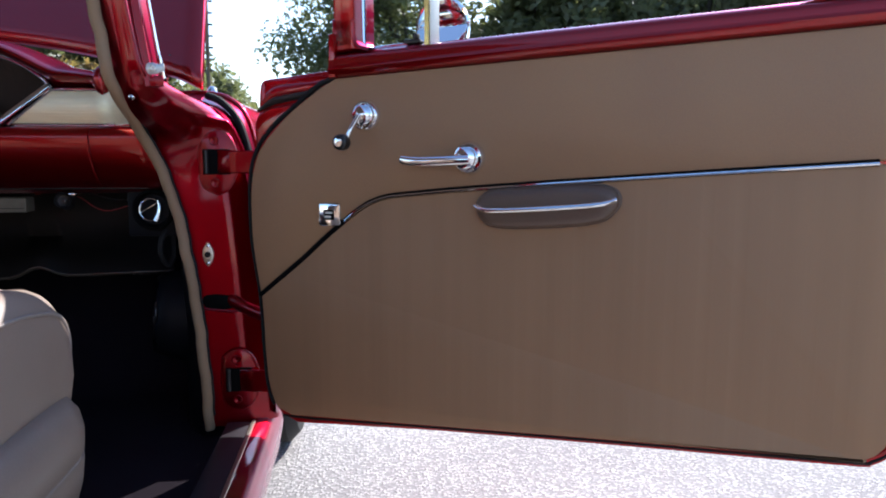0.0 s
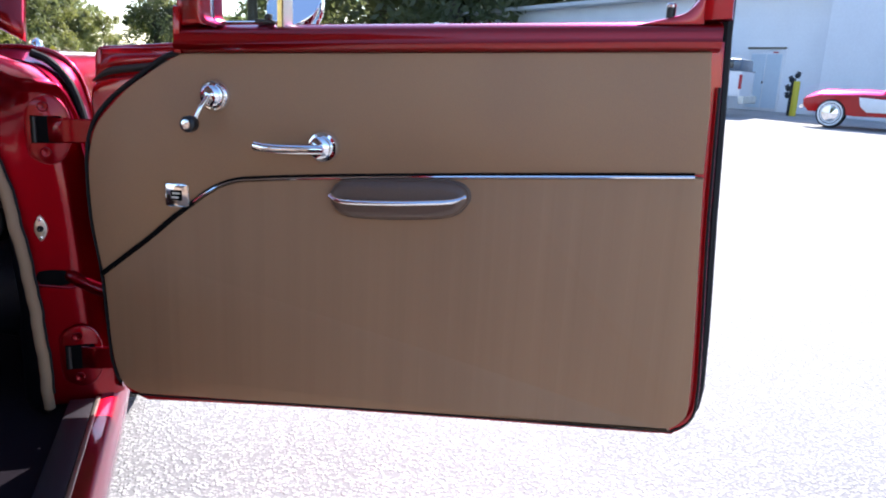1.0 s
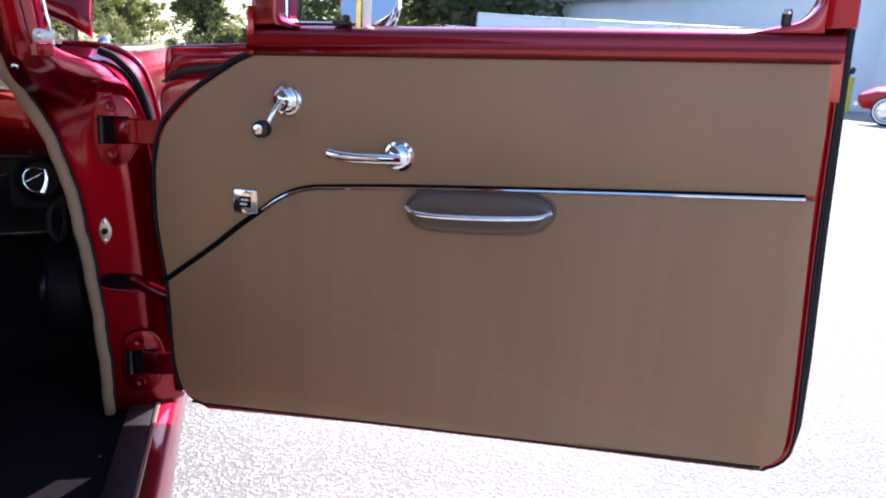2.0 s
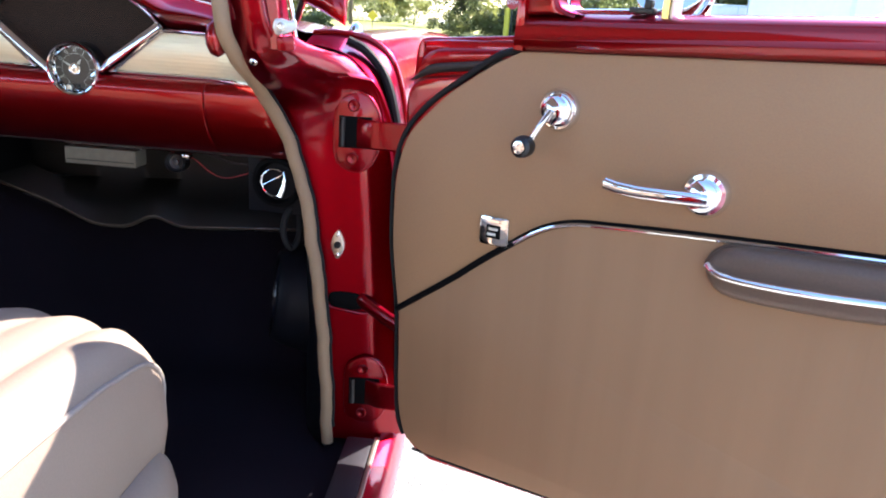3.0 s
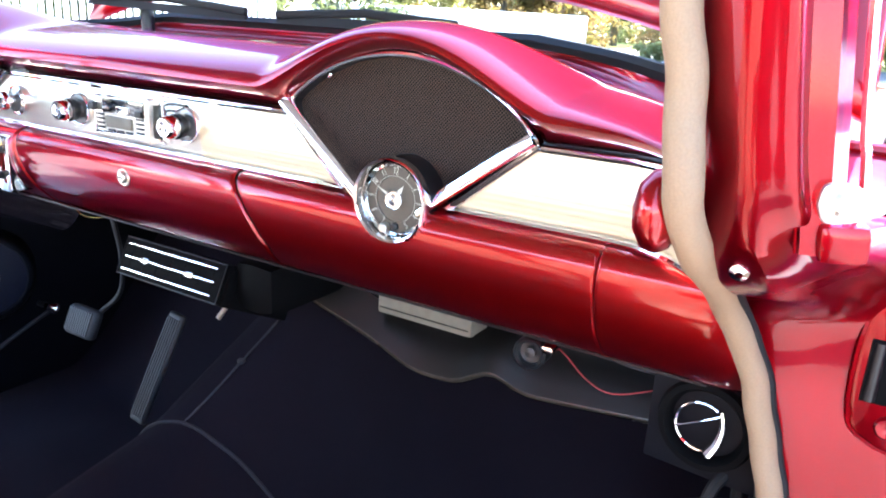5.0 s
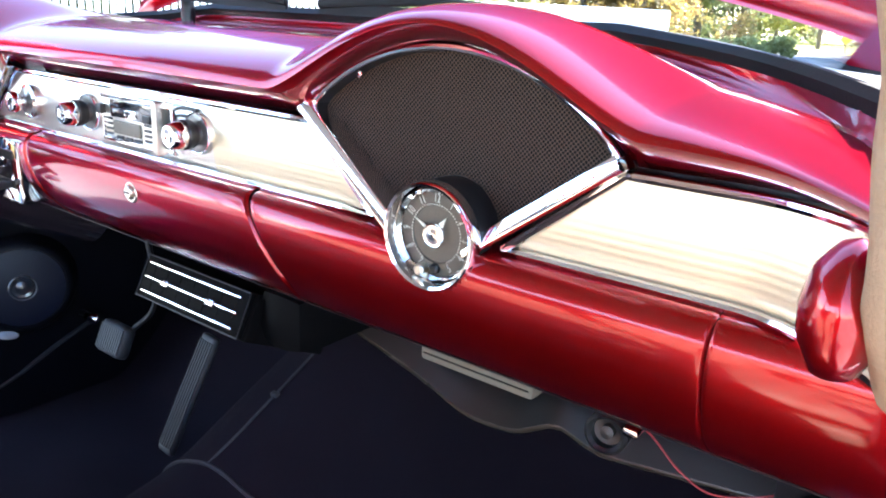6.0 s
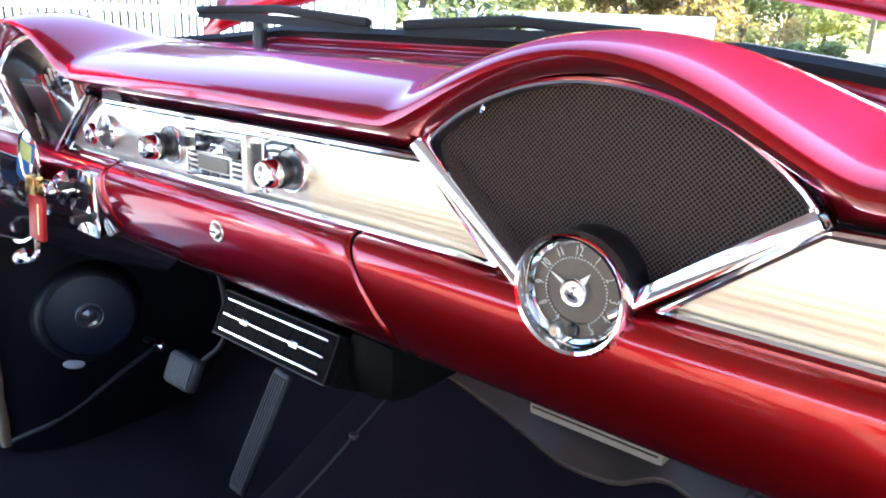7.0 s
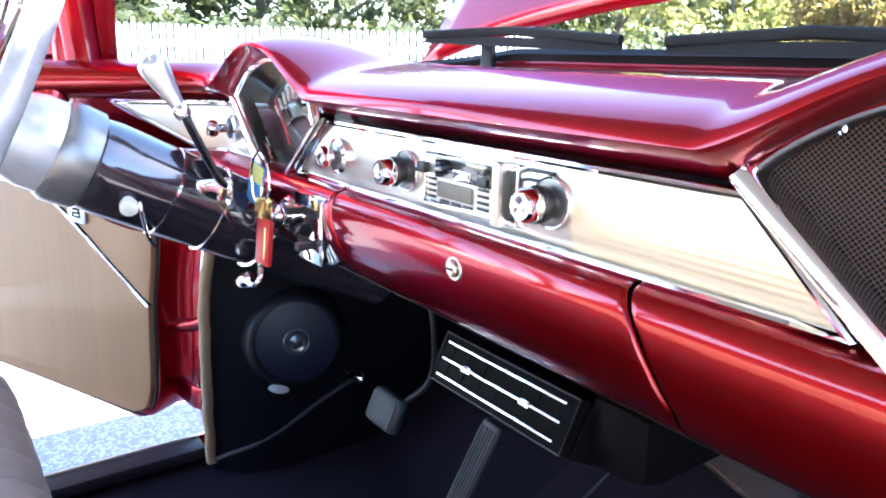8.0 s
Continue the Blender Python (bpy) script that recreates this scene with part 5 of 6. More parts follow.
def build_door(name, side, hinge, swing, label):
    door = part(name, bmesh.new(), RED, car, label)
    door.matrix_basis = pose(*hinge, 0, 0, swing)

    def p(part_name, bm, material, note="", **more):
        if side < 0:
            bm.transform(Matrix.Diagonal((-1, 1, 1, 1)))
            bmesh.ops.reverse_faces(bm, faces=bm.faces)
        return part(part_name, bm, material, door, note, **more)

    # steel shell, wider than the trim
    shell = flat_curve([(0.160, 1.014), (0.02, 1.007), (0.006, 0.995), (0.004, 0.93), (-0.012, 0.88), (-0.026, 0.82), (-0.027, 0.72), (-0.012, 0.62), (-0.006, 0.50), (0.0, 0.44), (0.020, 0.398), (0.062, 0.380)], 4) + \
        flat_curve([(0.35, 0.408), (0.65, 0.431), (0.95, 0.452), (0.990, 0.459), (1.014, 0.484), (1.019, 0.53), (1.013, 0.63), (1.001, 0.80), (0.993, 0.97), (0.988, 1.055)], 4)
    p("shell", prism(shell, 0.006, 0.085, 0.006), RED, "red steel door shell")
    p("outer_skin", prism([(u + 0.004 * (u > 0.5), z - 0.004 * (z < 0.6)) for u, z in shell], 0.087, 0.105, 0.0), RED, "red outer skin")
    # trim boards above and below the moulding
    upper = [q for q in PANEL_LEFT if q[1] > 0.622]
    up_poly = flat_curve(upper + [(-0.002, 0.624)], 3) + [(u, z + 0.0018) for u, z in flat_curve(TRIM, 3)[1:]] + [(0.980, 0.87), (0.978, 0.957), (0.970, 1.039)]
    p("upper_panel", prism(up_poly, -0.010, 0.006, 0.004), TAN, "smooth tan vinyl upper panel", sharp=30)
    low_left = [q for q in PANEL_LEFT if q[1] < 0.62]
    low_poly = [(u, z - 0.0018) for u, z in reversed(flat_curve(TRIM, 3))] + flat_curve([(0.0, 0.614)] + low_left, 3) + flat_curve(PANEL_REST[:7], 3) + [(0.986, 0.79), (0.981, 0.864)]
    p("lower_panel", prism(low_poly, -0.010, 0.006, 0.004), TAN_LOW, "tan vinyl lower panel with faint upright ribs", sharp=30)
    p("moulding", tube([(u, -0.0125, z - 0.0012) for u, z in flat_curve(TRIM, 5) if u > (0.175 if side > 0 else -1)], 0.0026, 8, flat=1.0), CHROME, "slim chrome moulding with an upswept curve")
    p("moulding_groove", tube([(u, -0.0085, z) for u, z in flat_curve(TRIM, 5)], 0.0050 if side > 0 else 0.0025, 8), MATTE, "black moulding bed")
    gasket = flat_curve([(0.168, 1.006), (0.13, 0.995), (0.085, 0.965), (0.03, 0.925), (-0.008, 0.880), (-0.024, 0.82), (-0.024, 0.72), (-0.009, 0.62), (-0.002, 0.50), (0.004, 0.445), (0.022, 0.408), (0.060, 0.395), (0.35, 0.418), (0.65, 0.441), (0.95, 0.462), (0.986, 0.468), (1.010, 0.490), (1.014, 0.53), (1.008, 0.63), (0.996, 0.80), (0.988, 0.97), (0.984, 1.05)], 5)
    p("weatherstrip", tube([(u, -0.003, z) for u, z in gasket if u < 0.2 and z > 0.80], 0.0050, 8, taper=0.62), RUBBER, "black door weatherstrip")
    p("side_weatherstrip", tube([(u, -0.002, z) for u, z in gasket if u < 0.2 and 0.41 < z < 0.805], 0.0031, 8), RUBBER)
    p("lower_weatherstrip", tube([(u, -0.001, z) for u, z in gasket if u > 0.03 and z < 1.0 and not (u < 0.2 and z > 0.41)], 0.0022, 8), RUBBER)
    p("rear_seal", tube([(u, 0.030, z) for u, z in ((0.980, 1.45), (0.986, 1.25), (0.991, 1.06), (0.997, 0.95), (1.005, 0.80), (1.016, 0.63), (1.020, 0.53), (1.017, 0.50), (1.006, 0.474), (0.985, 0.461))], 0.0085, 8), RUBBER, "black rear door seal")
    p("corner_plate", prism(flat_curve([(0.165, 1.022), (0.10, 1.0165), (0.04, 1.0115), (0.006, 1.009), (-0.005, 1.002), (-0.009, 0.985), (-0.011, 0.955), (-0.014, 0.925), (-0.016, 0.905)], 5) + [(0.03, 0.90), (0.165, 0.98)], 0.012, 0.026, 0.005, None, 3), RED, "red corner plate", sharp=60)
    ridge = [(0.0035, 0.966), (0.010, 0.9825), (0.022, 0.9920), (0.042, 0.9970), (0.085, 1.0000), (0.165, 1.0035)]
    rows = []
    for (u, z), (v, w) in zip(flat_curve(ridge, 5), flat_curve([(0.008, 0.958), (0.018, 0.966), (0.032, 0.971), (0.050, 0.974), (0.090, 0.979), (0.165, 0.991)], 5)):
        rows.append([(u - 0.004, 0.0135, z + 0.004), (u, 0.006, z), (u + (v - u) * 0.3, 0.0005, z + (w - z) * 0.3), (u + (v - u) * 0.65, 0.0015, z + (w - z) * 0.65), (v, 0.006, w)])
    p("corner_ridge", loft(rows), RED, "rounded red ridge", sharp=70)
    band = flat_curve([(-0.006, 0.9515), (0.006, 0.9600), (0.026, 0.9700), (0.052, 0.9745), (0.095, 0.9800), (0.130, 0.9860), (0.158, 0.9930)], 5)
    rows = []
    for k, (u, z) in enumerate(band):
        h = 0.0070 * min(1.0, 0.12 + k / 11)
        rows.append([(u, -0.002 + 0.008 * (c * c), z + h * c) for c in (-1, -0.8, -0.4, 0, 0.4, 0.8, 1)])
    p("corner_seal", loft(rows), OLD_RUBBER, "worn grey-brown corner seal", sharp=70)
    lobe = flat_curve([(-0.012, 0.905), (-0.0125, 0.920), (-0.009, 0.938), (0.0, 0.9500), (0.022, 0.9590), (0.058, 0.9640), (0.100, 0.9720), (0.150, 0.985)], 5)
    p("corner_bulge", prism(lobe + [(0.150, 0.96), (0.06, 0.92), (0.02, 0.88), (-0.010, 0.86)], -0.001, 0.014, 0.007, None, 4), RED, "rounded red corner", sharp=60)
    # rolled garnish under the window
    rows = []
    for i in range(31):
        u = 0.158 + 0.822 * i / 30
        a, b = belt_low(u), window_base(u)
        h = b - a
        rows.append([(u, y, a + h * s) for y, s in ((0.006, -0.02), (-0.010, 0.02), (-0.018, 0.14), (-0.022, 0.30), (-0.018, 0.46), (-0.019, 0.60), (-0.012, 0.80), (0.006, 0.95), (0.03, 1.0), (0.06, 0.98))])
    p("garnish", loft(rows), RED, "rolled red window garnish", sharp=50)
    p("garnish_end", prism([(0.155, 1.003), (0.157, 1.075), (0.168, 1.075), (0.170, 1.003)], -0.018, 0.05, 0.004), RED)
    p("garnish_corner", prism([(0.160, 1.044), (0.160, 1.10)] + flat_curve([(0.203, 1.10), (0.204, 1.072), (0.2075, 1.060), (0.216, 1.053), (0.235, 1.049)], 4), -0.012, 0.05, 0.005), RED, "rounded red window corner", sharp=60)
    p("screw", lathe([(0.004, 0), (0.004, 0.0015), (0.0015, 0.003)], 12, facing(0.965, -0.015, 1.060)), CHROME)
    # window frame
    frame = [((0.163, 1.046), (0.205, 1.051), (0.200, 1.43), (0.158, 1.46)), ((0.952, 1.078), (0.992, 1.082), (0.975, 1.46), (0.940, 1.43)), ((0.198, 1.425), (0.945, 1.425), (0.965, 1.465), (0.158, 1.465))]
    for q in frame:
        p("window_frame", prism(q, -0.012, 0.055, 0.007), RED, "red window frame")
    p("window_corner", prism([(0.86, 1.070), (0.956, 1.074), (0.956, 1.150)] + flat_curve([(0.951, 1.125), (0.944, 1.105), (0.928, 1.089), (0.900, 1.080)], 4), -0.010, 0.05, 0.004), RED, "rounded red window corner")
    vent = [(0.2045, 1.062), (0.2085, 1.0535), (0.217, 1.0515), (0.318, 1.0560), (0.3235, 1.062), (0.3235, 1.412), (0.316, 1.420), (0.208, 1.420), (0.2015, 1.412)]
    p("vent_window", tube([(u, 0.02, z) for u, z in vent], 0.0042, 8, True), CHROME, "chrome-framed quarter window")
    p("vent_glass", prism([(0.206, 1.055), (0.322, 1.058), (0.322, 1.418), (0.203, 1.418)], 0.021, 0.025), GLASS).visible_shadow = False
    p("vent_latch", joined(box(0.288, 0.316, 0.0, 0.016, 1.054, 1.0605, 0.002), box(0.306, 0.314, -0.004, 0.01, 1.059, 1.069, 0.002)), BLACK, "dark quarter-window latch")
    p("divider", loft([[(0.3275, 0.0, z), (0.327, -0.003, z), (0.3345, -0.003, z), (0.3345, 0.03, z), (0.3275, 0.03, z)] for z in (1.050, 1.42)]), BRASS, "yellowed window divider")
    p("divider_edge", box(0.336, 0.339, -0.004, 0.03, 1.048, 1.42, 0.002), SATIN)
    p("sill_felt", box(0.345, 0.95, 0.030, 0.036, -0.006, 0.0005, 0, pose(0, 0, 1.040, 0, -2.3)), RUBBER, "dark window sill strip")
    p("lock_knob", lathe([(0.0022, -0.02), (0.0022, 0.022), (0.0060, 0.005), (0.0066, 0.030), (0.0066, 0.034), (0.0005, 0.035)], 16, pose(0.911, 0.010, 1.066)), BLACK, "dark lock button")
    p("lock_cap", lathe([(0.0069, 0.031), (0.0072, 0.0345), (0.0055, 0.037), (0.0005, 0.0375)], 16, pose(0.911, 0.010, 1.066)), CHROME, "bright button cap")
    # crank
    p("crank_boss", lathe([(0.026, -0.002), (0.026, 0.003), (0.0225, 0.008), (0.020, 0.008), (0.0185, 0.013), (0.0165, 0.014), (0.0165, 0.020), (0.012, 0.024), (0.0005, 0.025)], 36, facing(0.224, -0.010, 0.940)), CHROME, "round chrome crank boss")
    p("crank_arm", tube([(0.224, -0.034, 0.940), (0.217, -0.038, 0.927), (0.209, -0.040, 0.912), (0.201, -0.040, 0.897)], 0.0052, 10, flat=0.8, taper=1.15), CHROME, "chrome window crank arm")
    p("crank_knob", lathe([(0.006, 0.0), (0.0125, 0.003), (0.0135, 0.010), (0.0125, 0.018), (0.0085, 0.021)], 24, facing(0.200, -0.040, 0.896)), BLACK, "black crank knob")
    p("crank_cap", lathe([(0.0082, 0.018), (0.0075, 0.0225), (0.003, 0.0235), (0.0005, 0.0235)], 20, facing(0.200, -0.040, 0.896)), CHROME, "bright knob cap")
    # inside handle
    p("handle_boss", lathe([(0.0265, -0.002), (0.0265, 0.003), (0.0225, 0.009), (0.018, 0.010), (0.017, 0.022), (0.012, 0.026), (0.0005, 0.027)], 36, facing(0.408, -0.010, 0.871)), CHROME, "round chrome handle boss")
    p("handle_lever", tube([(0.416, -0.034, 0.8685), (0.38, -0.040, 0.867), (0.345, -0.042, 0.8655), (0.318, -0.040, 0.866), (0.302, -0.037, 0.868)], 0.0052, 12, flat=1.5, taper=0.95), CHROME, "chrome inside door handle")
    # armrest pull
    # cup drawn lower, with a dark lip, for the shadow below the bar
    cup = [(0.421, 0.797), (0.430, 0.812), (0.455, 0.823), (0.53, 0.829), (0.60, 0.833), (0.632, 0.828), (0.644, 0.815), (0.640, 0.797), (0.612, 0.777), (0.53, 0.767), (0.455, 0.765), (0.430, 0.777), (0.421, 0.7969)]
    p("armrest", prism(flat_curve(cup, 4)[:-1], -0.030, -0.004, 0.014, None, 4), CUP, "padded tan pull cup")
    p("armrest_shadow_lip", prism([(0.532 + (u - 0.532) * 1.02, 0.802 + (z - 0.802) * 1.08) for u, z in flat_curve(cup, 4)[:-1]], -0.0125, -0.004, 0.002), CUP, "pull cup edge, dark for the shadow below the bar")
    p("pull_bar", tube(curve([(0.426, -0.026, 0.797), (0.452, -0.040, 0.792), (0.53, -0.047, 0.797), (0.615, -0.041, 0.805), (0.640, -0.026, 0.812)]), 0.0055, 10, flat=0.8), CHROME, "chrome pull bar")
    # badge
    bm0 = pose(0.1515, -0.010, 0.7735, 0, -1.5)
    p("badge", box(-0.0215, 0.0215, -0.006, 0.0, -0.019, 0.019, 0.004, bm0), CHROME, "square chrome badge")
    p("badge_field", box(-0.0105, 0.0105, -0.0068, -0.004, -0.009, 0.009, 0.001, bm0), MATTE, "dark badge centre")
    p("badge_mark", joined(box(-0.006, 0.007, -0.008, -0.006, 0.002, 0.005, 0, bm0), box(-0.008, 0.004, -0.008, -0.006, -0.005, -0.002, 0, bm0)), IVORY, "plain bright bars", smooth=False)
    p("striker", box(0.990, 0.9985, 0.012, 0.03, 0.715, 0.745, 0.003), BLACK, "worn metal latch")
    # outside mirror
    p("mirror_head", lathe([(0.0005, 0.035), (0.03, 0.032), (0.048, 0.018), (0.054, 0.004), (0.054, 0.0), (0.050, -0.001)], 36, pose(0.285, 0.165, 1.100, 90, 0, 180) @ Matrix.Rotation(math.pi, 4, "Y") @ Matrix.Diagonal((1.0, 1.12, -1, 1))), CHROME, "chrome outside mirror")
    p("mirror_glass", lathe([(0.050, -0.0005), (0.0494, 0.0007), (0.0490, 0.0010), (0.0486, 0.0010), (0.025, 0.0010), (0.0005, 0.0010)], 36, facing(0.285, 0.160, 1.100, -40, -3) @ Matrix.Diagonal((1.0, 1.12, 1, 1))), MIRROR, "round mirror glass")
    p("mirror_stem", tube([(0.265, 0.09, 1.01), (0.268, 0.13, 1.03), (0.282, 0.175, 1.08)], 0.007, 8), CHROME)
    return door


build_door("passenger_door", 1, (0.882, -0.038, 0), -29.6, "open red front door with tan inner panel")
build_door("driver_door", -1, (-0.836, -0.038, 0), 29.6, "open red front door with tan inner panel")


# ---- the lot, street and greenery ----
def aggregate(name):
    """Worn asphalt: pale stones of about a centimetre in a darker binder, with broad worn patches."""
    m = mat(name, (0.25, 0.245, 0.24), 0.85, bump=0.0)
    t = m.node_tree
    n, k = t.nodes, t.links
    p = n["Principled BSDF"]
    co = n["Texture Coordinate"]
    vo, big = n.new("ShaderNodeTexVoronoi"), n.new("ShaderNodeTexNoise")
    vo.inputs["Scale"].default_value, big.inputs["Scale"].default_value = 115.0, 0.9
    big.inputs["Detail"].default_value = 5
    for q in (vo, big):
        k.new(co.outputs["Object"], q.inputs["Vector"])
    sep = n.new("ShaderNodeSeparateColor")
    k.new(vo.outputs["Color"], sep.inputs[0])
    stone = n.new("ShaderNodeMapRange")
    stone.inputs["From Min"].default_value, stone.inputs["From Max"].default_value = 0.15, 0.75
    k.new(sep.outputs[0], stone.inputs["Value"])
    gap = n.new("ShaderNodeMapRange")
    gap.inputs["From Min"].default_value, gap.inputs["From Max"].default_value = 0.75, 0.45
    k.new(vo.outputs["Distance"], gap.inputs["Value"])
    both = n.new("ShaderNodeMath")
    both.operation = "MULTIPLY"
    k.new(stone.outputs[0], both.inputs[0])
    k.new(gap.outputs[0], both.inputs[1])
    mix = n.new("ShaderNodeMix")
    mix.data_type = "RGBA"
    mix.inputs[6].default_value, mix.inputs[7].default_value = (0.26, 0.256, 0.25, 1), (0.52, 0.505, 0.485, 1)
    k.new(both.outputs[0], mix.inputs[0])
    wear = n.new("ShaderNodeMapRange")
    wear.inputs["From Min"].default_value, wear.inputs["From Max"].default_value = 0.35, 0.65
    wear.inputs["To Min"].default_value, wear.inputs["To Max"].default_value = 0.78, 1.0
    k.new(big.outputs["Fac"], wear.inputs["Value"])
    tone = n.new("ShaderNodeMix")
    tone.data_type, tone.blend_type = "RGBA", "MULTIPLY"
    tone.inputs[0].default_value = 1.0
    k.new(mix.outputs[2], tone.inputs[6])
    k.new(wear.outputs[0], tone.inputs[7])
    k.new(tone.outputs[2], p.inputs["Base Color"])
    b = n.new("ShaderNodeBump")
    b.inputs["Strength"].default_value, b.inputs["Distance"].default_value = 0.7, 0.004
    k.new(both.outputs[0], b.inputs["Height"])
    k.new(b.outputs[0], p.inputs["Normal"])
    return m


def foliage(name, color, tint):
    """Leaves: green-brown faces that let a share of the sun through."""
    m = mat(name, color, 0.5, fine=6, scale=0.8, var=0.2, bump=0.0, tint=tint)
    t = m.node_tree
    n, k = t.nodes, t.links
    p = n["Principled BSDF"]
    tr, mx, gain = n.new("ShaderNodeBsdfTranslucent"), n.new("ShaderNodeMixShader"), n.new("ShaderNodeMix")
    gain.data_type, gain.blend_type = "RGBA", "MULTIPLY"
    gain.inputs[0].default_value = 1.0
    gain.inputs[7].default_value = (2.4, 2.4, 1.7, 1)
    k.new(p.inputs["Base Color"].links[0].from_socket, gain.inputs[6])
    k.new(gain.outputs[2], tr.inputs[0])
    mx.inputs[0].default_value = 0.45
    k.new(p.outputs[0], mx.inputs[1])
    k.new(tr.outputs[0], mx.inputs[2])
    k.new(mx.outputs[0], n["Material Output"].inputs[0])
    return m


ASPHALT = aggregate("pale_worn_asphalt")
STREET = mat("street_asphalt", (0.10, 0.105, 0.115), 0.85, fine=40, scale=0.4, var=0.12, bump=0.3)
LAWN = mat("dry_lawn", (0.36, 0.34, 0.075), 0.9, fine=8, scale=0.25, var=0.2, bump=0.6, tint=(0.22, 0.25, 0.05))
LEAF = foliage("oak_leaves", (0.120, 0.132, 0.074), (0.062, 0.078, 0.040))
LEAF2 = foliage("sunlit_shrub_leaves", (0.185, 0.185, 0.080), (0.10, 0.115, 0.045))
EVERGREEN = foliage("evergreen_leaves", (0.060, 0.072, 0.038), (0.030, 0.042, 0.020))
LEAF3 = foliage("bronze_leaves", (0.17, 0.10, 0.05), (0.10, 0.10, 0.03))
BARK = mat("grey_bark", (0.11, 0.095, 0.08), 0.9, fine=14, scale=3, var=0.2, bump=0.8, stretch=(1, 1, 0.25))
WHITE = mat("white_paint", (0.78, 0.79, 0.80), 0.5, fine=20, var=0.04, bump=0.05)
WALL = mat("white_block_wall", (0.84, 0.86, 0.88), 0.7, fine=12, scale=0.8, var=0.04, bump=0.15)
PALEBLUE = mat("pale_blue_paint", (0.58, 0.68, 0.75), 0.35, coat=0.5, var=0.03, bump=0.0)
BLUE = mat("dark_blue_paint", (0.02, 0.06, 0.12), 0.3, coat=0.6, bump=0.0)
YELLOW = mat("yellow_paint", (0.62, 0.50, 0.03), 0.5, fine=20, var=0.06)
SIGN_RED = mat("sign_red", (0.5, 0.02, 0.025), 0.45, bump=0.0)
PIPE = mat("dark_pipe", (0.03, 0.035, 0.04), 0.5, 0.4)
DARKGLASS = mat("tinted_window", (0.02, 0.025, 0.03), 0.08, spec=0.6, bump=0.0)
WOOD = mat("weathered_pole", (0.16, 0.13, 0.10), 0.9, fine=10, var=0.2, bump=0.3, stretch=(1, 1, 0.1))


def sheet(x0, x1, y0, y1, z, n=2):
    return loft([[(x0 + (x1 - x0) * i / n, y0 + (y1 - y0) * j / n, z) for i in range(n + 1)] for j in range(n + 1)])


tagged(part("ground", sheet(-900, 900, -900, 900, 0.0, 6), ASPHALT), "sunlit worn asphalt lot", "ground", kind="structure")
tagged(part("road", loft([[(-7, 14.6, 0.006), (-9, 54, 0.006)], [(2, 16.0, 0.006), (2, 44, 0.006)], [(9, 22, 0.006), (9, 36, 0.006)]]), STREET), "grey asphalt street with tree shade", "road", kind="structure")
lawn_rows = [[(-70, 70, 0.03), (-70, 160, 0.4)], [(-18, 62, 0.03), (-18, 160, 0.4)], [(2, 44, 0.03), (2, 160, 0.4)], [(9, 36, 0.03), (9, 160, 0.4)], [(12, 30.5, 0.03), (14, 160, 0.4)]]
tagged(part("lawn", loft(lawn_rows), LAWN), "dry sunlit lawn beyond the street", "lawn", kind="structure")


FX, FY = math.cos(radians(62)), math.sin(radians(62))
fence_bed = [[(-12.2 + u * FX - o * FY, 1.6 + u * FY + o * FX, 0.02) for o in (0.25, 4.0, 7.5)] for u in (-7, 0, 8, 17.8)]
tagged(part("verge", loft(fence_bed), LAWN), "dry grass strip behind the picket fence", "lawn", kind="structure")


def leaves(count, size, shape, seed):
    """Many small tilted leaf sprays, gathered in uneven clumps. shape(rng) gives the middle and radius of a clump."""
    rng = random.Random(seed)
    verts, faces = [], []
    clumps = [shape(rng) for _ in range(max(1, count // 90))]
    for i in range(count):
        c, r = clumps[i % len(clumps)]
        d = Vector((rng.gauss(0, 1), rng.gauss(0, 1), rng.gauss(0, 0.75)))
        d = d.normalized() * r * rng.random() ** 0.45
        q = c + d
        a = Vector((rng.uniform(-1, 1), rng.uniform(-1, 1), rng.uniform(-0.8, 0.8))).normalized()
        b = a.cross(Vector((rng.uniform(-1, 1), rng.uniform(-1, 1), rng.uniform(-1, 1)))).normalized()
        s = size * rng.uniform(0.6, 1.5)
        k = len(verts)
        verts += [q - a * s, q + b * s * 0.45, q + a * s, q - b * s * 0.45]
        faces.append((k, k + 1, k + 2, k + 3))
    me = bpy.data.meshes.new("crown")
    me.from_pydata([tuple(v) for v in verts], [], faces)
    return me


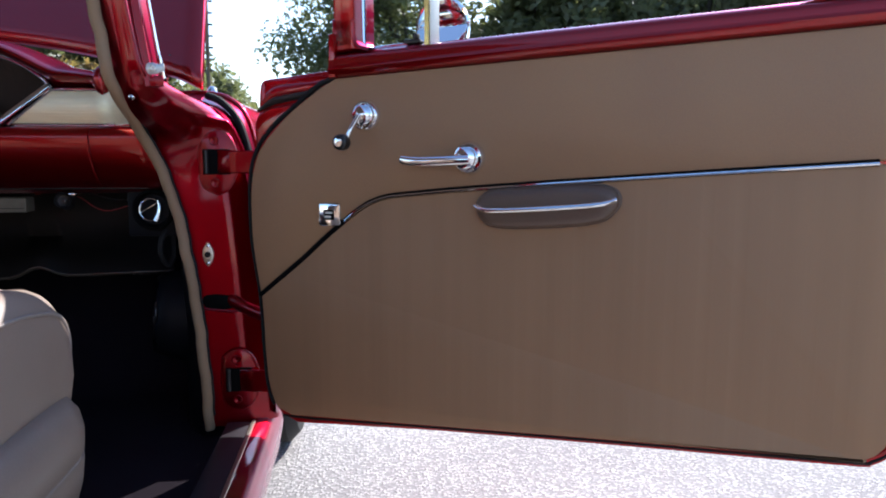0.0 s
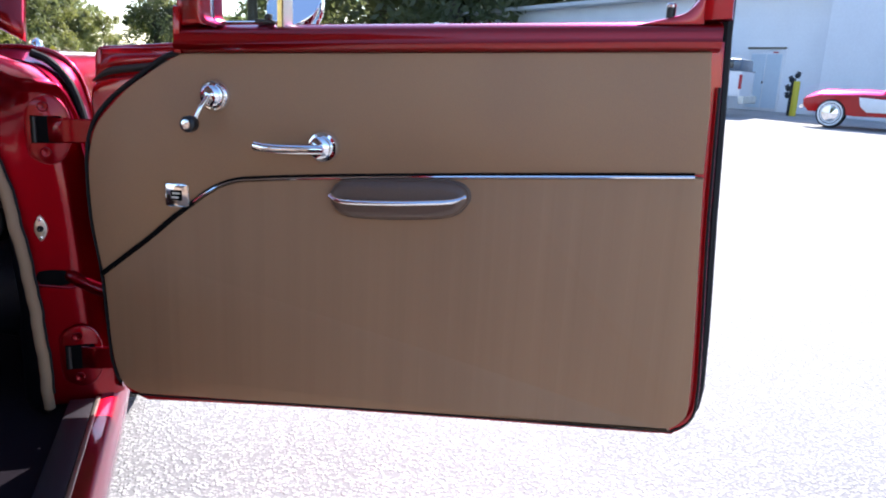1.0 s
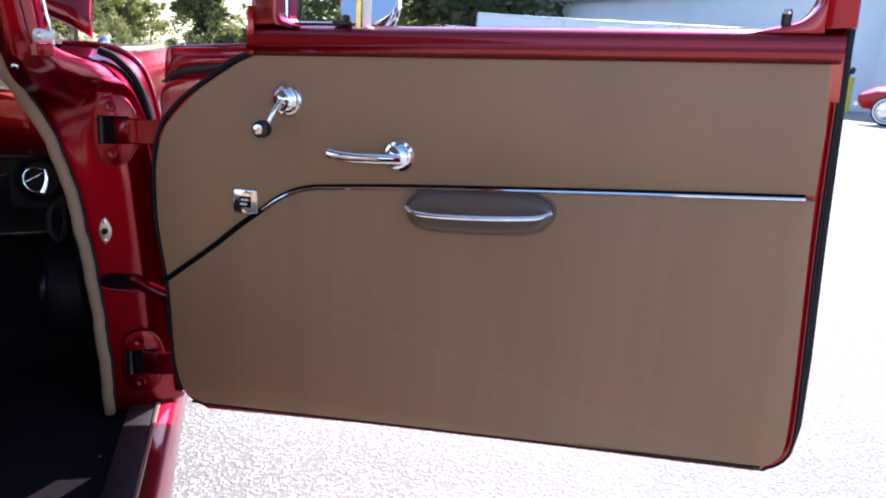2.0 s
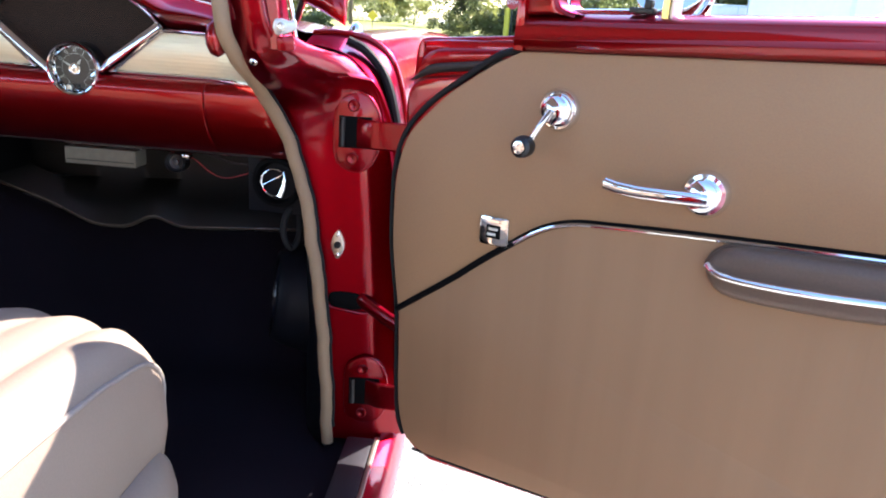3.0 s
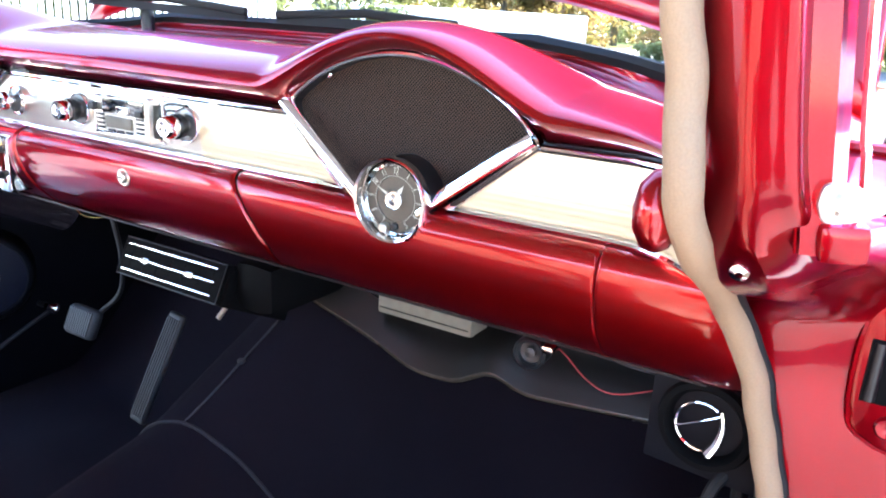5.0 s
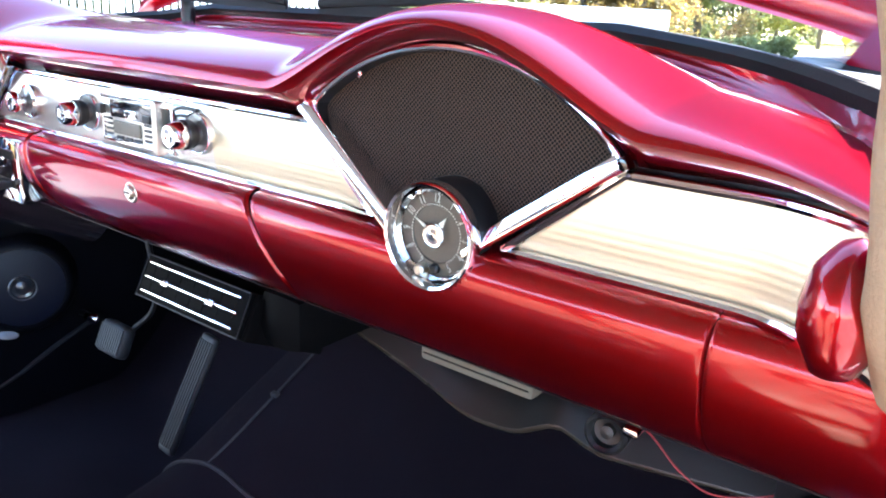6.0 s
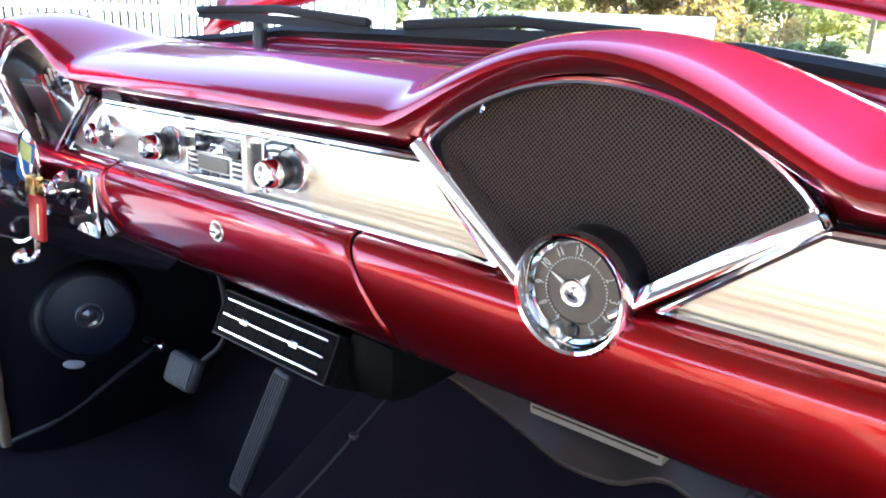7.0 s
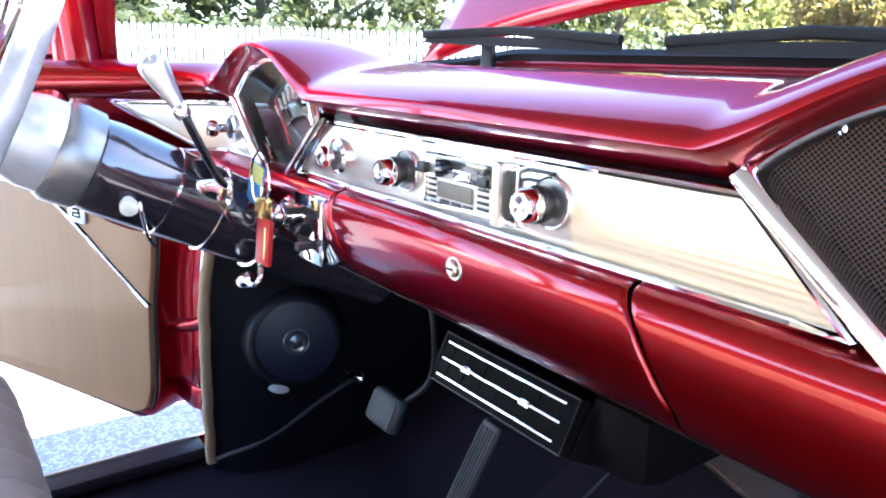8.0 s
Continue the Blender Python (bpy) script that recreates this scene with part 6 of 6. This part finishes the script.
def make_tree(name, label, height, spread, trunk_r, clear, count, seed, material, leaf=0.2):
    rng = random.Random(seed)
    tree = thing(name, label, "tree", group="trees round the lot")
    path = [Vector((0, 0, -0.1))]
    for i in range(6):
        path.append(path[-1] + Vector((rng.uniform(-0.25, 0.25), rng.uniform(-0.25, 0.25), height * 0.13)))
    trunk = part("trunk", tube(path, trunk_r, 10, taper=0.35), BARK, tree, "furrowed grey trunk")
    tips = []
    for i in range(9):
        a = rng.uniform(0, 6.28)
        s = path[rng.randint(2, 5)]
        e = s + Vector((math.cos(a) * spread * rng.uniform(0.5, 0.9), math.sin(a) * spread * rng.uniform(0.5, 0.9), height * rng.uniform(0.08, 0.3)))
        mid = s.lerp(e, 0.5) + Vector((0, 0, height * 0.05))
        part("limb", tube([s, mid, e], trunk_r * 0.38, 7, taper=0.25), BARK, trunk)
        tips += [e, mid]

    def shape(r):
        if r.random() < 0.55:
            c = r.choice(tips) + Vector((r.uniform(-1, 1), r.uniform(-1, 1), r.uniform(-0.4, 0.8))) * spread * 0.28
        else:
            a, q = r.uniform(0, 6.28), spread * r.random() ** 0.5
            c = Vector((math.cos(a) * q, math.sin(a) * q, height * r.uniform(clear, 1.0) - 0.25 * height * (q / spread) ** 2))
        c.z = max(c.z, height * clear)
        return c, spread * r.uniform(0.13, 0.30)

    me = leaves(count, leaf, shape, seed)
    me.materials.append(material)
    crown = new("crown", me)
    crown.parent = tree
    tagged(crown, "uneven leafy crown", kind="stuff")
    return tree


oak = make_tree("oak_tree", "large green oak with a wide uneven crown", 12, 5.5, 0.36, 0.28, 9000, 3, LEAF, 0.26)
oak.matrix_basis = pose(9, 66, 0)
great = make_tree("oak_tree", "very large oak with a dark spreading crown", 20, 8.0, 0.40, 0.33, 30000, 31, LEAF, 0.2)
great.matrix_basis = pose(0.9 + 52 * math.sin(radians(4)), -0.9 + 52 * math.cos(radians(4)), 0)
maple = make_tree("shade_tree", "slender tree with thin sunlit foliage", 9, 3.6, 0.22, 0.25, 5500, 8, LEAF2, 0.2)
maple.matrix_basis = pose(-3, 84, 0)
bronze = make_tree("bronze_tree", "tree with reddish bronze foliage", 8, 3.4, 0.2, 0.08, 5500, 12, LEAF3, 0.2)
bronze.matrix_basis = pose(-19, 48, 0)


dark_oak = make_tree("evergreen_oak", "dark evergreen oak behind the picket fence", 12, 5.0, 0.3, 0.12, 9000, 17, EVERGREEN, 0.22)
dark_oak.matrix_basis = pose(-36, 2, 0)


def tree_at(src, az, dist, turn=0, size=1.0):
    a = radians(az)
    return copy_thing(src, pose(0.9 + dist * math.sin(a), -0.9 + dist * math.cos(a), 0, 0, 0, turn) @ Matrix.Scale(size, 4))


random.seed(5)
for az, d, src, s in ((-26, 70, oak, 1.3), (-23, 74, oak, 1.25), (-19, 78, oak, 1.2), (-16, 76, oak, 1.1), (-14, 84, maple, 0.95), (-11.5, 95, oak, 0.7), (-9.5, 100, maple, 0.8), (-6.5, 92, maple, 0.6), (-3.2, 58, dark_oak, 0.42), (0.5, 90, maple, 0.6), (3.0, 98, oak, 0.55),
                       (8.0, 96, maple, 1.0), (10.5, 88, maple, 1.1), (13, 54, oak, 1.1), (15, 56, oak, 1.1), (18.5, 50, oak, 1.2), (22, 55, oak, 1.0), (25.5, 50, oak, 1.2), (29, 54, oak, 1.1), (33, 52, oak, 1.1), (37, 60, oak, 1.0),
                       (-30, 64, bronze, 1.1), (-34, 58, maple, 1.2), (-38, 62, oak, 0.9), (-42, 50, maple, 1.3), (-27, 52, bronze, 1.0), (-23, 50, bronze, 0.9),
                       (-47, 46, dark_oak, 0.9), (-52, 40, dark_oak, 0.8), (-57, 38, dark_oak, 0.85), (-62, 36, dark_oak, 0.8), (-67, 35, dark_oak, 0.9), (-72, 34, dark_oak, 0.8), (-78, 33, dark_oak, 0.85), (-84, 33, dark_oak, 0.95), (-91, 33, dark_oak, 0.8)):
    tree_at(src, az, d, random.uniform(0, 360), s)


def make_hedge(name, label, length, height, depth, count, seed, material, at, turn):
    def shape(r):
        return Vector((r.uniform(-length / 2, length / 2), r.uniform(-depth / 2, depth / 2), r.uniform(0.12, 0.9) * height)), 0.24 * height
    me = leaves(count, 0.09, shape, seed)
    me.materials.append(material)
    ob = new(name, me)
    ob.matrix_basis = pose(*at, 0, 0, turn)
    return tagged(ob, label, "hedge", kind="stuff")


def polar(az, d, z=0.0):
    return (1.0 + d * math.sin(radians(az)), -1.1 + d * math.cos(radians(az)), z)


make_hedge("hedge", "dark clipped green hedge behind the street", 11, 1.15, 1.6, 18000, 21, EVERGREEN, polar(9.8, 48), -4)
make_hedge("hedge", "taller dark clipped hedge beside the big oak", 4.2, 1.95, 1.8, 10000, 28, EVERGREEN, polar(2.4, 49), 0)
make_hedge("hedge", "sunlit rounded shrubs beside the stop sign", 4, 1.7, 1.8, 4500, 22, LEAF2, polar(-1.8, 48), 0)
make_hedge("hedge", "low green clipped bush across the street", 2.7, 0.95, 1.4, 4000, 23, LEAF2, polar(-15, 36), 0)
make_hedge("hedge", "ragged roadside shrubs below the trees", 34, 2.6, 3.0, 9000, 24, LEAF, polar(-14, 86), 15)
make_hedge("hedge", "ragged shrubs below the trees behind the trailers", 40, 3.5, 3.0, 9000, 25, LEAF, polar(20, 46), -20)
make_hedge("hedge", "reddish shrubs along the street", 16, 2.2, 2.0, 6000, 26, LEAF3, polar(-26, 44), 25)
make_hedge("hedge", "dark shrubs behind the picket fence", 18, 1.6, 1.2, 15000, 27, EVERGREEN, (-12.2 + 2.5 * FX - 1.5 * FY, 1.6 + 2.5 * FY + 1.5 * FX, 0), 62)


def far_wood(label, az0, az1, dist, height, count, seed, material):
    """A distant belt of woodland along an arc, uneven at its top."""
    def shape(r):
        az = radians(r.uniform(az0, az1))
        d = dist + r.uniform(-4, 6)
        top = height * (0.72 + 0.16 * math.sin(az * 41 + seed) + 0.12 * math.sin(az * 97))
        return Vector((1.0 + d * math.sin(az), -1.1 + d * math.cos(az), top * r.random() ** 0.8 + 0.3)), height * r.uniform(0.10, 0.20)
    me = leaves(count, 0.34, shape, seed)
    me.materials.append(material)
    ob = new("far_wood", me)
    return tagged(ob, label, "wood", kind="stuff")


far_wood("distant grey-green woodland beyond the lawn", -27, -7, 108, 13, 26000, 41, LEAF)
far_wood("distant hazy woodland beyond the street", -3, 14, 118, 8, 8000, 42, LEAF2)


# stop sign and warning sign
sx, sy, _ = polar(0.65, 41)
stop = thing("stop_sign", "red octagonal stop sign beside a thick yellow guard post", "sign", (sx, sy, 0))
octagon = [(0.34 * math.cos(radians(22.5 + 45 * i)), 2.12 + 0.34 * math.sin(radians(22.5 + 45 * i))) for i in range(8)]
part("plate", prism(octagon, -0.06, -0.045), SIGN_RED, stop, smooth=False)
part("lettering", word("STOP", 0.24, pose(0, -0.062, 2.12, 90)), WHITE, stop, "white word", smooth=False, fix=False)
part("post", box(-0.03, 0.03, -0.045, 0.0, -0.02, 2.3, 0.01), PIPE, stop)
part("guard", lathe([(0.15, -0.02), (0.15, 1.75), (0.13, 1.83), (0.0005, 1.86)], 20, pose(-0.22, 0.1, 0)), YELLOW, stop, "thick yellow guard post")
wx, wy, _ = polar(-9.6, 60)
warn = thing("warning_sign", "small yellow diamond warning sign", "sign", (wx, wy, 0))
part("plate", prism([(0, 0.55), (0.42, 0.97), (0, 1.39), (-0.42, 0.97)], -0.04, -0.03), YELLOW, warn, smooth=False)
part("post", box(-0.03, 0.03, -0.03, 0.03, -0.02, 1.0, 0.005), PIPE, warn)
ux, uy, _ = polar(-11.2, 70)
pole = thing("utility_pole", "tall wooden utility pole with climbing brackets", "pole", (ux, uy, 0))
part("shaft", tube([(0, 0, -0.1), (0, 0, 8), (0, 0, 18)], 0.2, 10, taper=0.7), WOOD, pole)
for i in range(9):
    part("bracket", box(-0.5, 0.5, -0.08, 0.08, 8.2 + 1.0 * i, 8.35 + 1.0 * i, 0.02), PIPE, pole, smooth=False)

# picket fence
fence = thing("picket_fence", "white picket fence along the lot", "fence", (-12.2, 1.6, 0))
fence.rotation_euler = (0, 0, radians(62))
prof = [(-0.034, 0.06), (0.034, 0.06), (0.034, 1.43), (0.028, 1.462), (0.015, 1.480), (0.0, 1.486), (-0.015, 1.480), (-0.028, 1.462), (-0.034, 1.43)]
pk = prism(prof, -0.011, 0.011)
picket_mesh = bpy.data.meshes.new("picket")
pk.to_mesh(picket_mesh)
picket_mesh.materials.append(WHITE)
for i in range(126):
    o = new("picket", picket_mesh)
    o.parent = fence
    o.location = (-5.0 + 0.106 * i, 0, 0.004 * math.sin(i * 2.3))
for z in (0.4, 1.15):
    part("rail", box(-5.2, 8.3, 0.012, 0.05, z, z + 0.09, 0.004), WHITE, fence, smooth=False)
for i in range(6):
    part("post", box(-5.1 + 2.45 * i, -5.0 + 2.45 * i, 0.05, 0.15, -0.05, 1.4, 0.01), WHITE, fence, smooth=False)

# white trailers and a pickup van
def trailer(az, d, length, height, label, turn):
    x, y, _ = polar(az, d)
    t = thing("cargo_trailer", label, "trailer", (x, y, 0), "parked trailers")
    t.rotation_euler = (0, 0, radians(turn))
    part("body", box(0, length, 0, 2.3, 0.75, height, 0.04), WHITE, t, "plain white box")
    part("side_seam", box(length * 0.48, length * 0.50, -0.03, 0.0, 0.8, height - 0.05, 0.005), PALEBLUE, t, smooth=False)
    part("edge_rail", box(0, length, -0.02, 0.0, height - 0.08, height - 0.02, 0.005), PALEBLUE, t, smooth=False)
    part("chassis", box(0.1, length - 0.1, 0.1, 2.2, 0.5, 0.75, 0.02), PIPE, t)
    for u in (length * 0.42, length * 0.58):
        part("wheel", lathe([(0.2, -0.1), (0.36, -0.1), (0.38, 0), (0.36, 0.1), (0.2, 0.1), (0.1, 0.06)], 20, pose(u, 0.1, 0.38, 90)), RUBBER, t)


trailer(14.6, 30, 1.9, 2.25, "low plain white box trailer on the lot", -14)
trailer(17.0, 27, 6.2, 2.62, "long plain white box trailer on the lot", -16)
trailer(26.0, 30, 6.2, 2.80, "tall plain white box trailer behind the van", -18)
tx, ty, _ = polar(-21.0, 26.0)
lowbox = thing("flatbed_trailer", "low plain white trailer parked across the lot", "trailer", (tx, ty, 0), "parked trailers")
lowbox.rotation_euler = (0, 0, radians(180 + 30))
part("body", box(0, 9.5, -2.0, 0, 0.55, 1.62, 0.05), WHITE, lowbox, "plain white box")
part("rail", box(0, 9.5, 0.0, 0.03, 1.44, 1.52, 0.01), PALEBLUE, lowbox, smooth=False)
part("skirt", box(0.1, 9.4, -1.9, -0.1, 0.35, 0.55, 0.02), PALEBLUE, lowbox)
for u in (2.2, 3.1, 7.4):
    part("wheel", lathe([(0.2, -0.1), (0.34, -0.1), (0.36, 0), (0.34, 0.1), (0.2, 0.1), (0.1, 0.06)], 20, pose(u, -0.1, 0.36, 90)), RUBBER, lowbox)
vx, vy, _ = polar(22.6, 16.3)
van = thing("pickup_van", "pale blue van parked before the trailers", "van", (vx, vy, 0))
van.rotation_euler = (0, 0, radians(-14))
part("body", prism([(0.0, 0.45), (0.0, 1.0), (0.55, 1.15), (1.0, 1.78), (1.15, 1.86), (3.7, 1.84), (3.85, 1.1), (3.9, 0.5)], 0, 1.8, 0.04), PALEBLUE, van)
part("side_window", prism([(0.78, 1.18), (1.12, 1.70), (1.60, 1.72), (1.60, 1.18)], -0.012, 0.0), PALEBLUE, van, smooth=False)
part("quarter_window", prism([(0.72, 1.18), (1.10, 1.72), (1.14, 1.72), (0.80, 1.18)], -0.02, 0.0), DARKGLASS, van, smooth=False)
part("rear_window", prism([(1.85, 1.2), (1.88, 1.66), (1.95, 1.72), (3.1, 1.70), (3.2, 1.62), (3.22, 1.2)], -0.014, 0.0, 0.006), DARKGLASS, van, smooth=False)
part("mirror", lathe([(0.10, -0.02), (0.11, 0.0), (0.10, 0.02)], 20, pose(1.02, -0.12, 1.24, 90)), DARKGLASS, van)
for u in (0.75, 3.1):
    part("wheel", lathe([(0.18, -0.1), (0.33, -0.1), (0.35, 0), (0.33, 0.1), (0.18, 0.1), (0.1, 0.06)], 20, pose(u, 0.12, 0.35, 90)), RUBBER, van)

# white building with a double door
bx, by, _ = polar(45.2, 31.0)
house = thing("white_building", "plain white building with a double service door", "building", (bx, by, 0))
house.rotation_euler = (0, 0, radians(-80))
part("wall", box(-30, 0, 0, 8, 0, 4.6, 0.02), WALL, house, "flat white wall")
part("wall", box(0, 26, -0.6, 8, 0, 4.6, 0.02), WALL, house, "flat white wall")
part("roof", box(-30.2, 26.2, -0.8, 8.2, 4.6, 4.8, 0.03), WHITE, house)
dd = part("service_door", box(-3.75, -2.10, -0.04, 0.02, 0.05, 2.35, 0.01), WHITE, house, "white double door")
for x in (-3.64, -2.89):
    part("leaf", box(x, x + 0.70, -0.06, -0.03, 0.12, 2.22, 0.01), PALEBLUE, dd, smooth=False)
part("hood", box(-3.85, -2.05, -0.09, 0.0, 2.42, 2.49, 0.01), DUCT_LIGHT, dd, smooth=False)
part("sign", box(-2.62, -2.38, -0.045, -0.03, 2.26, 2.31), SIGN_RED, dd, smooth=False)
part("handle", box(-2.98, -2.92, -0.10, -0.05, 1.08, 1.16, 0.01), PIPE, dd)
px, py, _ = polar(43.2, 29.0)
valve = thing("standpipe", "yellow bollard with dark fire valves against the wall", "standpipe", (px, py, 0))
part("bollard", lathe([(0.11, -0.05), (0.11, 1.15), (0.09, 1.2), (0.001, 1.21)], 20), YELLOW, valve)
for z, dx in ((1.25, -0.12), (1.4, 0.12), (0.95, -0.22), (0.7, -0.2)):
    part("valve", lathe([(0.03, -0.1), (0.09, -0.06), (0.09, 0.05), (0.03, 0.09), (0.09, 0.11), (0.001, 0.12)], 14, pose(dx, 0.15, z, 0, 30 * (1 if dx > 0 else -1))), PIPE, valve)
part("riser", tube([(0.0, 0.18, 0), (0.0, 0.18, 1.3)], 0.08, 12), PIPE, valve)

# red and white convertible
cx, cy, _ = polar(46.4, 22.8)
conv = thing("convertible", "red and white 1950s convertible parked by the wall", "car", (cx, cy, 0))
conv.rotation_euler = (0, 0, radians(-62))
conv.scale = (1.14, 1.14, 1.14)


body_rows = []
for y in (-0.86, -0.80, -0.4, 0.4, 0.80, 0.86):
    k = 1 - (abs(y) / 0.9) ** 6 * 0.35
    body_rows.append([(-0.62, y, 0.48), (-0.64, y, 0.62), (-0.58, y, 0.30 + 0.48 * k), (-0.3, y, 0.30 + 0.56 * k), (0.6, y, 0.30 + 0.60 * k), (1.0, y, 0.30 + 0.60 * k), (2.6, y, 0.30 + 0.58 * k), (3.3, y, 0.30 + 0.5 * k), (3.5, y, 0.6), (3.45, y, 0.36), (0.5, y, 0.30), (-0.5, y, 0.36)])
part("body", loft(body_rows, True, True), RED, conv, "red body")
part("side_cove", prism([(0.55, 0.72), (0.95, 0.70), (1.9, 0.66), (2.0, 0.42), (0.75, 0.40), (0.60, 0.52)], -0.885, -0.80, 0.01), WHITE, conv, "white side cove")
part("windscreen", prism([(0.95, 0.88), (1.32, 1.22), (1.35, 1.22), (1.02, 0.88)], -0.7, 0.7), CHROME, conv)
for u in (0.0, 2.6):
    w = part("wheel", lathe([(0.22, -0.09), (0.31, -0.09), (0.33, 0.0), (0.31, 0.09), (0.22, 0.09)], 28, pose(u, -0.80, 0.33, 90)), RUBBER, conv)
    part("whitewall", lathe([(0.19, 0.085), (0.275, 0.094), (0.28, 0.088)], 28, pose(u, -0.80, 0.33, 90)), WHITE, w)
    part("hubcap", lathe([(0.19, 0.08), (0.18, 0.10), (0.06, 0.115), (0.001, 0.12)], 24, pose(u, -0.80, 0.33, 90)), CHROME, w)
part("bumper", tube([(-0.66, -0.85, 0.45), (-0.74, -0.5, 0.47), (-0.76, 0, 0.47)], 0.05, 10), CHROME, conv)

# white off-roader parked by the building
ox, oy, _ = polar(36.9, 25.5)
suv = thing("off_roader", "white off-roader with a dark blue upper body", "car", (ox, oy, 0))
suv.rotation_euler = (0, 0, radians(-52))
part("body", box(-3.2, 1.25, 0, 1.8, 0.62, 1.42, 0.06), WHITE, suv, "white lower body")
part("top", box(-2.6, 1.18, 0.05, 1.75, 1.42, 1.78, 0.06), BLUE, suv, "dark blue top")
part("stripe", box(-3.21, 1.258, -0.008, 1.808, 1.40, 1.435, 0.01), BLUE, suv, "dark blue belt")
part("bumper", box(1.22, 1.40, 0.0, 1.8, 0.40, 0.64, 0.04), IVORY, suv)
part("tail_lamp", box(1.18, 1.27, -0.015, 0.05, 0.85, 1.30, 0.02), SIGN_RED, suv)
part("side_glass", box(-2.3, 0.95, 0.03, 0.07, 1.48, 1.72, 0.01), DARKGLASS, suv)
for u in (-2.3, 0.35):
    part("wheel", lathe([(0.2, -0.11), (0.35, -0.11), (0.37, 0), (0.35, 0.11), (0.2, 0.11), (0.1, 0.07)], 20, pose(u, 0.12, 0.37, 90)), RUBBER, suv)
